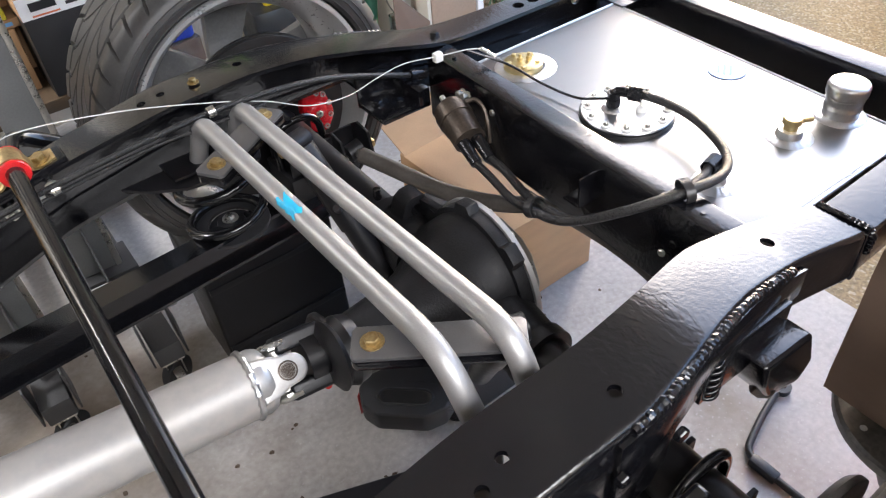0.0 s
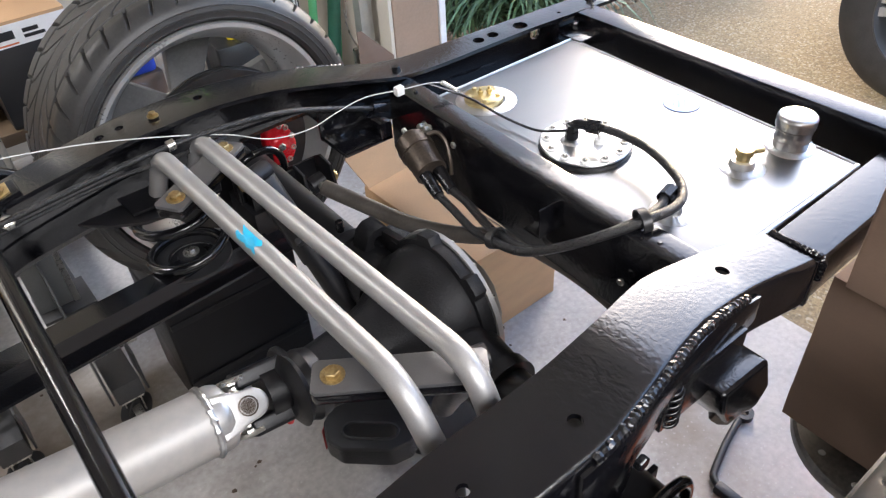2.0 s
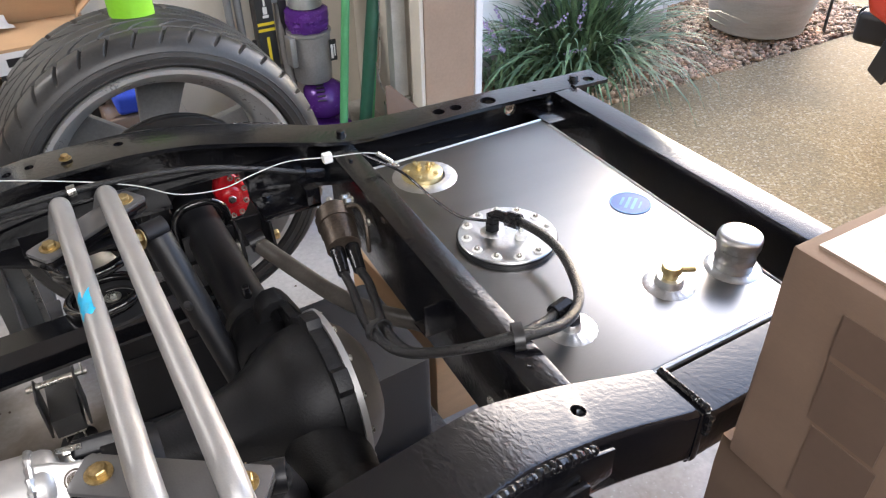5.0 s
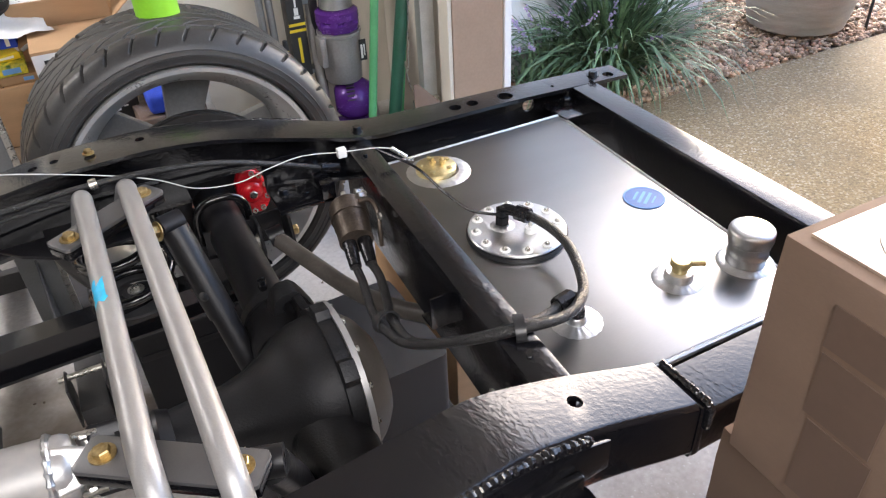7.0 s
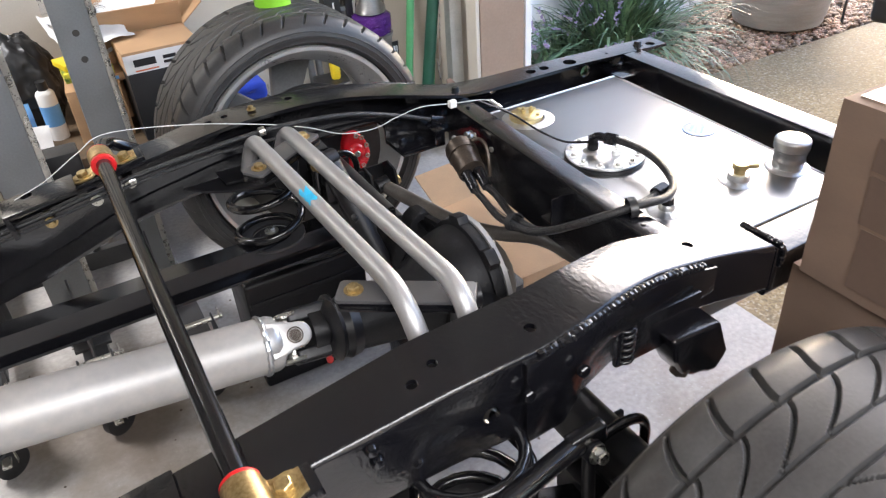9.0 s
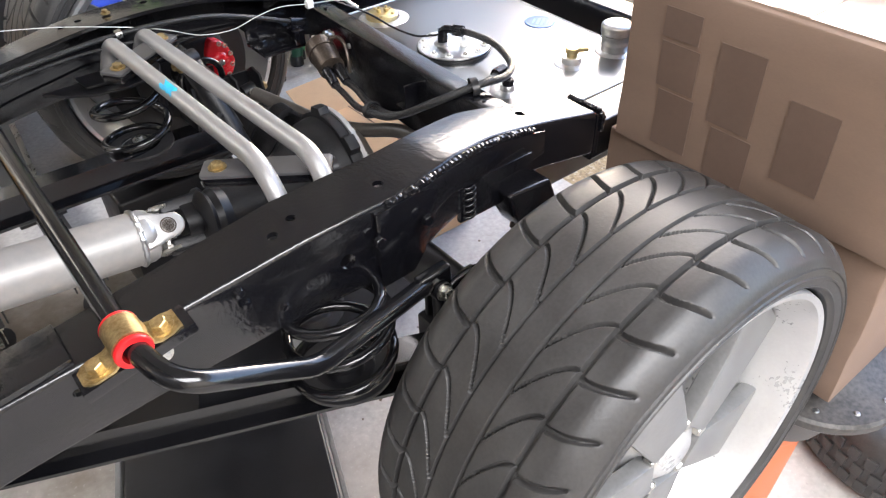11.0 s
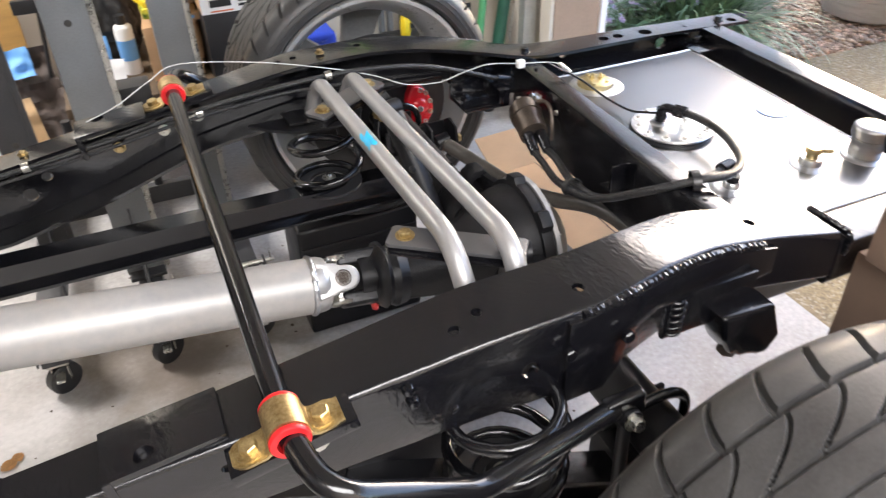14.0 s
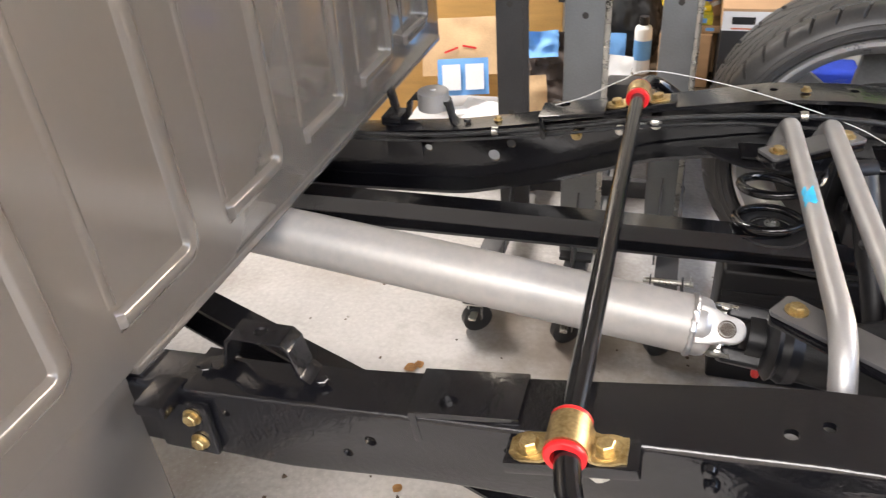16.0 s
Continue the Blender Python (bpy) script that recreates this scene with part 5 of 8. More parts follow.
bl = [(-1.3, 0.372, 0.868), (-0.9, 0.372, 0.868), (-0.72, 0.372, 0.878), (-0.50, 0.370, 0.908), (-0.33, 0.366, 0.938), (-0.16, 0.352, 0.962), (-0.04, 0.344, 0.972), (0.06, 0.334, 0.972), (0.15, 0.326, 0.962), (0.24, 0.322, 0.935), (0.30, 0.322, 0.912), (0.335, 0.322, 0.900)]
part("hose", tube(smooth_path(bl, 10), 0.0052, 10), "hose", brake_line)
part("hose", tube(smooth_path([(x, y - 0.002, z - 0.013) for x, y, z in bl[:6]] + [(-0.05, 0.345, 0.95), (0.05, 0.36, 0.94)], 8), 0.0035, 8), "hose", brake_line)
part("hose_end", rod((0.318, 0.322, 0.905), (0.352, 0.322, 0.895), 0.010, 10), "fit_black", brake_line)
for x, y, z in ((-0.30, 0.366, 0.935), (-0.62, 0.371, 0.892), (-0.045, 0.344, 0.972)):
    part("line_clip", moved(ring(0.0063, 0.0090, 0.012, 16), aim((x - 0.006, y, z), (1, 0, 0.1))), "bolt", brake_line)

wire = thing("sensor_wire", "loose white wire laid across the frame to the level sender", "wire")
wp = [(-0.50, 0.40, 0.945), (-0.44, 0.395, 0.968), (-0.375, 0.398, 1.002), (-0.315, 0.406, 1.022), (-0.17, 0.385, 1.007), (-0.035, 0.353, 0.981), (0.045, 0.33, 0.960), (0.10, 0.296, 0.944), (0.165, 0.28, 0.942), (0.218, 0.27, 0.958), (0.276, 0.27, 0.964), (0.345, 0.262, 0.956), (0.40, 0.253, 0.952), (0.43, 0.248, 0.945)]
part("cable", tube(smooth_path(wp, 10), 0.00095, 8), "wire", wire)
part("cable_tag", box(0.334, 0.350, 0.255, 0.268, 0.948, 0.964, 0.002), "white_plastic", wire, "folded white tag")
part("ring_terminal", joined(rod((0.428, 0.2485, 0.9455), (0.452, 0.242, 0.925), 0.004, 10), moved(ring(0.004, 0.007, 0.0015, 16), aim((0.458, 0.240, 0.918), (0.4, 0, 1)))), "bolt", wire)
part("signal_lead", tube(smooth_path([(0.40, 0.252, 0.951), (0.45, 0.20, 0.925), (0.462, 0.12, 0.914), (0.470, 0.05, 0.915), (0.482, 0.01, 0.925), (0.492, -0.008, 0.93)], 8), 0.0024, 8), "fit_black", wire, "thin black lead")

# ---------------------------------------------------------------- the two silver cross bars with their plates
bars = thing("cross_bars", "pair of silver-grey tubular cross bars over the differential", "chassis brace")
for x, name in ((-0.064, "bar"), (0.003, "bar")):
    k = 0.0 if x < -0.03 else 0.004
    pts = [(x - 0.022, 0.356, 0.893), (x - 0.003, 0.345, 0.962), (x, 0.03, 0.974), (x + k, -0.298 if x < -0.03 else -0.330, 0.990), (x + 0.004, -0.357 if x < -0.03 else -0.372, 0.905), (x + 0.006, -0.368 if x < -0.03 else -0.378, 0.86)]
    b = part(name, tube(bent(pts, 0.048, 9), 0.0150, 24), "silver", bars, "bent silver-grey tube")
    part("foot", moved(extrude([(-0.045, -0.03), (0.02, -0.034), (0.034, 0.0), (0.02, 0.03), (-0.05, 0.03)], 0.005, 0.001), pose(x - 0.030, 0.356, 0.889)), "satin", bars, "dark welded foot plate")
part("shoe", moved(extrude([(-0.185, 0.050), (-0.150, 0.012), (-0.100, -0.020), (-0.040, -0.030), (0.030, -0.020), (0.050, 0.030), (0.050, 0.060)], 0.006, 0.0015), pose(-0.03, 0.325, 0.8795)), "satin", bars, "black tongue-shaped shoe plate inside the rail")
# maker's mark in cyan on one bar
mk = bmesh.new()
rows = []
for i in range(13):
    y = 0.052 - 0.052 * i / 12
    rows.append([mk.verts.new((-0.064 + 0.0154 * math.sin(a), y + 0.004 * math.sin(7 * a + i), 0.974 + (0.03 - y) * 0.055 + 0.0154 * math.cos(a))) for a in [radians(-62 + 70 * j / 8 + (8 if i % 5 == 0 else 0)) for j in range(9)]])
for a, b in zip(rows, rows[1:]):
    for j in range(8):
        mk.faces.new((a[j], a[j + 1], b[j + 1], b[j]))
part("marker_patch", mk, "cyan", bars, "smudged cyan paint mark")
for s in (-1, 1):
    a, b = (Vector((-0.102, -0.221, 0.962)), Vector((0.018, -0.306, 0.962))) if s < 0 else (Vector((-0.095, 0.217, 0.962)), Vector((0.019, 0.292, 0.962)))
    d = (b - a).normalized()
    n = Vector((-d.y, d.x, 0))
    o = [a + d * u + n * v for u, v in ((-0.019, 0.024), (-0.024, 0.019), (-0.024, -0.019), (-0.019, -0.024))] + [b + d * u + n * v for u, v in ((0.019, -0.024), (0.024, -0.019), (0.024, 0.019), (0.019, 0.024))]
    part("mount_plate", moved(extrude([(p.x, p.y) for p in o], 0.006, 0.0015), pose(0, 0, 0.9555)), "plate", bars, "flat silver-grey mounting plate")
    for p in (a, b):
        bolt(bars, (p.x, p.y, 0.9615), (0, 0, 1), 0.0095, 0.007, 0.014, "zinc", label="yellow zinc bolt")
    # black bracket under each plate, fixed to the rail
    part("rail_bracket", moved(extrude([(p.x, p.y) for p in o], 0.014, 0.003), pose(0, 0, 0.941)), "chassis", bars, "black steel bracket")

# shock absorbers beside the differential
for s in (-1, 1):
    sh = thing("shock_absorber", "black shock absorber from the upper bracket down to the axle", "shock absorber", "shock absorbers")
    a, b = Vector((0.045, Y0 + s * 0.262, 0.925)), Vector((0.105, Y0 + s * 0.115, 0.655))
    d = (b - a).normalized()
    part("eye", moved(lathe([(0.008, -0.018), (0.018, -0.018), (0.018, 0.018), (0.008, 0.018)], 24, True), aim(a, (1, 0.3 * s, 0))), "satin", sh)
    part("dust_tube", rod(a + d * 0.010, a + d * 0.165, 0.0225, 28), "satin", sh)
    part("shock_body", rod(a + d * 0.165, b, 0.0195, 28), "satin", sh)
    part("rubber_nipple", moved(lathe([(0, 0.02), (0.006, 0.018), (0.009, 0), (0, 0)], 12), aim(a + d * 0.15 + Vector((-0.01, 0, 0.02)), (-0.5, -0.3, 0.7))), "black_plastic", sh)
    bolt(sh, a + Vector((-0.022, -0.012 * s, 0)), (-1, -0.4 if s > 0 else 0.4, 0.25), 0.011, 0.014, 0.016, "zinc", label="yellow zinc nut and washer")

# track rod behind the differential
rodt = thing("track_rod", "bent dark grey track rod from the axle bracket to the frame", "suspension rod")
rp = [(0.240, 0.415, 0.716), (0.268, 0.345, 0.706), (0.318, 0.235, 0.682), (0.366, 0.150, 0.680), (0.428, 0.05, 0.704), (0.440, -0.12, 0.706), (0.402, -0.30, 0.716), (0.340, -0.40, 0.772)]
part("rod", tube(bent(rp, 0.09, 8), 0.0165, 18), "cover", rodt)
part("rod_eye", moved(lathe([(0.007, -0.016), (0.019, -0.016), (0.019, 0.016), (0.007, 0.016)], 24, True), aim((0.240, 0.445, 0.712), (1, 0, 0.2))), "satin", rodt)
part("rod_thread", rod((0.240, 0.44, 0.713), (0.242, 0.405, 0.716), 0.009, 12), "bolt", rodt)
for x in (0.204, 0.266):
    part("rod_bracket", moved(extrude([(0.415, 0.70), (0.425, 0.672), (0.50, 0.672), (0.50, 0.74), (0.47, 0.758), (0.43, 0.752)], 0.006, 0.0015), Matrix(((0, 0, 1, x), (1, 0, 0, 0), (0, 1, 0, 0), (0, 0, 0, 1)))), "satin", axle, "black bracket plate for the track rod")
part("bracket_back", box(0.204, 0.272, 0.494, 0.500, 0.672, 0.74, 0.001), "satin", axle)
bolt(axle, (0.272, 0.445, 0.712), (1, 0, 0), 0.011, 0.012, 0.015, "zinc")
bolt(axle, (0.204, 0.445, 0.712), (-1, 0, 0), 0.011, 0.010, 0.015, "bolt")

# track rod mount under the near rail: bent bracket, bolt, coil buffer
lobe = [(0.246, 0.890), (0.338, 0.884), (0.348, 0.858), (0.364, 0.820), (0.358, 0.808), (0.346, 0.790), (0.328, 0.792), (0.312, 0.800), (0.296, 0.802), (0.272, 0.816), (0.256, 0.846)]
part("rod_mount", moved(extrude(lobe, 0.048, 0.007, 3), Matrix(((1, 0, 0, 0), (0, 0, 1, -0.490), (0, 1, 0, 0), (0, 0, 0, 1)))), "chassis", chassis, "black bent track rod mount under the rail")
bolt(chassis, (0.290, -0.470, 0.818), (-0.8, -0.6, -0.2), 0.015, 0.018, 0.018, "pump", label="dull steel bolt")
part("bump_spring", coil((0.188, -0.455), 0.868, 0.922, 0.013, 6, 0.0028, 16), "spring", chassis, "small coil in the notch")
part("bump_bracket", box(0.17, 0.32, -0.462, -0.452, 0.86, 0.93, 0.003), "chassis", chassis)
# matching bracket on the far rail with its stop
part("stop_bracket", joined(box(0.222, 0.325, 0.270, 0.36, 0.862, 0.872, 0.003), box(0.222, 0.325, 0.352, 0.36, 0.86, 0.93, 0.003), box(0.300, 0.325, 0.27, 0.36, 0.862, 0.90, 0.002)), "chassis", chassis, "black bump stop bracket")
for x, y in ((0.245, 0.325), (0.28, 0.30)):
    bolt(chassis, (x, y, 0.872), (0, 0, 1), 0.009, 0.007, 0.012, "chassis")

# ---------------------------------------------------------------- prop shaft
shaft = thing("driveshaft", "raw aluminium driveshaft with a welded yoke", "driveshaft")
a, b = Vector((-0.205, 0.004, 0.741)), Vector((-1.9, 0.03, 0.935))
d = (b - a).normalized()
part("shaft_tube", rod(a, b, 0.0495, 48), "shaft", shaft, "dull raw aluminium tube")
wl = [a + (Matrix.Rotation(2 * math.pi * i / 60, 3, d) @ d.orthogonal().normalized()) * 0.0485 for i in range(61)]
rs = [0.0052 + 0.0012 * math.sin(i * 2.2) for i in range(61)]
part("weld_bead", tube(wl, rs, 8), "bead", shaft, "bright weld ring")
part("yoke_body", moved(lathe([(0.0495, 0), (0.0495, 0.016), (0.046, 0.026), (0.036, 0.033), (0.020, 0.036), (0, 0.036)], 48), aim(a, -d)), "yoke", shaft, "cast aluminium yoke welded to the tube")
side_v = Vector((0, 1, 0))
for s in (-1, 1):
    ear = extrude([(-0.002, -0.034), (0.022, -0.030), (0.040, -0.0235)] + [(0.052 + 0.0225 * math.sin(radians(q)), -0.0225 * math.cos(radians(q))) for q in range(0, 181, 20)] + [(0.040, 0.0235), (0.022, 0.030), (-0.002, 0.034)], 0.016, 0.004, 3)
    n = Vector((0, -0.72, 0.69))
    n = (n - d * n.dot(d)).normalized()
    m3 = Matrix((-d, d.cross(n) * 1.0, n)).transposed().to_4x4()
    part("yoke_ear", moved(ear, Matrix.Translation(a - d * 0.006 + n * (s * 0.036 - 0.008)) @ m3), "yoke", shaft, "cast aluminium yoke ear")
    c = a - d * 0.050 + n * (s * 0.044)
    part("bearing_cap", moved(lathe([(0, 0.0), (0.011, 0.0), (0.012, -0.004), (0.0145, -0.004), (0.0145, 0.001), (0.012, 0.0015)], 24), aim(c, n * s)), "pump", shaft, "rusty bearing cap with a clip")
    cross_n = d.cross(n)
    part("cross_cap", moved(lathe([(0, 0.0), (0.013, 0.0), (0.014, -0.003), (0.014, -0.022)], 24), aim(a - d * 0.050 + cross_n * (s * 0.043), cross_n * s)), "bolt", shaft)
    part("pinion_yoke_ear", moved(extrude([(-0.022, -0.021), (0.014, -0.025), (0.050, -0.030), (0.050, 0.030), (0.014, 0.025), (-0.022, 0.021)], 0.026, 0.006, 3), Matrix.Translation(a - d * 0.072 + cross_n * (s * 0.036 - 0.013)) @ Matrix((-d, n, cross_n)).transposed().to_4x4()), "satin", shaft, "black pinion yoke ear")
    part("bearing_strap", tube(bent([a - d * 0.064 + cross_n * (s * 0.040) - n * 0.020, a - d * 0.034 + cross_n * (s * 0.040) - n * 0.020, a - d * 0.034 + cross_n * (s * 0.040) + n * 0.020, a - d * 0.064 + cross_n * (s * 0.040) + n * 0.020], 0.014, 6), 0.0045, 8), "bolt", shaft, "dull steel bearing strap")
    for q in (-1, 1):
        bolt(shaft, a - d * 0.050 + cross_n * (s * 0.036) + n * (q * 0.019), d, 0.005, 0.010, 0, "bolt", "strap_bolt")
part("cross", joined(rod(a - d * 0.050 + n * 0.036, a - d * 0.050 - n * 0.036, 0.011, 14), rod(a - d * 0.050 + cross_n * 0.03, a - d * 0.050 - cross_n * 0.03, 0.011, 14)), "satin", shaft)
part("pinion_flange", rod(a - d * 0.085, a - d * 0.125, 0.040, 28, 0.044), "satin", shaft)
part("slinger", moved(lathe([(0.03, 0.0), (0.056, 0.0), (0.060, 0.004), (0.060, 0.010), (0.054, 0.014), (0.03, 0.014)], 40, True), aim(a - d * 0.120, -d)), "satin", shaft, "black pressed dust slinger")

# ---------------------------------------------------------------- anti-roll bar and its clamps
sway = thing("anti_roll_bar", "gloss black anti-roll bar clamped over both rails", "anti-roll bar")
BXX = -0.338
pts = [(0.045, -0.536, 0.858), (-0.158, -0.582, 0.872), (-0.320, -0.588, 0.964), (BXX, -0.505, 0.964), (BXX, 0.43, 0.972), (-0.318, 0.53, 0.962), (-0.150, 0.512, 0.842), (0.035, 0.516, 0.885)]
part("bar", tube(bent(pts, [0.022, 0.050, 0.050, 0.055, 0.055, 0.03], 10), 0.0138, 24), "spring", sway, "polished gloss black bar")
for s in (-1, 1):
    y = -0.536 if s < 0 else 0.516
    ez = 0.860 if s < 0 else 0.888
    part("bar_end", moved(box(-0.02, 0.036, -0.010, 0.010, -0.017, 0.017, 0.006, 3), pose(0.050, y, ez, 0, -6 if s < 0 else -13, 0)), "spring", sway)
    yc = -0.486 if s < 0 else 0.412
    zb = 0.965 if s < 0 else 0.972
    tilt = Matrix.Translation((BXX, yc, zb)) @ Matrix.Rotation(radians(-11), 4, "Y")
    bm = bmesh.new()
    rows = []
    arc = [(0.0195 * math.cos(radians(190 - 200 * k / 18)), 0.0195 * math.sin(radians(190 - 200 * k / 18))) for k in range(19)]
    prof = [(-0.064, -0.017), (-0.058, -0.017), (-0.050, -0.017), (-0.029, -0.017), (-0.021, -0.013)] + arc + [(0.021, -0.013), (0.029, -0.017), (0.044, -0.017), (0.053, -0.017), (0.058, -0.017)]
    for x, z in prof:
        w = 0.020 if abs(x) < 0.0505 else (0.0165 if abs(x) < 0.0585 else 0.010)
        rows.append([bm.verts.new((x, q * w, z)) for q in (-1, 1)])
    for p, q in zip(rows, rows[1:]):
        bm.faces.new((p[0], p[1], q[1], q[0]))
    bmesh.ops.recalc_face_normals(bm, faces=bm.faces)
    bmesh.ops.solidify(bm, geom=bm.faces[:], thickness=0.0032)
    part("clamp_strap", moved(bm, tilt), "zinc", sway, "iridescent yellow zinc clamp strap")
    for q in (-1, 1):
        part("bushing", moved(lathe([(0.0143, 0), (0.0215, 0), (0.0225, 0.002), (0.0225, 0.005), (0.021, 0.007), (0.0143, 0.008)], 36, True), aim((BXX, yc + q * 0.0205, zb - 0.001), (0, q, 0))), "poly", sway, "red polyurethane bushing")
    part("bushing_core", moved(lathe([(0.0143, -0.021), (0.0192, -0.019), (0.0192, 0.019), (0.0143, 0.021)], 32, True), aim((BXX, yc, zb), (0, 1, 0))), "poly", sway)
    for q in (-1, 1):
        part("bolt", moved(hexhead(0.0105, 0.008, 0.016), tilt @ Matrix.Translation((-0.043 if q < 0 else 0.037, 0, -0.0137)) @ Matrix.Rotation(0.4, 4, "Z")), "zinc", sway, "yellow zinc bolt and washer", smooth=False)
    part("clamp_base", moved(box(-0.07, 0.07, -0.022, 0.022, -0.034, -0.0175, 0.003), tilt), "chassis", sway)
    if s > 0:
        part("clamp_nut", moved(hexhead(0.0075, 0.007, 0.0112), aim((BXX + 0.01, (Y0 - 0.454) if s < 0 else 0.38, zb - 0.047), (0, -1, 0))), "bolt", sway, smooth=False)
    # drop link at the bar's end
    part("link", rod((0.062, y + s * 0.004, ez - 0.03), (0.055, y + s * 0.02, 0.70), 0.009, 14), "satin", sway, "black drop link")
    part("link_eye", moved(lathe([(0, -0.016), (0.015, -0.016), (0.016, 0.0), (0.015, 0.016), (0, 0.016)], 24), aim((0.064, y, ez - 0.018), (0, 1, 0))), "satin", sway)
    bolt(sway, (0.064, y + s * 0.016, ez - 0.016), (0.1, s, 0.15), 0.010, 0.012, 0.014, "bolt")

# ---------------------------------------------------------------- cab rear wall
PXX = -0.92
cab = thing("truck_cab", "dark primered cab rear wall with pressed vertical beads", "truck cab")
RIBS = [-1.10, -0.815, -0.535, -0.262, 0.015, 0.295, 0.572, 0.85]
bm = joined(box(PXX - 0.05, PXX, -1.25, 0.960, 0.897, 2.2, 0.006), box(PXX - 0.05, PXX - 0.003, -1.25, -0.452, 0.45, 0.914, 0.006))
part("rear_panel", bm, "panel", cab)


def pressed_rib(path, width, height):
    """A flat-topped pressing that stands out of the wall along a path in it."""
    path = [Vector(q) for q in path]
    bm = bmesh.new()
    rows = []
    for i, q in enumerate(path):
        t = (path[min(i + 1, len(path) - 1)] - path[max(i - 1, 0)]).normalized()
        side = t.cross(Vector((1, 0, 0)))
        rise = height if 0 < i < len(path) - 1 else 0.0005
        rows.append([bm.verts.new(q + side * (u * width) + Vector((rise * h, 0, 0))) for u, h in ((-0.56, -0.6), (-0.5, 0.06), (-0.42, 0.35), (-0.34, 0.80), (-0.27, 0.97), (0.0, 1.0), (0.27, 0.97), (0.34, 0.80), (0.42, 0.35), (0.5, 0.06), (0.56, -0.6))])
    for a, b in zip(rows, rows[1:]):
        for j in range(10):
            bm.faces.new((a[j], a[j + 1], b[j + 1], b[j]))
    return bm


for k, y in enumerate(RIBS):
    prev = RIBS[k - 1] if k else y - 0.28
    path = bent([(PXX, y, 2.19), (PXX, y, 0.975), (PXX, prev + 0.098, 0.975)], 0.030, 9)
    path = path[:-1] + [path[-1] + Vector((0, 0.008, 0)), path[-1]]
    part("pressed_rib", pressed_rib(path, 0.034, 0.0095), "panel", cab, "pressed rib in the cab wall")
    part("crease", pressed_rib([(PXX, y + 0.10, 2.19), (PXX, y + 0.10, 2.1), (PXX, y + 0.10, 1.06), (PXX, y + 0.10, 1.0)], 0.016, 0.0022), "panel", cab, "faint pressed crease in the cab wall")
part("floor_flange", box(PXX - 0.045, PXX + 0.006, -0.44, 0.945, 0.887, 0.903, 0.004), "panel", cab)
part("cab_side", box(PXX - 1.2, PXX - 0.05, 0.90, 0.955, 0.912, 2.2, 0.006), "panel", cab)
part("cab_side", box(PXX - 1.2, PXX - 0.05, -1.25, -1.20, 0.45, 2.2, 0.006), "panel", cab)
part("cab_floor", box(PXX - 1.2, PXX - 0.05, -1.2, 0.9, 0.905, 0.93), "panel", cab)
part("cab_roof", box(PXX - 1.2, PXX, -1.25, 0.955, 2.2, 2.25, 0.01), "panel", cab)

# front crossmember under the cab that carries the trailing arms
XF = thing("crossmember", "black crossmember under the cab that carries the trailing arms", "crossmember", "frame crossmembers")
part("beam", box(-1.34, -1.24, Y0 - 0.37, Y0 + 0.38, 0.70, 0.785, 0.006), "chassis", XF)
for sy in (-1, 1):
    for dyy in (-0.04, 0.034):
        part("arm_bracket", box(-1.31, -1.23, Y0 + sy * 0.112 + dyy, Y0 + sy * 0.112 + dyy + 0.006, 0.78, 0.90, 0.002), "chassis", XF)

# ---------------------------------------------------------------- things round the chassis
def label_bars(parent, m, rows, material="paper", t=0.0006):
    """Plain bars that stand for writing: (x, y, width, height) on the plane of m."""
    for x, y, w, h in rows:
        part("label_bar", moved(box(x, x + w, y, y + h, 0, t), m), material, parent, smooth=False)


def on_wall(x, y, z, face):
    """A plane pose: X runs along the picture, Y up, Z out of the face."""
    if face == "-y":
        return Matrix(((1, 0, 0, x), (0, 0, -1, y), (0, 1, 0, z), (0, 0, 0, 1)))
    if face == "-x":
        return Matrix(((0, 0, -1, x), (-1, 0, 0, y), (0, 1, 0, z), (0, 0, 0, 1)))
    return Matrix.Translation((x, y, z))


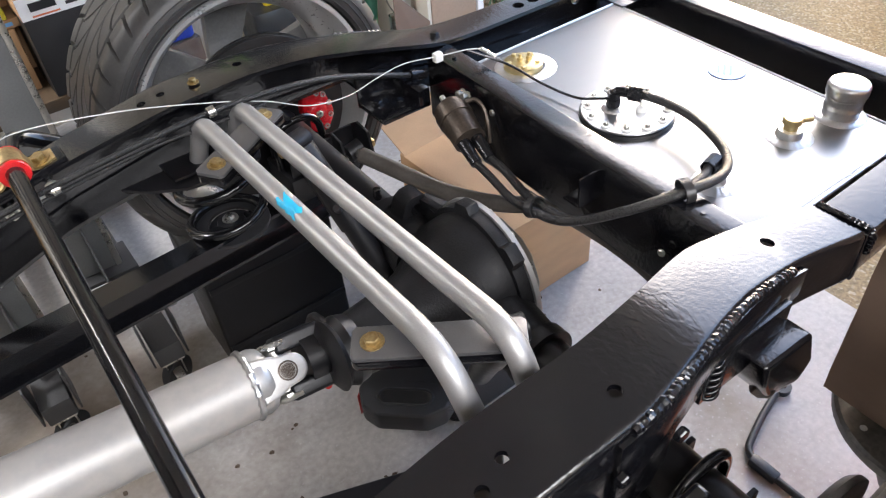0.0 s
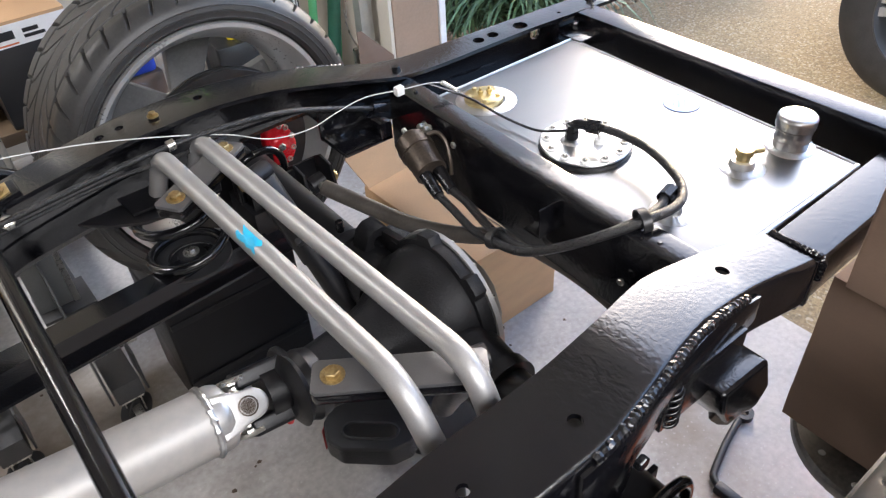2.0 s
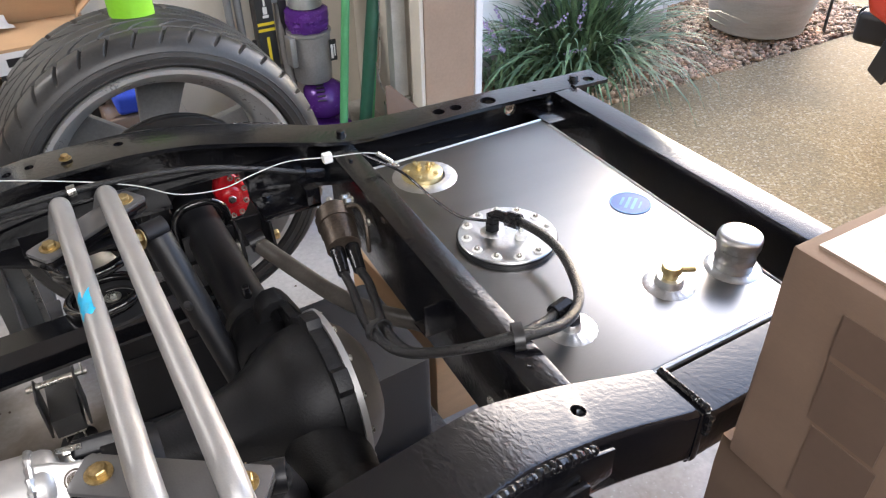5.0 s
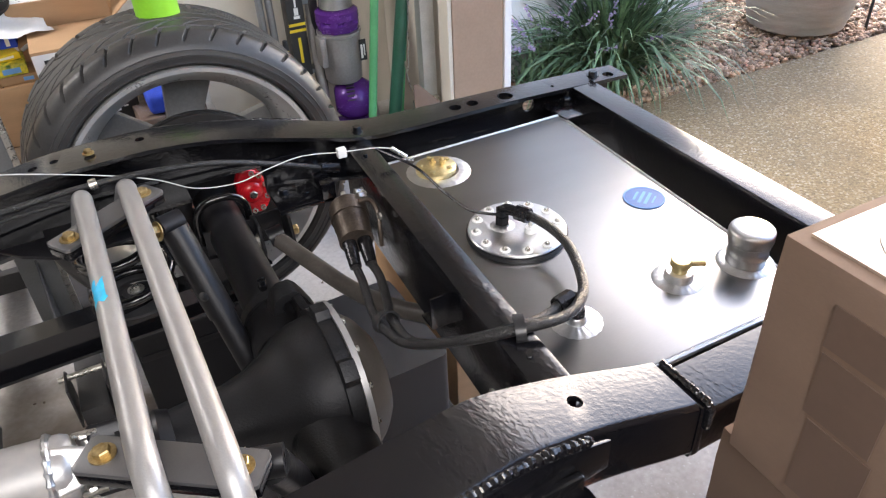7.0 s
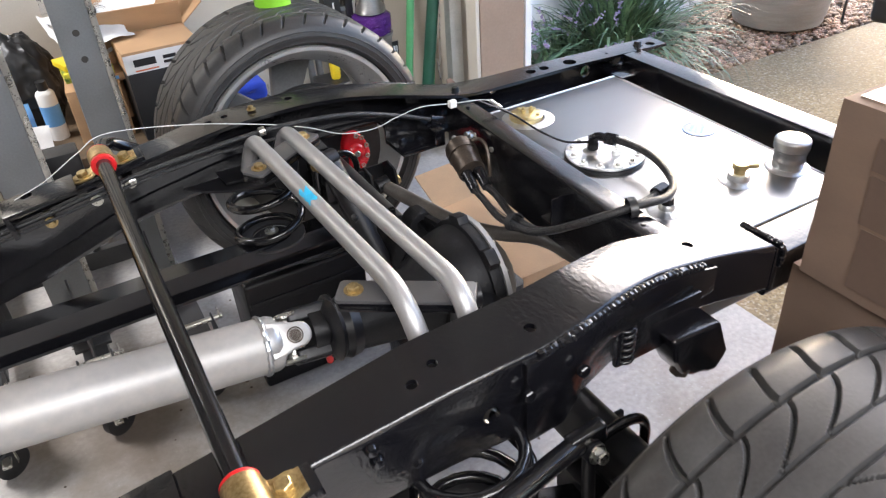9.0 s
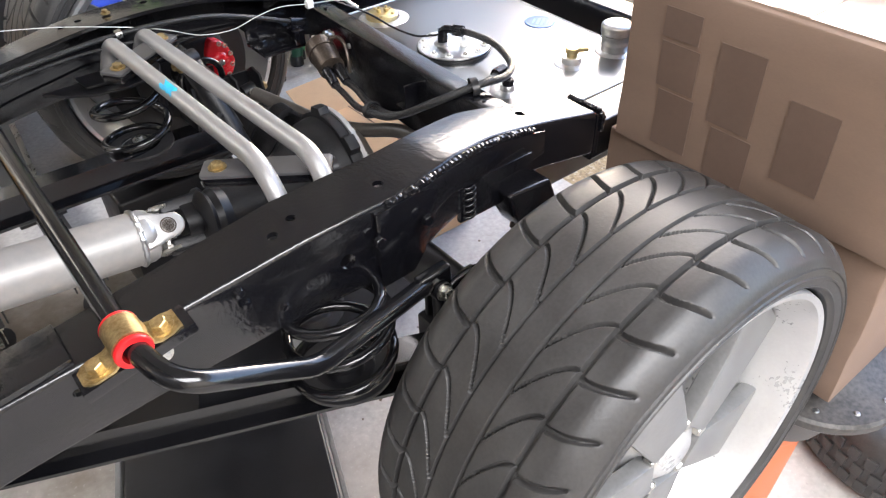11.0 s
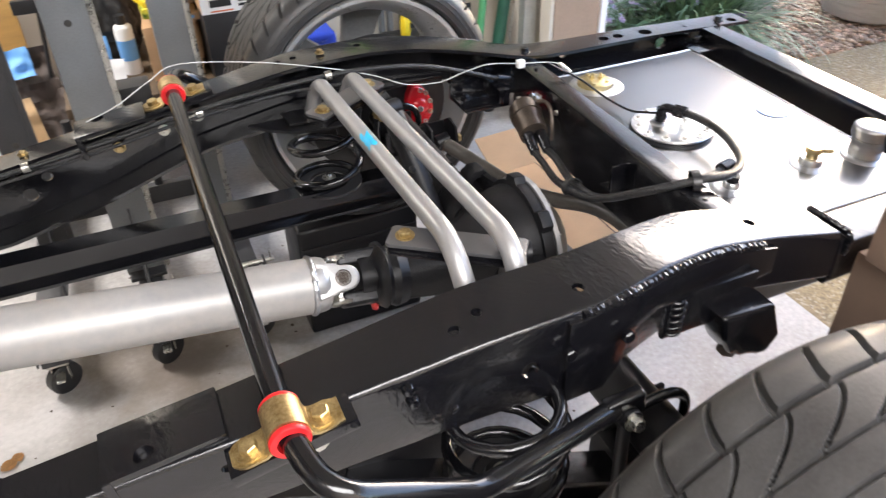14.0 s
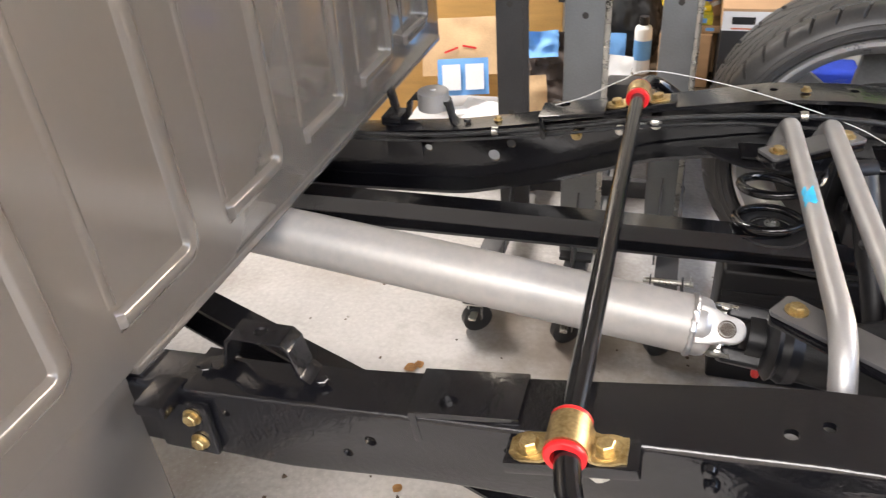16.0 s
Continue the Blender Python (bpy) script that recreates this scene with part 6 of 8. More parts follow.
def carton(name, x0, x1, y0, y1, z0, z1, material="card", label="", category="cardboard box", turn=0.0, open_top=False, sag=0.003):
    """A closed or open carton with flaps, rubbed edges and a tape line."""
    c = thing(name, label, category, at=((x0 + x1) / 2, (y0 + y1) / 2, z0))
    c.rotation_euler = (0, 0, radians(turn))
    w, d, h = x1 - x0, y1 - y0, z1 - z0
    if open_top:
        t = 0.004
        for q in ((-w / 2, w / 2, -d / 2, d / 2, 0, t), (-w / 2, -w / 2 + t, -d / 2, d / 2, t, h), (w / 2 - t, w / 2, -d / 2, d / 2, t, h), (-w / 2 + t, w / 2 - t, -d / 2, -d / 2 + t, t, h), (-w / 2 + t, w / 2 - t, d / 2 - t, d / 2, t, h)):
            part("carton_wall", box(*q), material, c)
        for sx, sy, ang in ((1, 0, 50), (-1, 0, 38), (0, 1, 60), (0, -1, 25)):
            f = box(-t / 2, t / 2, -(d if sx else w) / 2 + 0.004, (d if sx else w) / 2 - 0.004, 0, 0.11)
            m = Matrix.Translation((sx * (w / 2 - t / 2), sy * (d / 2 - t / 2), h)) @ Matrix.Rotation(0 if sx else radians(90), 4, "Z") @ Matrix.Rotation(radians(ang) * (sx or sy), 4, "Y")
            part("flap", moved(f, m), material, c)
    else:
        bm = box(-w / 2, w / 2, -d / 2, d / 2, 0, h, 0.004)
        bmesh.ops.subdivide_edges(bm, edges=[e for e in bm.edges if e.calc_length() > 0.08], cuts=5, use_grid_fill=True)
        rnd = random.Random(7)
        for v in bm.verts:
            v.co += Vector((rnd.uniform(-1, 1), rnd.uniform(-1, 1), 0)) * sag * 0.4
        part("carton_body", bm, material, c)
        part("top_seam", box(-0.0015, 0.0015, -d / 2 + 0.006, d / 2 - 0.006, h - 0.001, h + 0.0012), "seam", c, smooth=False)
    return c


# stack of two brown cartons on spare wheels beside the frame
upper = carton("carton", 0.480, 0.985, -0.965, -0.494, 0.918, 1.187, "card_dark", "corrugated carton in a shade-darkened brown, with strips of packing tape", turn=0.0)
for y, z, w, h in ((-0.598, 0.192, 0.062, 0.044), (-0.602, 0.115, 0.066, 0.070), (-0.608, 0.018, 0.064, 0.092), (-0.700, 0.092, 0.070, 0.120), (-0.710, 0.004, 0.066, 0.082), (-0.815, 0.05, 0.07, 0.12)):
    part("tape_strip", box(-0.2541, -0.2530, y + 0.741 - w / 2, y + 0.741 + w / 2, z, z + h), "tape", upper, smooth=False)
part("top_sheet", box(-0.238, 0.25, -0.24, 0.222, 0.2694, 0.2720), "card_gloss", upper, smooth=False)
part("tape_strip", box(-0.238, 0.25, -0.024, 0.024, 0.2722, 0.2728), "tape", upper, smooth=False)
part("shipping_label", moved(lathe([(0, 0.0008), (0.055, 0.0008), (0.055, 0)], 32), pose(-0.165, 0.145, 0.2722)), "paper", upper, "white round shipping label")
lower = carton("carton", 0.498, 1.0, -0.952, -0.470, 0.632, 0.915, "card_dark", "corrugated carton in a shade-darkened brown under another one", turn=0.6)
for y, h in ((-0.07, 0.09), (0.08, 0.12)):
    part("tape_strip", box(-0.2526, -0.2516, y - 0.03, y + 0.03, 0.10, 0.10 + h), "tape", lower, smooth=False)

def rounded(x0, x1, y0, y1, r, n=6):
    """A rectangle with round corners."""
    out = []
    for cx, cy, a0 in ((x1 - r, y1 - r, 0), (x0 + r, y1 - r, 90), (x0 + r, y0 + r, 180), (x1 - r, y0 + r, 270)):
        out += [(cx + r * math.cos(radians(a0 + 90 * k / n)), cy + r * math.sin(radians(a0 + 90 * k / n))) for k in range(n + 1)]
    return out


drum = thing("pressed_shell", "dusty black pressed-steel tray with a riveted flange under the cartons", "tray", at=(0.0, 0.0, 0.0))
bm = bmesh.new()
loops = []
for inset, z in ((0.12, 0.398), (0.10, 0.41), (0.045, 0.565), (0.004, 0.580), (0.0, 0.586), (0.0, 0.600), (0.004, 0.605), (0.052, 0.606), (0.062, 0.612), (0.095, 0.626), (0.11, 0.629)):
    loops.append([bm.verts.new((x, y, z)) for x, y in rounded(0.458 + inset, 1.02 - inset, -1.028 + inset, -0.462 - inset, 0.14 - 0.6 * inset, 10)])
for a, b in zip(loops, loops[1:]):
    for i in range(len(a)):
        bm.faces.new((a[i], a[(i + 1) % len(a)], b[(i + 1) % len(b)], b[i]))
bm.faces.new(loops[0][::-1])
bm.faces.new(loops[-1])
part("shell", bm, "dusty", drum)
for i, (x, y) in enumerate(rounded(0.482, 0.996, -1.004, -0.486, 0.12, 3)):
    part("rivet", moved(lathe([(0, 0.003), (0.004, 0.0022), (0.0055, 0)], 10), pose(x, y, 0.6055)), "ali", drum, "bright rivet")
tub = thing("plastic_bucket", "worn orange plastic bucket standing on the floor", "bucket", at=(0.690, -0.745, 0.0))
part("bucket_wall", lathe([(0.0, 0.0), (0.125, 0.0), (0.130, 0.01), (0.145, 0.33), (0.155, 0.335), (0.158, 0.345), (0.158, 0.385), (0.154, 0.392), (0.146, 0.388), (0.128, 0.012), (0.0, 0.010)], 48), "orange", tub)
part("handle", tube(bent([(-0.158, 0, 0.36), (-0.165, 0.0, 0.28), (-0.12, 0.13, 0.19), (0.12, 0.13, 0.19), (0.165, 0.0, 0.28), (0.158, 0, 0.36)], 0.07, 6), 0.0035, 8), "bolt", tub, "thin wire handle")

spare = thing("spare_tyre", "old black road tyre lying flat on the floor under the cartons", "tyre", at=(1.20, -0.99, 0.0))
part("tyre_wall", lathe([(0.19, 0.03), (0.20, 0.008), (0.25, 0.0), (0.285, 0.012), (0.300, 0.03), (0.305, 0.06), (0.305, 0.15), (0.300, 0.18), (0.285, 0.198), (0.25, 0.21), (0.20, 0.202), (0.19, 0.18), (0.215, 0.10)], 72, True), "rubber", spare)
for row, z0 in enumerate((0.045, 0.085, 0.125)):
    for k in range(48):
        a = 2 * math.pi * (k + 0.5 * (row % 2)) / 48
        part("tread_block", moved(box(-0.013, 0.013, -0.002, 0.005, z0, z0 + 0.030, 0.002), Matrix.Translation((0.305 * math.cos(a), 0.305 * math.sin(a), 0)) @ Matrix.Rotation(a - math.pi / 2, 4, "Z")), "rubber", spare, smooth=False)

glove = thing("work_glove", "crumpled black work glove lying on the carton", "glove", at=(0.69, -0.735, 1.190))
part("palm", moved(joined(box(-0.05, 0.04, -0.04, 0.04, 0.0, 0.03, 0.012, 3), *[box(0.03, 0.10, -0.042 + 0.021 * k, -0.026 + 0.021 * k, 0.004, 0.024, 0.007, 3) for k in range(4)]), pose(0, 0, 0, 0, 0, 35)), "black_plastic", glove)

# wrench on the floor behind the near rail
wr = thing("wrench", "dull steel cranked ring wrench on the floor", "wrench")
part("shank", tube(bent([(0.938, -0.248, 0.010), (0.85, -0.268, 0.010), (0.737, -0.306, 0.012), (0.728, -0.36, 0.012), (0.729, -0.52, 0.012)], 0.04, 5), 0.009, 12), "disc", wr)
part("ring_end", moved(ring(0.011, 0.024, 0.016, 24), pose(0.955, -0.247, 0.004)), "disc", wr)
part("socket_end", moved(box(-0.013, 0.013, -0.035, 0.035, 0, 0.026, 0.006), pose(0.729, -0.36, 0.0, 0, 0, 0)), "satin", wr)

# black moulded drain pan on the floor under the differential, with a slotted grip at one corner
pan = thing("drain_pan", "black moulded plastic drain pan with a slotted grip under the differential", "drain pan", at=(0.0, 0.0, 0.0))
PAN_Z = 0.19


PAN_POSE = Matrix.Translation((0.400, 0.352, 0.0)) @ Matrix.Rotation(radians(2), 4, "Z")
shell_bm = moved(extrude(rounded(-0.155, 0.147, -0.165, 0.22, 0.045), PAN_Z, 0.010, 3), PAN_POSE)
pan_body = part("pan_body", shell_bm, "moulded", pan)
cut(pan_body, moved(extrude(rounded(-0.115, 0.107, -0.128, 0.18, 0.02), 0.30), PAN_POSE @ Matrix.Translation((0, 0, PAN_Z - 0.055))))
rnd = random.Random(21)
yy = -0.115
while yy < 0.10:
    hgt = rnd.uniform(0.006, 0.014)
    part("raised_bar", moved(box(0.124, 0.138, yy, yy + hgt, PAN_Z, PAN_Z + 0.0012), PAN_POSE), "moulded", pan, smooth=False)
    yy += hgt + rnd.uniform(0.004, 0.009)
for x, y, a in ((-0.03, -0.09, 20), (0.0, -0.055, 40), (0.035, -0.02, 60), (0.045, 0.035, 75)):
    for q in (-0.004, 0.004):
        part("moulded_mark", moved(box(-0.010, 0.010, q - 0.0015, q + 0.0015, PAN_Z - 0.055, PAN_Z - 0.050), PAN_POSE @ pose(x, y, 0, 0, 0, a)), "rim_in", pan, smooth=False)
for k in range(5):
    part("raised_bar", moved(box(0.035 + 0.006 * (k % 2), 0.044, -0.115 + 0.009 * k, -0.110 + 0.009 * k, PAN_Z - 0.055, PAN_Z - 0.0535), PAN_POSE), "moulded", pan, smooth=False)
GRIP = Matrix.Translation((0.150, 0.222, PAN_Z - 0.062)) @ Matrix.Rotation(radians(-43), 4, "Z")
grip_o = [(-0.115, 0.012), (-0.098, -0.036), (-0.060, -0.060), (0.055, -0.060), (0.098, -0.034), (0.120, 0.030), (0.120, 0.110), (-0.080, 0.110), (-0.105, 0.060)]
grip = part("grip", moved(extrude(grip_o, 0.062, 0.011, 3), GRIP), "moulded", pan, "moulded grip with a long slot")
cut(grip, moved(extrude([(0.024 * math.cos(2 * math.pi * k / 28) + (0.038 if math.cos(2 * math.pi * k / 28) > 0 else -0.038), 0.020 * math.sin(2 * math.pi * k / 28) - 0.008) for k in range(28)], 0.2), GRIP @ Matrix.Translation((0, 0, -0.05))))
lip_path = [GRIP @ Vector((0.026 * math.cos(2 * math.pi * k / 40) + (0.038 if math.cos(2 * math.pi * k / 40) > 0 else -0.038), 0.022 * math.sin(2 * math.pi * k / 40) - 0.008, 0.062)) for k in range(41)]
part("slot_lip", tube(lip_path, 0.0035, 8), "moulded", pan, "raised lip round the slot")
for k in range(9):
    part("raised_bar", moved(box(-0.02 + k * 0.011, -0.014 + k * 0.011, 0.036, 0.044, 0.0618, 0.0632), GRIP), "moulded", pan, smooth=False)
part("red_sticker", moved(box(-0.0015, 0.0, -0.005, 0.065, -0.02, 0.05), GRIP @ Matrix.Translation((-0.113, 0.0, 0.0)) @ Matrix.Rotation(radians(-9), 4, "Z")), "red_paint", pan, "red sticker on the side of the grip", smooth=False)

# jack stands that carry the near and far rails
for x, y in ((-2.1, -0.40), (-2.1, 0.36)):
    js = thing("jack_stand", "dark steel jack stand under the frame rail", "jack stand", "jack stands", at=(x, y, 0))
    for sx, sy in ((-1, -1), (1, -1), (1, 1), (-1, 1)):
        part("stand_leg", rod((sx * 0.10, sy * 0.09, 0.0), (sx * 0.025, sy * 0.025, 0.36), 0.013, 8), "post_dark", js)
    part("stand_collar", box(-0.035, 0.035, -0.035, 0.035, 0.34, 0.42, 0.006), "post_dark", js)
    part("ratchet_post", box(-0.018, 0.018, -0.014, 0.014, 0.30, 0.715, 0.003), "post_dark", js)
    part("stand_saddle", box(-0.05, 0.05, -0.03, 0.03, 0.713, 0.732, 0.004), "post_dark", js)

crate_w = thing("plastic_crate", "black plastic crate that carries the far wheel", "crate", at=(0.10, 0.81, 0.0))
part("crate_body", box(-0.20, 0.16, -0.11, 0.12, 0.0, 0.380, 0.012, 3), "satin", crate_w)
for z in (0.09, 0.30):
    part("crate_rib", box(-0.195, 0.155, -0.116, -0.108, z, z + 0.02, 0.003), "satin", crate_w)

# mechanic's creeper board under the frame
cr = thing("creeper_board", "black padded creeper board with pale edging on the floor", "creeper", at=(-0.21, -0.11, 0.0))
cr.rotation_euler = (0, 0, radians(-20))
part("pad", box(-0.24, 0.22, -0.36, 0.30, 0.075, 0.10, 0.008, 3), "satin", cr)
for x in (0.232, -0.252):
    part("edging", box(x - 0.006, x + 0.006, -0.36, 0.30, 0.070, 0.103, 0.003), "rim_in", cr, "pale aluminium edging")
for x in (-0.2, 0.2):
    for y in (-0.3, 0.26):
        part("castor", joined(moved(lathe([(0, -0.012), (0.025, -0.012), (0.025, 0.012), (0, 0.012)], 20), pose(x, y, 0.0252, 90, 0, 0)), box(x - 0.012, x + 0.012, y - 0.016, y + 0.016, 0.045, 0.076, 0.003)), "black_plastic", cr)

# carton on the floor under the tank
fc = carton("carton", 0.607, 0.93, 0.40, 0.895, 0.0, 0.30, "card", "tan corrugated carton on the floor under the tank", turn=1.0)
part("flap", moved(box(-0.14, 0.14, -0.002, 0.002, 0, 0.15), pose(-0.02, 0.235, 0.299, -62, 0, 4)), "card", fc)


# lime tape on the far tyre
lt = thing("tape_roll", "roll of lime green masking tape lying on a tyre", "tape", at=(0.168, 0.838, 1.058))
part("tape_ring", lathe([(0.034, 0), (0.0435, 0), (0.0445, 0.001), (0.0445, 0.055), (0.0435, 0.056), (0.034, 0.056)], 48, True), "lime", lt)
part("core", lathe([(0.0325, 0.001), (0.0345, 0.001), (0.0345, 0.0555), (0.0325, 0.0555)], 40, True), "paper", lt, "white card core")

# ---------------------------------------------------------------- steel posts on castors
def castor(parent, x, y, zt):
    part("castor_wheel", moved(lathe([(0, -0.016), (0.042, -0.016), (0.048, -0.012), (0.048, 0.012), (0.042, 0.016), (0, 0.016)], 28), pose(x, y, 0.0482, 90, 0, 35)), "black_plastic", parent, "black castor wheel")
    part("castor_fork", joined(box(x - 0.022, x - 0.019, y - 0.02, y + 0.025, 0.05, 0.112, 0.001), box(x + 0.019, x + 0.022, y - 0.02, y + 0.025, 0.05, 0.112, 0.001), box(x - 0.03, x + 0.03, y - 0.03, y + 0.035, 0.11, zt, 0.003)), "bolt", parent, "zinc castor fork")
    part("brake_pedal", box(x - 0.012, x + 0.012, y - 0.06, y - 0.02, 0.075, 0.085, 0.004), "bolt", parent)


for px, py, w, d, base_x, mt in ((-0.745, 1.12, 0.086, 0.07, -0.80, "post_dark"), (-0.518, 1.02, 0.112, 0.06, -0.515, "post"), (-0.277, 1.15, 0.095, 0.05, -0.235, "post")):
    rk = thing("rolling_post", "grey square steel post on a castored floor beam", "steel post", "rolling posts", at=(0, 0, 0))
    part("upright", box(px - w / 2, px + w / 2, py - d / 2, py + d / 2, 0.18, 2.15, 0.005), mt, rk)
    part("floor_beam", box(base_x - 0.035, base_x + 0.035, 0.74, 1.75, 0.12, 0.18, 0.004), "post_dark", rk)
    if base_x != px:
        part("base_plate", box(min(base_x, px) - 0.05, max(base_x, px) + 0.05, py - 0.07, py + 0.07, 0.18, 0.192, 0.003), "post_dark", rk)
    for q in (-1, 1):
        part("pin_plate", moved(extrude([(-0.05, 0), (0.05, 0), (0.05, 0.10), (0.03, 0.13), (-0.05, 0.13)], 0.005, 0.001), Matrix(((0, 0, 1, base_x + q * 0.045 - 0.0025), (1, 0, 0, 0.80), (0, 1, 0, 0.12), (0, 0, 0, 1)))), "post_dark", rk)
    part("pin", rod((base_x - 0.065, 0.82, 0.235), (base_x + 0.075, 0.82, 0.235), 0.008, 12), "bolt", rk, "zinc hitch pin")
    part("hairpin", tube([(base_x + 0.066, 0.82 + 0.014 * math.cos(0.5 * i), 0.235 + 0.014 * math.sin(0.5 * i) + 0.001 * i) for i in range(22)], 0.002, 6), "bolt", rk)
    for y in (0.775, 1.70):
        castor(rk, base_x, y, 0.12)
    part("gusset", moved(extrude([(0, 0), (0.16, 0), (0, 0.22)], 0.006, 0.001), Matrix(((0, 0, 1, px - 0.003), (-1, 0, 0, py - d / 2), (0, 1, 0, 0.19), (0, 0, 0, 1)))), "post_dark", rk)
    for z in (0.55, 0.62, 0.95, 1.02):
        # dark disc on the post, coloured as the shade in a pin hole
        part("pin_hole", moved(lathe([(0, 0.0008), (0.007, 0.0006), (0.009, 0)], 14), aim((px, py - d / 2, z), (0, -1, 0))), "seam", rk)
    part("channel_lip", box(px + w / 2 - 0.004, px + w / 2 + 0.012, py - d / 2 - 0.006, py - d / 2 + 0.004, 0.19, 2.1, 0.002), "bolt" if mt == "post" and w > 0.09 else mt, rk)
tie = thing("tie_bar", "dark steel tie bar between the rolling posts", "steel bar")
part("bar", box(-0.79, -0.236, 1.176, 1.206, 0.30, 0.36, 0.003), "post_dark", tie)
for x, z0, z1 in ((-0.42, 0.30, 0.66), (-0.62, 0.30, 0.62)):
    part("jack_rod", rod((x, 1.19, 0.33), (x, 1.19, z1), 0.013, 12), "black_plastic", tie)
part("jack_block", box(-0.47, -0.37, 1.15, 1.23, 0.62, 0.70, 0.008), "black_plastic", tie)

# ---------------------------------------------------------------- along the far wall
def pole(x, y, r, material, label, lean=(0.0, 0.0), tall=2.2):
    p = thing("garden_pole", label, "pole", "leaning poles", at=(x, y, 0))
    part("shaft", rod((0, 0, 0.01), (lean[0], lean[1], tall), r, 20), material, p)
    part("tip", moved(lathe([(0, 0), (r * 1.15, 0.002), (r * 1.2, 0.03), (r, 0.05)], 20), pose(0, 0, 0)), "black_plastic", p)


pole(0.945, 1.78, 0.0165, "green", "light green painted pole leaning on the wall", (0.31, 0.18), 2.0)
pole(1.085, 1.88, 0.027, "green_dark", "dark green pole leaning on the wall", (0.19, 0.09), 0.95)
pole(1.135, 1.925, 0.017, "green", "thin green pole leaning on the wall", (0.15, 0.07), 0.95)
for x, r in ((0.695, 0.016), (0.735, 0.016)):
    tp = thing("steel_tube", "bare grey steel tube leaning on the wall", "tube", "steel tubes", at=(x, 2.2, 0))
    part("tube", rod((0, 0, 0), (0.03, 0.17, 2.1), r, 16), "rim_in", tp)

lad = thing("ladder", "folded black and yellow step ladder against the wall", "ladder", at=(0.872, 2.24, 0))
for x in (-0.055, 0.045):
    part("stile", box(x - 0.018, x + 0.018, -0.04, 0.03, 0.02, 1.9, 0.005), "black_plastic", lad)
part("side_label", box(-0.0725, 0.0, -0.0425, -0.0412, 0.30, 1.5), "black_plastic", lad, smooth=False)
for z in (0.495, 0.52, 0.90):
    part("yellow_band", box(-0.0722, -0.001, -0.0445, -0.0428, z, z + 0.012), "yellow", lad, smooth=False)
label_bars(lad, on_wall(-0.05, -0.0429, 0.36, "-y"), [(0.004, 0.19, 0.026, 0.012), (0.008, 0.205, 0.018, 0.03), (0.013, 0.238, 0.008, 0.05)])
label_bars(lad, on_wall(-0.05, -0.0429, 0.36, "-y"), [(0.008, 0.0, 0.012, 0.11)], "yellow")
for z in (0.3, 0.6, 0.9, 1.2):
    part("tread", box(-0.037, 0.027, -0.035, 0.025, z, z + 0.02, 0.003), "post", lad)
part("foot", box(-0.075, 0.065, -0.045, 0.035, 0.0, 0.02, 0.003), "black_plastic", lad)

vac = thing("vacuum_cleaner", "upright vacuum cleaner with purple ball and clear bin", "vacuum cleaner", at=(0.995, 2.13, 0))
part("brush_head", box(-0.13, 0.12, -0.10, 0.06, 0.0, 0.085, 0.02, 3), "purple", vac, "low purple brush head")
part("ball", moved(lathe([(0, -0.088), (0.05, -0.086), (0.066, -0.076), (0.086, -0.045), (0.094, 0), (0.086, 0.045), (0.066, 0.076), (0.05, 0.086), (0, 0.088)], 40), pose(0.03, 0, 0.178, 90, 0, 75)), "purple", vac, "ribbed purple ball")
for k in range(12):
    a = radians(-66 + 12 * k)
    part("ball_rib", moved(box(-0.003, 0.003, -0.018, 0.018, 0.087, 0.097, 0.002), Matrix.Translation((0.005, -0.02, 0.178)) @ Matrix.Rotation(radians(75), 4, "Z") @ Matrix.Rotation(a, 4, "Y")), "black_plastic", vac)
part("lower_body", moved(lathe([(0.0, 0.272), (0.074, 0.272), (0.080, 0.28), (0.084, 0.36), (0.088, 0.475), (0.094, 0.48), (0.094, 0.492), (0.0, 0.492)], 36), pose(0, 0.015, 0.0)), "grey_plastic", vac, "smoky silver bin housing")
part("bin_catch", box(-0.108, -0.080, -0.05, 0.02, 0.36, 0.485, 0.008), "grey_plastic", vac)
part("band", moved(lathe([(0.0, 0.493), (0.078, 0.493), (0.088, 0.505), (0.090, 0.525), (0.080, 0.535), (0.092, 0.545), (0.090, 0.575), (0.075, 0.585), (0, 0.585)], 36), pose(0, 0.015, 0.0)), "purple", vac, "purple cyclone collar")
for k in range(9):
    a = 2 * math.pi * k / 9
    part("cyclone_cone", moved(lathe([(0.018, 0.0), (0.024, 0.04), (0.024, 0.05), (0, 0.05)], 14), pose(0.068 * math.cos(a), 0.015 + 0.068 * math.sin(a), 0.494)), "purple", vac)
part("bin", moved(lathe([(0.072, 0.586), (0.068, 0.62), (0.050, 0.70), (0.030, 0.76), (0, 0.77)], 36), pose(0, 0.015, 0)), "clear", vac, "clear plastic dome")
part("cyclone", moved(lathe([(0.060, 0.588), (0.040, 0.63), (0.02, 0.70), (0.015, 0.74), (0, 0.745)], 24), pose(0, 0.015, 0)), "grey_plastic", vac)
part("handle", tube(bent([(-0.09, 0.03, 0.18), (-0.10, 0.09, 0.5), (-0.02, 0.12, 1.0), (0.0, 0.10, 1.2)], 0.1, 6), 0.018, 14), "grey_plastic", vac)
part("hose", tube(smooth_path([(0.09, 0.02, 0.14), (0.13, 0.02, 0.22), (0.135, 0.03, 0.12), (0.11, -0.05, 0.03), (0.0, -0.12, 0.02), (-0.1, -0.1, 0.03)], 8), 0.012, 10), "grey_plastic", vac)
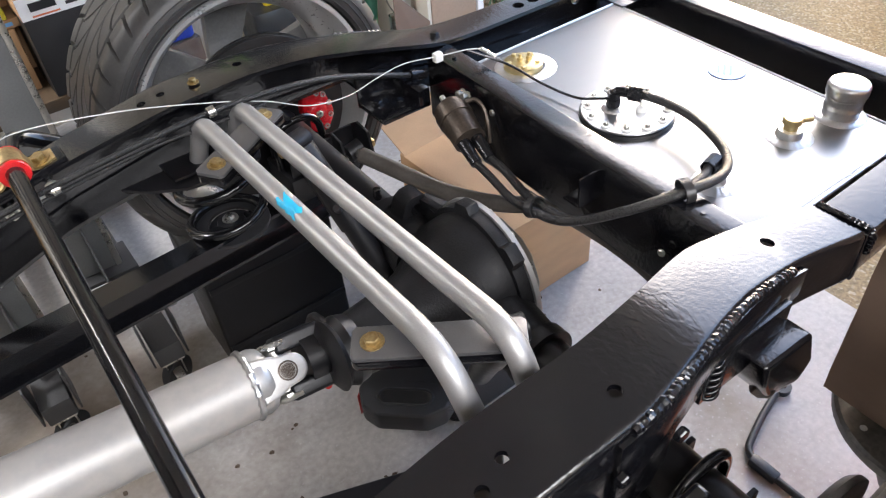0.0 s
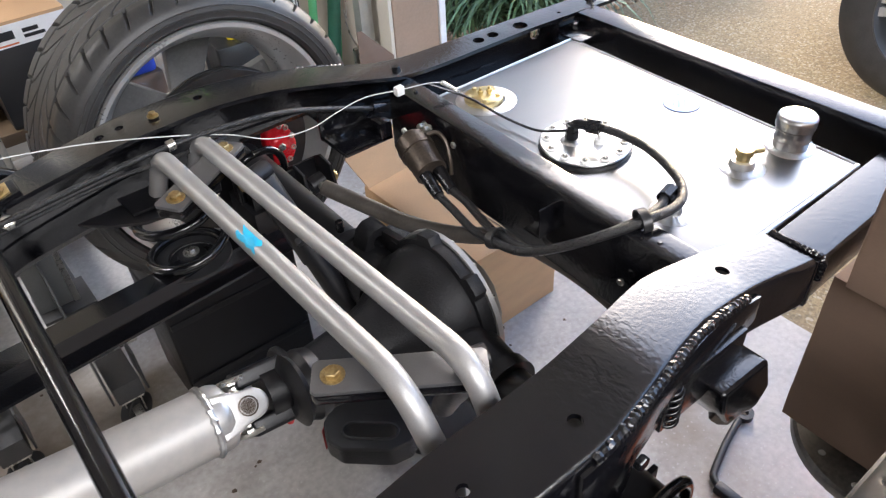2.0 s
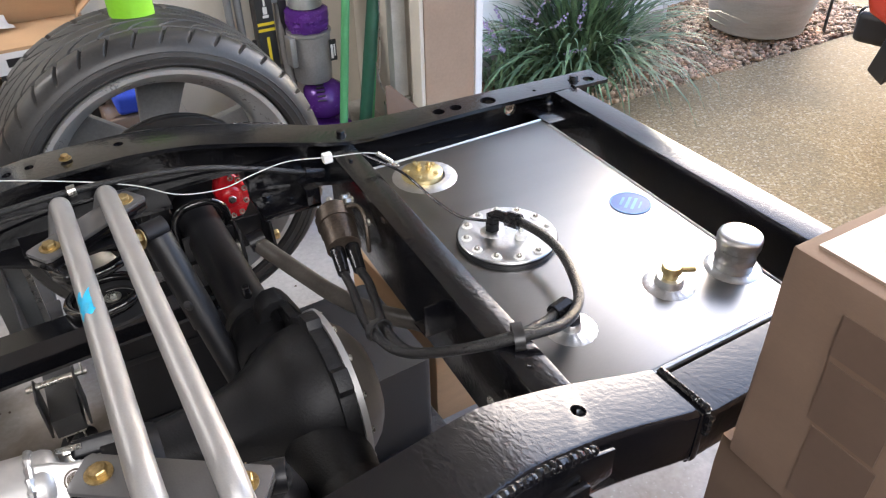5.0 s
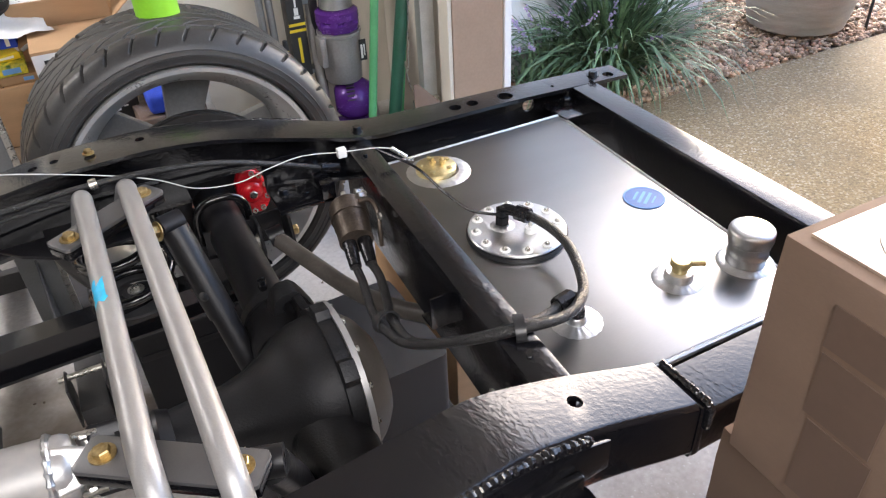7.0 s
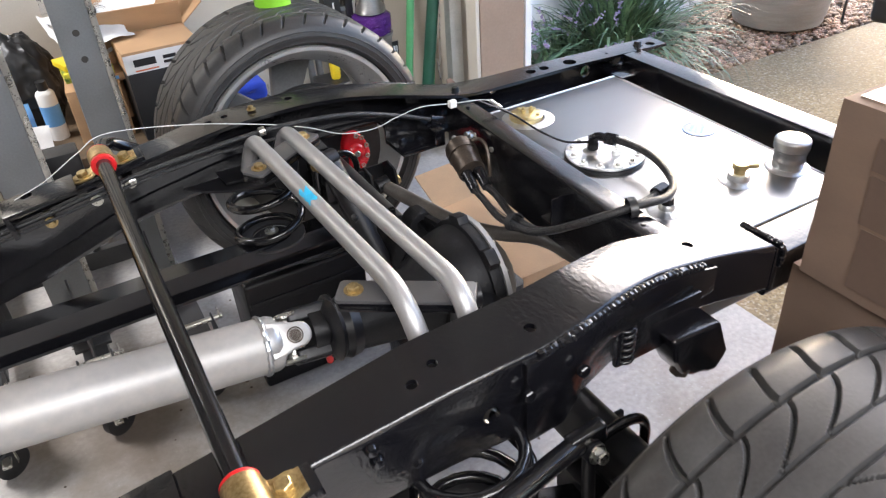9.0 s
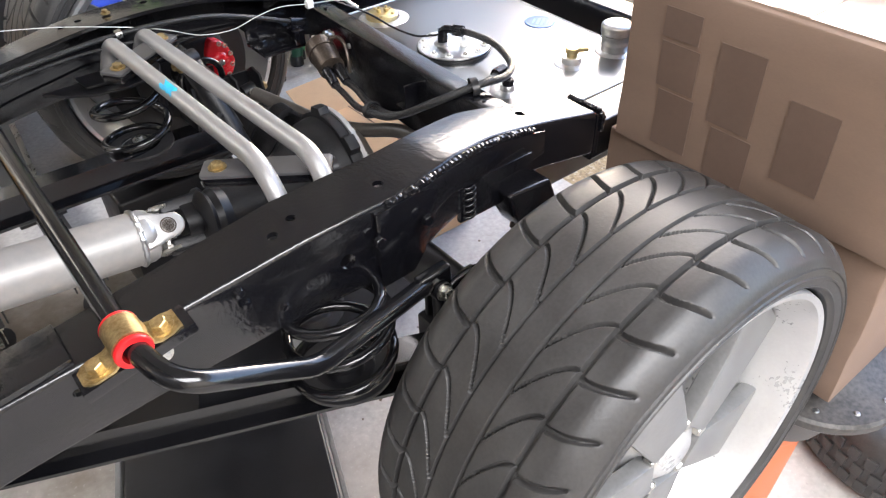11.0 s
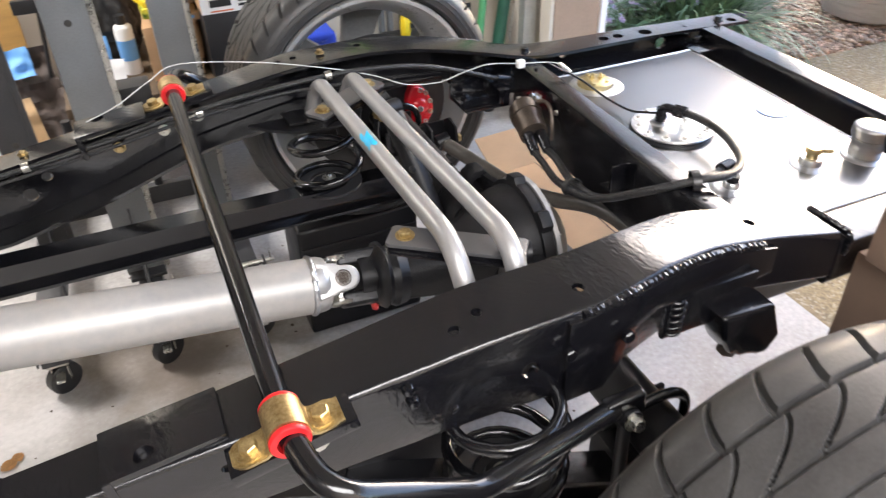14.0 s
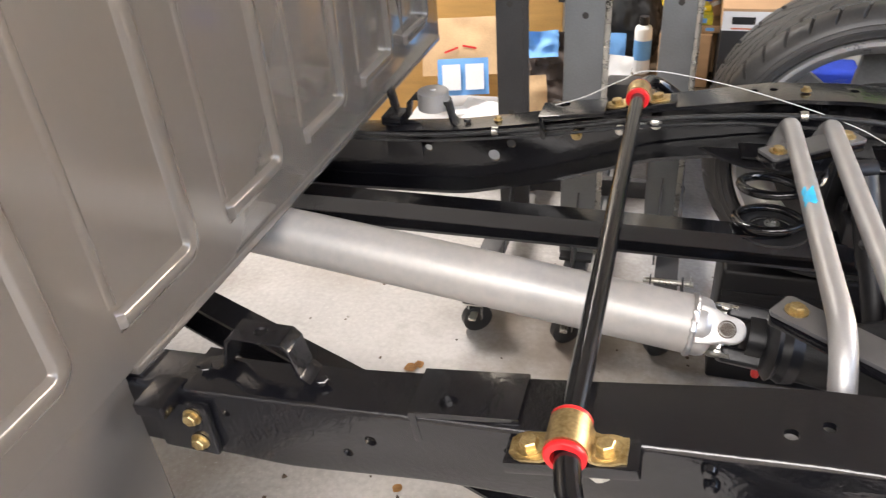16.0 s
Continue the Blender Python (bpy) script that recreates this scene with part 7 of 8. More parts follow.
label_bars(vac, on_wall(0.052, -0.072, 0.37, "-y"), [(0.0, 0.0, 0.030, 0.09)], "black_plastic", 0.004)
label_bars(vac, on_wall(0.056, -0.0762, 0.38, "-y"), [(0.0, 0.0, 0.010, 0.06), (0.014, 0.01, 0.006, 0.05)])

flapc = thing("cardboard_sheet", "torn piece of brown cardboard leaning by the door track", "cardboard", at=(1.205, 1.70, 0.0))
part("sheet", moved(extrude([(-0.08, 0.0), (0.085, 0.0), (0.085, 0.22), (-0.06, 0.37), (-0.08, 0.37)], 0.005, 0.001), Matrix(((1, 0, 0, 0), (0, 0, -1, 0), (0, 1, 0, 0), (0, 0, 0, 1)))), "card_dark", flapc)
# thin edge of grey board beside the jamb
structure("trim_2", box(1.296, 1.314, 1.715, 1.80, 0, 2.2, 0.004), "wall", "cream weather strip post beside the jamb")

# storage behind the far wheel: boxes, magazines, bags
bb = thing("carton", "matt black carton with a white label band and pale writing", "cardboard box", at=(-0.008, 1.785, 0.0))
part("carton_body", box(-0.13, 0.13, -0.10, 0.14, 0.452, 0.70, 0.004), "black_plastic", bb)
part("label_band", box(-0.131, 0.131, -0.1022, -0.1008, 0.70, 0.765), "paper", bb, smooth=False)
part("lid", box(-0.132, 0.132, -0.1006, 0.142, 0.70, 0.775, 0.003), "card", bb, "tan cardboard lid")
label_bars(bb, on_wall(-0.10, -0.1033, 0.71, "-y"), [(0.0, 0.012, 0.075, 0.025), (0.10, 0.022, 0.045, 0.012), (0.10, 0.006, 0.06, 0.010)], "black_plastic")
label_bars(bb, on_wall(-0.10, -0.1033, 0.705, "-y"), [(0.0, 0.0, 0.08, 0.005)], "orange")
label_bars(bb, on_wall(0.0, -0.1006, 0.52, "-y"), [(0.0, 0.0, 0.006, 0.07), (0.014, 0.0, 0.004, 0.06), (0.04, 0.05, 0.03, 0.006), (0.05, 0.02, 0.02, 0.006), (0.08, 0.06, 0.02, 0.005), (0.08, 0.03, 0.015, 0.005)])
carton("carton", -0.165, 0.15, 1.945, 2.26, 0.45, 0.765, "card", "open tan carton stuffed with paper", turn=-6, open_top=True)
shelf = thing("storage_shelf", "low wooden shelf holding cartons and magazines", "shelf", at=(0, 0, 0))
part("board", box(-0.66, 0.22, 1.68, 2.30, 0.41, 0.45, 0.004), "shelf_wood", shelf)
for x in (-0.63, 0.18):
    part("shelf_leg", box(x - 0.02, x + 0.02, 1.72, 1.76, 0.0, 0.41, 0.003), "shelf_wood", shelf)
    part("shelf_leg", box(x - 0.02, x + 0.02, 2.24, 2.28, 0.0, 0.41, 0.003), "shelf_wood", shelf)


def crumpled(w, h, seed, amp=0.03, n=14):
    """A creased sheet."""
    rnd = random.Random(seed)
    bm = bmesh.new()
    g = [[None] * (n + 1) for _ in range(n + 1)]
    off = Vector((rnd.uniform(0, 50), rnd.uniform(0, 50), 0))
    for i in range(n + 1):
        for j in range(n + 1):
            x, y = w * (i / n - 0.5), h * (j / n - 0.5)
            z = amp * noise.noise(Vector((x * 9, y * 9, 0)) + off) + amp * 0.5 * noise.noise(Vector((x * 26, y * 26, 3)) + off)
            g[i][j] = bm.verts.new((x + 0.2 * z, y - 0.2 * z, z))
    for i in range(n):
        for j in range(n):
            bm.faces.new((g[i][j], g[i + 1][j], g[i + 1][j + 1], g[i][j + 1]))
    bmesh.ops.recalc_face_normals(bm, faces=bm.faces)
    bmesh.ops.solidify(bm, geom=bm.faces[:], thickness=0.0008)
    return bm


pp = thing("wrapping_paper", "crumpled sheet of white packing paper sticking out of a carton", "paper", at=(-0.02, 2.05, 0.78))
part("sheet", moved(crumpled(0.20, 0.42, 3, 0.05), pose(0.0, 0.0, 0.09, 62, 20, -35)), "paper", pp)
part("sheet", moved(crumpled(0.22, 0.24, 5, 0.05), pose(-0.08, 0.02, 0.0, 30, -15, 10)), "paper", pp)
rndm = random.Random(11)
for k, (x, y, z, w, d, h, mt, lb) in enumerate((
        (-0.195, 1.86, 0.652, 0.12, 0.12, 0.028, "card", "small tan printed carton"), (-0.250, 1.86, 0.681, 0.165, 0.13, 0.036, "leaf_pack", "green and yellow printed packet"),
        (-0.262, 1.88, 0.718, 0.15, 0.12, 0.022, "yellow", "yellow printed packet"), (-0.215, 1.93, 0.741, 0.085, 0.09, 0.075, "blue", "dark blue packet, white label,"))):
    pk = thing("packet", lb + " in a pile on the shelf", "packet", "pile of packets", at=(x, y, z))
    pk.rotation_euler = (0, 0, radians(rndm.uniform(-18, 18)))
    part("wrap", box(-w / 2, w / 2, -d / 2, d / 2, 0, h, 0.004), mt, pk)
    part("packet_label", box(0.01, w / 2 - 0.02, -d / 2 - 0.0012, -d / 2 - 0.0004, 0.008, h * 0.7), "paper" if k > 1 else "blue_light", pk, smooth=False)
carton("carton", -0.335, -0.152, 1.79, 2.04, 0.451, 0.651, "card", "plain brown carton that carries a pile of packets", turn=-4)
bag = thing("plastic_bag", "clear plastic bag with dark cloth inside on the pile", "bag", at=(-0.225, 1.94, 0.79))
part("bag", moved(crumpled(0.20, 0.17, 9, 0.05), pose(0, 0, 0.112, 18, -6, 0)), "clear", bag)
part("cloth", moved(lathe([(0, 0.0), (0.05, 0.002), (0.074, 0.014), (0.078, 0.026), (0.06, 0.040), (0, 0.044)], 24), pose(0, 0.0, 0.055, 14, -8, 0)), "black_plastic", bag)
part("sheet", moved(crumpled(0.26, 0.20, 12, 0.03), pose(0.02, -0.03, 0.035, 18, 6, 20)), "paper", bag)
clo = thing("folded_cloth", "folded blue shop towels in clear wrap", "cloth", at=(0.20, 1.62, 0.45))
part("towel", box(-0.06, 0.10, -0.07, 0.07, 0.10, 0.165, 0.02, 4), "blue", clo)
part("wrap", moved(crumpled(0.24, 0.18, 14, 0.04), pose(0.02, -0.09, 0.06, 70, 0, 0)), "clear", clo)
crate = carton("carton", 0.10, 0.31, 1.55, 1.72, 0.0, 0.545, "card_dark", "brown carton on the floor behind the far wheel", turn=3)
spray = thing("spray_bottle", "yellow and black bottle standing on a carton", "bottle", at=(0.695, 1.90, 0.0))
part("bottle", lathe([(0, 0.42), (0.018, 0.42), (0.021, 0.43), (0.021, 0.49), (0.010, 0.52), (0.010, 0.54), (0, 0.54)], 20), "yellow", spray)
part("cap", lathe([(0, 0.58), (0.009, 0.577), (0.012, 0.54), (0, 0.54)], 16), "black_plastic", spray)
carton("carton", 0.61, 0.77, 1.83, 1.98, 0.0, 0.42, "black_plastic", "dark carton on the floor behind the far wheel", turn=-4)

# orange board, papers and odds and ends behind the posts
board = thing("plywood_sheet", "orange stained plywood sheet leaning on the wall", "plywood", at=(0, 0, 0))
part("sheet", moved(box(-0.80, 0.25, -0.009, 0.009, 0, 1.0, 0.002), pose(-1.02, 2.19, 0.0, -5, 0, 0)), "ply", board)
for k, (x, y, z, w, h, rx, rz, mt, lb) in enumerate((
        (-1.14, 1.93, 0.47, 0.34, 0.24, 58, 12, "card_light", "loose sheet of tan card with red marks"), (-1.115, 1.83, 0.375, 0.21, 0.15, 62, 14, "blue_light", "blue card sheet with two pale panels"),
        (-1.03, 1.76, 0.245, 0.20, 0.14, 30, -20, "paper", "crumpled white paper"), (-0.81, 1.84, 0.285, 0.09, 0.20, 64, 18, "card_light", "ribbed tan insert"),
        (-0.513, 1.86, 0.47, 0.09, 0.18, 72, 5, "blue_light", "pale blue printed leaflet"), (-0.485, 1.80, 0.43, 0.10, 0.13, 66, -14, "paper", "white printed leaflet"))):
    sh_ = thing("loose_sheet", lb + " among the stored things", "paper", "loose sheets", at=(x, y, z))
    part("sheet", moved(crumpled(w, h, 20 + k, 0.012), pose(0, 0, 0.06, rx, 0, rz)), mt, sh_)
    if mt == "blue_light" and k == 1:
        for u in (-0.048, 0.048):
            part("pale_panel", moved(box(u - 0.038, u + 0.038, -0.055, 0.050, 0.010, 0.0115), pose(0, 0, 0.06, rx, 0, rz)), "paper", sh_, smooth=False)
    if k == 0:
        for u, a in ((-0.05, 20), (0.03, -12)):
            part("red_mark", moved(box(u - 0.03, u + 0.03, -0.004, 0.004, 0.010, 0.0112), pose(0, 0, 0.06, rx, 0, rz) @ Matrix.Rotation(radians(a), 4, "Z")), "poly", sh_, smooth=False)
for x, y, z, r, h, mt, lb in ((-0.408, 1.93, 0.45, 0.033, 0.22, "paper", "white and blue spray can"), (-0.60, 2.02, 0.45, 0.030, 0.17, "black_plastic", "black spray can")):
    can = thing("spray_can", lb + " on the shelf", "spray can", "spray cans", at=(x, y, z))
    part("can_body", lathe([(0, 0), (r, 0), (r, h * 0.78), (r * 0.9, h * 0.82), (r * 0.5, h * 0.86), (0, h * 0.86)], 24), mt, can)
    part("can_cap", lathe([(r * 0.55, h * 0.85), (r * 0.55, h), (0, h)], 18), "black_plastic", can)
    part("can_label", lathe([(r + 0.0006, h * 0.25), (r + 0.0006, h * 0.6)], 24), "paper" if mt != "paper" else "blue_light", can)
sackb = thing("bin_bag", "full black plastic bin bag slumped on the shelf", "bag", at=(-0.47, 2.14, 0.452))
bm = bmesh.new()
bmesh.ops.create_icosphere(bm, subdivisions=5, radius=1.0)
for v in bm.verts:
    q = v.co.copy()
    k = 1 + 0.22 * noise.noise(q * 1.7) + 0.16 * (1 - abs(noise.noise(q * 4.3))) - 0.10
    neck = max(0.0, q.z - 0.55)
    v.co = Vector((q.x * k * 0.15 * (1 - 0.9 * neck), q.y * k * 0.12 * (1 - 0.9 * neck), max(0.0, 0.15 + 0.19 * q.z * k)))
part("bag", bm, "black_plastic", sackb)
tote = thing("storage_tote", "pale grey plastic storage tote with a lid among the stored things", "tote", at=(-1.02, 1.89, 0.0))
part("tote_wall", box(-0.33, 0.29, -0.15, 0.17, 0.0, 0.225, 0.025, 3), "tote", tote)
part("tote_lid", box(-0.345, 0.305, -0.165, 0.185, 0.226, 0.255, 0.010), "tote", tote)
foam = thing("foam_insert", "white moulded packing insert with a slot lying on the tote", "packing insert", at=(-1.13, 1.79, 0.256))
foam_b = part("insert", moved(box(-0.05, 0.05, -0.03, 0.03, 0.0, 0.05, 0.010, 3), pose(0, 0, 0.005, 12, 0, 25)), "paper", foam)
cut(foam_b, moved(box(-0.028, 0.028, -0.05, -0.018, 0.014, 0.036), pose(0, 0, 0.005, 12, 0, 25)))
sack = thing("folded_bag", "crumpled dark brown bag stuffed between the stored things", "bag", at=(-0.79, 1.93, 0.258))
part("bag_fold", moved(crumpled(0.22, 0.30, 31, 0.09), pose(0.0, 0.05, 0.17, 62, 0, 8)), "sack", sack)
part("bag_fold", moved(crumpled(0.20, 0.22, 32, 0.07), pose(0.02, 0.0, 0.10, 48, 10, -12)), "sack", sack)
wrapb = thing("plastic_wrap", "pale blue crumpled plastic wrap on the dark bag", "wrap", at=(-0.805, 1.96, 0.52))
part("wrap", moved(crumpled(0.13, 0.11, 33, 0.05), pose(0, 0, 0.02, 55, 0, 15)), "blue_light", wrapb)
clampg = thing("bar_clamp", "black bar clamp hanging in front of the plywood", "clamp", at=(-0.70, 2.0, 0.60))
part("clamp_bar", rod((0, 0, -0.15), (0.06, 0.02, 0.35), 0.008, 8), "black_plastic", clampg)
part("clamp_jaw", box(-0.02, 0.10, -0.015, 0.015, 0.24, 0.28, 0.006), "black_plastic", clampg)
part("clamp_jaw", box(-0.05, 0.05, -0.015, 0.015, 0.10, 0.15, 0.006), "black_plastic", clampg)

# ---------------------------------------------------------------- floor litter
def leaf(x, y, s, turn, material="leaf_dry"):
    l = thing("dry_leaf", "curled dry brown leaf on the concrete", "leaf", "dry leaves", at=(x, y, 0.001))
    bm = bmesh.new()
    rows = []
    for i in range(7):
        t = i / 6
        w = 0.42 * math.sin(math.pi * t) ** 0.8 + 0.02
        rows.append([bm.verts.new(((t - 0.5) * s, q * w * s, s * (0.25 * q * q * w + 0.12 * (t - 0.5) ** 2 * 2 + 0.02))) for q in (-1, -0.5, 0, 0.5, 1)])
    for a, b in zip(rows, rows[1:]):
        for j in range(4):
            bm.faces.new((a[j], a[j + 1], b[j + 1], b[j]))
    bmesh.ops.solidify(bm, geom=bm.faces[:], thickness=0.0008)
    part("blade", moved(bm, Matrix.Rotation(radians(turn), 4, "Z")), material, l)


leaf(-0.95, 0.545, 0.045, 30)
leaf(-0.93, 0.565, 0.035, 120)
leaf(-0.84, 0.112, 0.03, 70)
rnd = random.Random(5)
verts, faces = [], []
for k in range(150):
    x, y = rnd.uniform(-1.6, 0.9), rnd.uniform(-0.9, 1.3)
    s = rnd.uniform(0.003, 0.008)
    o = len(verts)
    for i in range(6):
        a = math.pi * i / 3
        verts.append((x + s * math.cos(a) * rnd.uniform(0.5, 1.3), y + s * math.sin(a) * rnd.uniform(0.5, 1.3), 0.0005))
    verts.append((x, y, s * 0.5))
    faces += [(o + i, o + (i + 1) % 6, o + 6) for i in range(6)]
me = bpy.data.meshes.new("crumbs")
me.from_pydata(verts, [], faces)
me.materials.append(M["soil"])
tagged(new("floor_crumbs", me), "scattered dark grit and crumbs on the concrete floor", "grit", kind="stuff")

# ---------------------------------------------------------------- outside: gravel bed, plant, pot, car
rnd = random.Random(3)
base = bmesh.new()
bmesh.ops.create_icosphere(base, subdivisions=1, radius=1.0)
bv = np.array([v.co[:] for v in base.verts])
bf = np.array([[v.index for v in f.verts] for f in base.faces])
base.free()
vs, fs = [], []
for k in range(8200):
    x = rnd.uniform(1.60, 4.6)
    y = rnd.uniform(BED_Y + 0.005, SIDE_Y - 0.01 if x < HOUSE_X else SIDE_Y + 0.40)
    s = rnd.uniform(0.010, 0.021)
    rot = np.array(Euler((rnd.uniform(-0.4, 0.4), rnd.uniform(-0.4, 0.4), rnd.uniform(0, 6.28))).to_matrix())
    v = (bv * (s, s * rnd.uniform(0.65, 1.0), s * rnd.uniform(0.45, 0.7))) @ rot.T + (x, y, -0.015 + rnd.uniform(-0.008, 0.016))
    vs.append(v)
    fs.append(bf + k * len(bv))
me = bpy.data.meshes.new("pebbles")
me.from_pydata(np.concatenate(vs).tolist(), [], np.concatenate(fs).tolist())
me.materials.append(M["stone"])
me.polygons.foreach_set("use_smooth", [True] * len(me.polygons))
tagged(new("pebble_bed", me), "loose tan and brown river pebbles in the bed", "pebbles", kind="stuff")
structure("bed", box(1.585, 4.61, BED_Y + 0.003, SIDE_Y + 0.41, -0.2, -0.025), "soil", "brown soil bed under the pebbles")


def liriope(x, y, n, length, seed):
    """A clump of arching strap leaves with a few lilac spikes."""
    rnd = random.Random(seed)
    pl = thing("liriope_plant", "clump of arching green strap-leaved grass with lilac flower spikes", "plant", at=(x, y, -0.02))
    vs, fs = [], []
    for k in range(n):
        a = rnd.uniform(0, 2 * math.pi)
        L_ = length * rnd.uniform(0.6, 1.1)
        tilt = rnd.uniform(0.25, 1.6)
        w = rnd.uniform(0.0045, 0.0075)
        bx, by = rnd.gauss(0, 0.06), rnd.gauss(0, 0.06)
        dx, dy_ = math.cos(a), math.sin(a)
        px_, pz_ = 0.0, 0.0
        ang = math.pi / 2 - tilt * 0.45
        bend = tilt * rnd.uniform(1.4, 2.2)
        rows = []
        for i in range(8):
            t = i / 7
            ww = w * (1 - t ** 3) * (0.7 + 0.6 * min(1, t * 4)) + 0.0004
            c = np.array((bx + dx * px_, by + dy_ * px_, pz_))
            rows.append((c + np.array((-dy_, dx, 0.0)) * ww, c + np.array((dy_, -dx, 0.0)) * ww))
            px_ += math.cos(ang) * L_ / 7
            pz_ += math.sin(ang) * L_ / 7
            ang -= bend / 7 * (0.4 + 1.2 * t)
        o = len(vs)
        for l_, r_ in rows:
            vs += [l_.tolist(), r_.tolist()]
        fs += [(o + 2 * i, o + 2 * i + 1, o + 2 * i + 3, o + 2 * i + 2) for i in range(7)]
    me = bpy.data.meshes.new("leaves")
    me.from_pydata(vs, [], fs)
    me.materials.append(M["leafg"])
    me.polygons.foreach_set("use_smooth", [True] * len(me.polygons))
    lv = new("leaves", me)
    lv.parent = pl
    for k in range(9):
        a = rnd.uniform(2.0, 5.4)
        out = rnd.uniform(0.12, 0.42)
        top = Vector((out * math.cos(a), out * math.sin(a), 0.56 - 0.55 * out + 0.06 * rnd.random()))
        st_ = tube(smooth_path([(0.03 * math.cos(a), 0.03 * math.sin(a), 0.0), top * 0.55 + Vector((0, 0, 0.1)), top], 5), 0.0018, 5)
        part("flower_stalk", st_, "leafg", pl)
        bl_ = bmesh.new()
        for i in range(14):
            p = top * (0.72 + 0.28 * i / 13) + Vector((rnd.uniform(-1, 1), rnd.uniform(-1, 1), rnd.uniform(-1, 1))) * 0.008
            bmesh.ops.create_icosphere(bl_, subdivisions=1, radius=0.006, matrix=Matrix.Translation(p + Vector((0, 0, 0.045 * (1 - i / 13)))))
        part("flower_spike", bl_, "lilac", pl, "pale lilac flower spike")


liriope(2.34, 1.98, 640, 0.86, 2)
liriope(2.02, 2.08, 150, 0.42, 4)

pot = thing("plant_pot", "large pale ribbed stone plant pot in the gravel", "plant pot", at=(3.74, 2.06, -0.01))
prof = [(0, 0), (0.20, 0.0), (0.235, 0.03)]
for k in range(34):
    t = k / 33
    prof.append((0.24 + 0.065 * math.sin(math.pi * (0.12 + 0.62 * t)) + 0.0022 * math.sin(k * 2.1), 0.03 + 0.45 * t))
prof += [(0.315, 0.49), (0.315, 0.52), (0.285, 0.52), (0.275, 0.44), (0, 0.43)]
part("pot_wall", lathe(prof, 64), "pot", pot)
part("soil", moved(lathe([(0, 0.0), (0.27, 0.0), (0.0, -0.01)], 32), pose(0, 0, 0.45)), "soil", pot)
part("shrub_stem", tube(smooth_path([(0, 0, 0.44), (0.02, 0.01, 0.7), (0.0, 0.03, 1.0)], 5), 0.012, 8), "soil", pot)
stake = thing("garden_light", "thin dark garden light on a stake beside the pot", "garden light", at=(4.02, 1.80, -0.01))
part("stake", rod((0, 0, 0), (0, 0, 0.34), 0.009, 10), "post_dark", stake)
part("lamp_head", moved(lathe([(0, 0.10), (0.03, 0.09), (0.05, 0.05), (0.045, 0.0), (0.02, -0.01), (0, -0.01)], 20), pose(0, 0, 0.33)), "post_dark", stake)


def car_wheel(parent, x, side):
    """A wheel of the parked car; local axes of the car."""
    w = part("wheel", moved(lathe([(0.255, -0.11), (0.30, -0.118), (0.355, -0.11), (0.382, -0.085), (0.388, 0.0), (0.382, 0.085), (0.355, 0.11), (0.30, 0.118), (0.255, 0.11), (0.25, 0.0)], 64, True), Matrix.Translation((x, 0.82 + side * 0.83, 0.386)) @ Matrix.Rotation(radians(-90), 4, "X")), "rubber", parent, "black road tyre")
    part("rim", moved(lathe([(0.256, 0.10), (0.262, 0.106), (0.25, 0.11), (0.235, 0.085), (0.225, 0.03), (0.225, -0.08), (0.24, -0.1), (0.0, -0.1), (0, -0.09), (0.21, -0.09), (0.21, 0.02)], 48), Matrix.Translation((x, 0.82 + side * 0.83, 0.386)) @ Matrix.Rotation(radians(-90 * side), 4, "X")), "car_wheel", w, "dark grey rim")
    for i in range(6):
        a = math.pi / 3 * i
        sp = extrude([(0.05, -0.022), (0.24, -0.045), (0.245, -0.008), (0.12, -0.004), (0.12, 0.004), (0.245, 0.008), (0.24, 0.045), (0.05, 0.022)], 0.02, 0.004)
        part("spoke", moved(sp, Matrix.Translation((x, 0.82 + side * 0.83, 0.386)) @ Matrix.Rotation(a, 4, "Y") @ Matrix(((1, 0, 0, 0), (0, 0, side, side * 0.075), (0, 1, 0, 0), (0, 0, 0, 1)))), "rim", w, "machined silver spoke")
    part("hub_cap", moved(lathe([(0, 0.105), (0.05, 0.103), (0.07, 0.09), (0.07, 0.05)], 28), Matrix.Translation((x, 0.82 + side * 0.83, 0.386)) @ Matrix.Rotation(radians(-90 * side), 4, "X")), "car_wheel", w)
    for i in range(6):
        a = math.pi / 3 * i + 0.5
        part("wheel_nut", moved(lathe([(0, 0.016), (0.010, 0.013), (0.012, 0)], 6), aim((x + 0.062 * math.cos(a), 0.82 + side * 0.90, 0.386 + 0.062 * math.sin(a)), (0, side, 0))), "bolt", w)


car = thing("parked_car", "red off-road car with black wheel arches on the driveway", "car", at=(2.88, 0.22, -0.012))
car.rotation_euler = (0, 0, radians(-76))
# the car's own axes: X to its rear end, Y to the side that faces the house
shell_o = [(-0.50, 0.60), (-0.60, 0.64), (-0.64, 0.74), (-0.60, 0.95), (0.35, 1.10), (0.85, 1.62), (1.10, 1.74), (3.05, 1.72), (3.42, 1.10), (3.50, 0.75), (3.46, 0.42), (3.02, 0.36), (2.98, 0.62), (2.80, 0.80), (2.50, 0.80), (2.32, 0.62), (2.28, 0.36), (0.50, 0.36), (0.46, 0.62), (0.28, 0.82), (-0.24, 0.82), (-0.44, 0.66), (-0.47, 0.54)]
sh_bm = moved(extrude(shell_o, 1.78, 0.03, 3), Matrix(((1, 0, 0, 0), (0, 0, 1, -0.07), (0, 1, 0, 0), (0, 0, 0, 1))))
carbody = part("body", sh_bm, "car_red", car, "glossy red car body")
for v in carbody.data.vertices:
    if v.co.z > 1.15:
        v.co.y = 0.82 + (v.co.y - 0.82) * 0.84
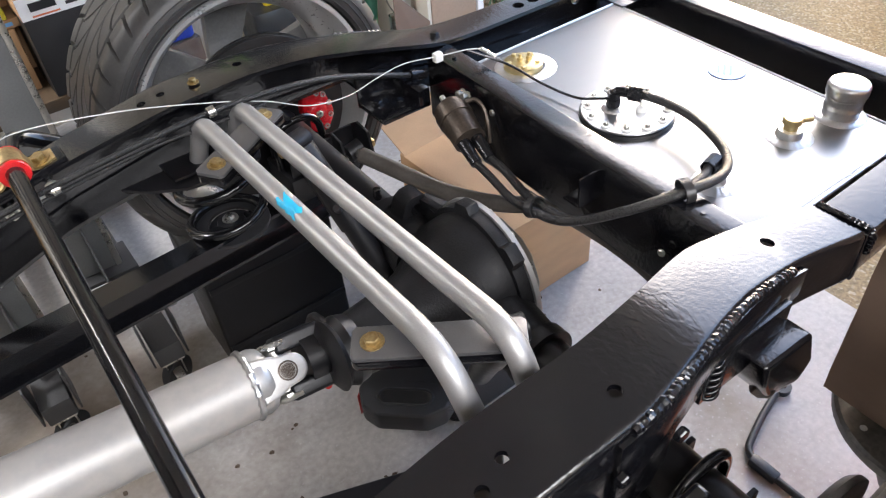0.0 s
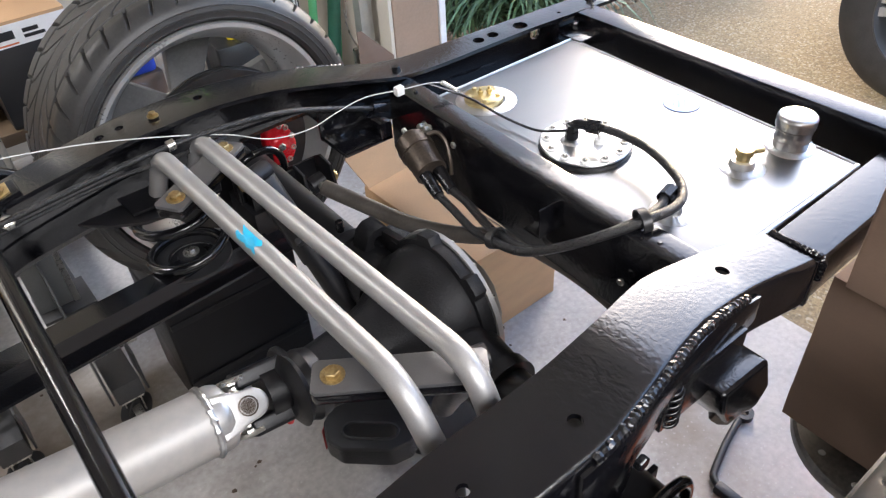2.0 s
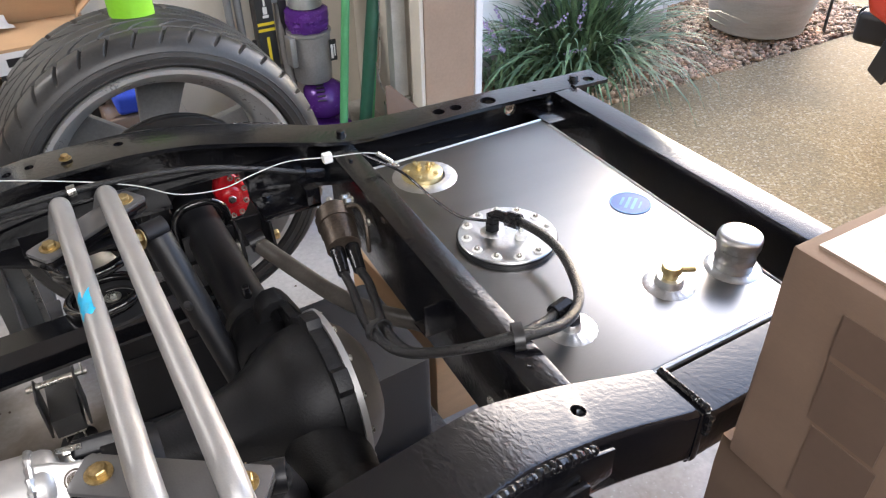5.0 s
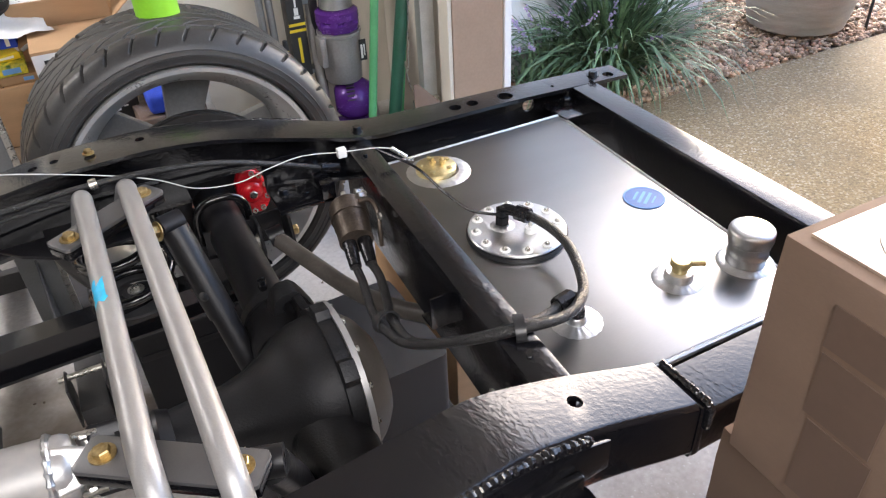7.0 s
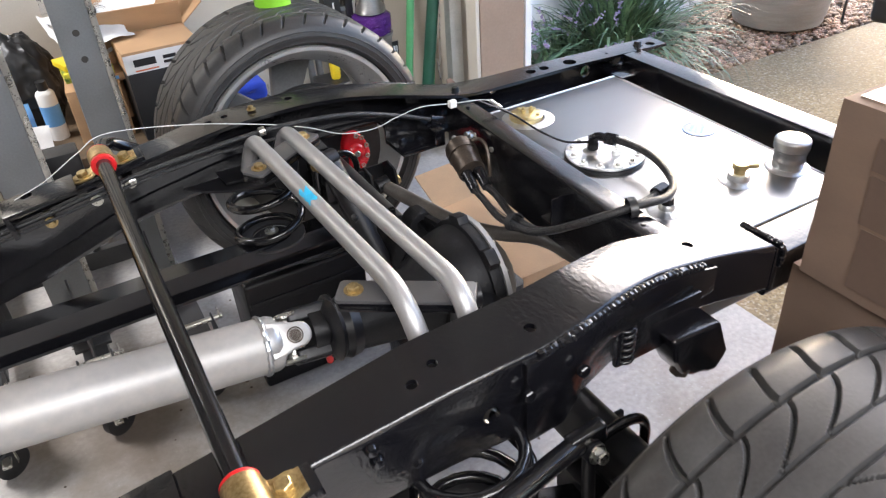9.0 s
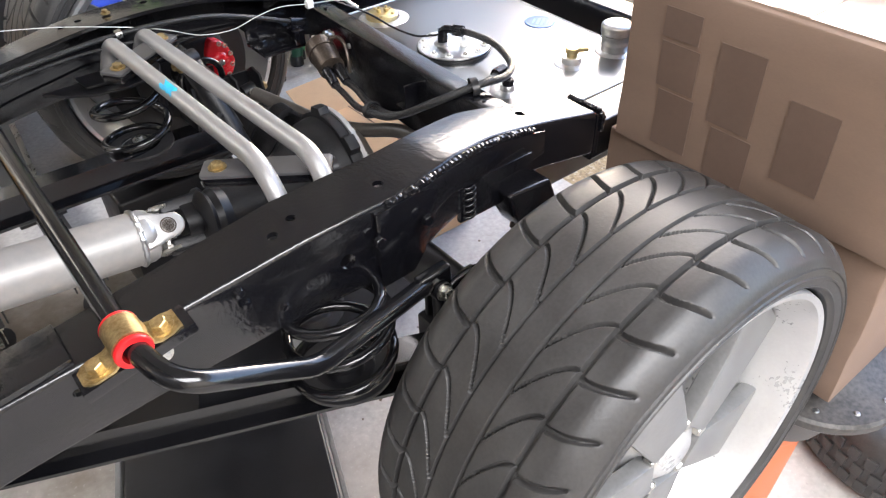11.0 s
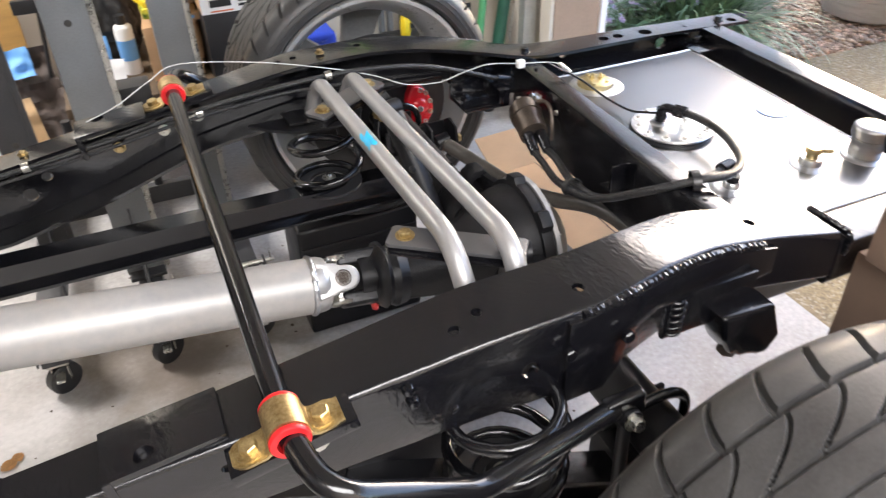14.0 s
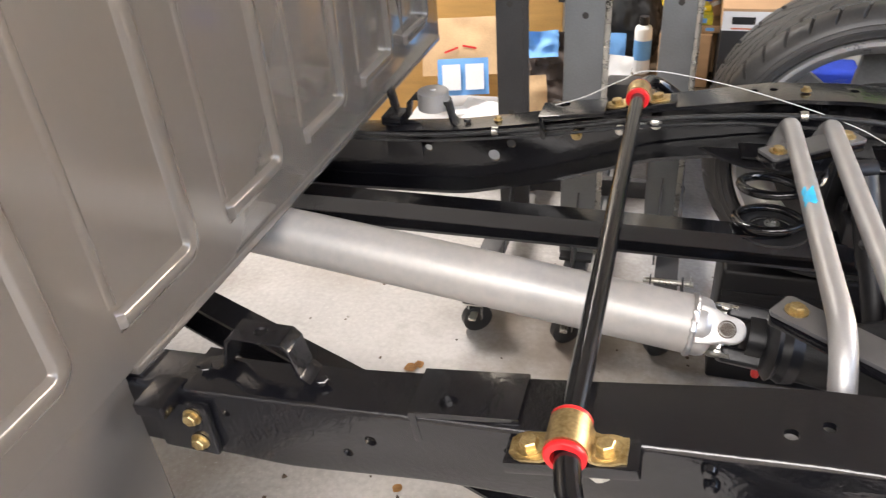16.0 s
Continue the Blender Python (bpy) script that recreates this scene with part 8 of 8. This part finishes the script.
part("bumper", box(-0.66, -0.50, 0.02, 1.62, 0.50, 0.62, 0.03, 3), "black_plastic", car, "black lower bumper")
for x in (0.0, 2.65):
    for y in (-0.085, 1.655):
        arch = [((0.47 + o) * math.cos(radians(a)), (0.46 + o) * math.sin(radians(a))) for o, rng in ((0.07, range(-5, 190, 15)), (0.0, range(180, -20, -15))) for a in rng]
        part("wheel_arch", moved(extrude(arch, 0.07, 0.01), Matrix(((1, 0, 0, x), (0, 0, 1, y), (0, 1, 0, 0.40), (0, 0, 0, 1)))), "black_plastic", car, "black wheel arch flare")
part("sill", box(0.55, 2.25, -0.075, 1.715, 0.30, 0.42, 0.02), "black_plastic", car)
part("underbody", box(-0.45, 3.3, 0.22, 1.42, 0.25, 0.72, 0.03), "black_plastic", car)
for y in (0.045, 1.595):
    part("side_window", moved(extrude([(0.62, 1.18), (0.98, 1.60), (2.0, 1.62), (2.9, 1.60), (3.15, 1.18)], 0.01), Matrix(((1, 0, 0, 0), (0, 0, 1, y - 0.005), (0, 1, 0, 0), (0, 0, 0, 1)))), "fit_black", car, "dark tinted side glass")
part("headlamp", moved(lathe([(0, 0.03), (0.08, 0.02), (0.09, 0)], 24), aim((-0.64, 0.18, 0.80), (-1, 0, 0))), "clear", car)
part("tow_hook", tube(bent([(-0.65, 0.30, 0.55), (-0.73, 0.30, 0.55), (-0.73, 0.30, 0.47), (-0.65, 0.30, 0.47)], 0.03, 5), 0.012, 8), "black_plastic", car, "black tow hook")
for x in (0.0, 2.65):
    for side in (-1, 1):
        car_wheel(car, x, side)

# ---------------------------------------------------------------- distance beyond the driveway
structure("lawn", box(16.01, 60, -60, 60, -0.3, -0.02), "leafg", "mown green grass across the road")
rnd = random.Random(8)
vs, fs = [], []
for k in range(2600):
    c = np.array((19 + rnd.uniform(-1, 1), rnd.uniform(-26, 26), rnd.uniform(0.0, 2.6 + 1.2 * math.sin(k))))
    a = Euler((rnd.uniform(0, 6), rnd.uniform(0, 6), rnd.uniform(0, 6))).to_matrix()
    q = [c + np.array(a @ Vector(p)) for p in ((-0.22, -0.1, 0), (0.0, -0.14, 0.03), (0.24, 0.0, 0), (0.0, 0.14, 0.03))]
    o = len(vs)
    vs += [p.tolist() for p in q]
    fs.append((o, o + 1, o + 2, o + 3))
me = bpy.data.meshes.new("foliage")
me.from_pydata(vs, [], fs)
me.materials.append(M["leafg"])
tagged(new("far_hedge", me), "dense green hedge across the road", "hedge", kind="stuff")
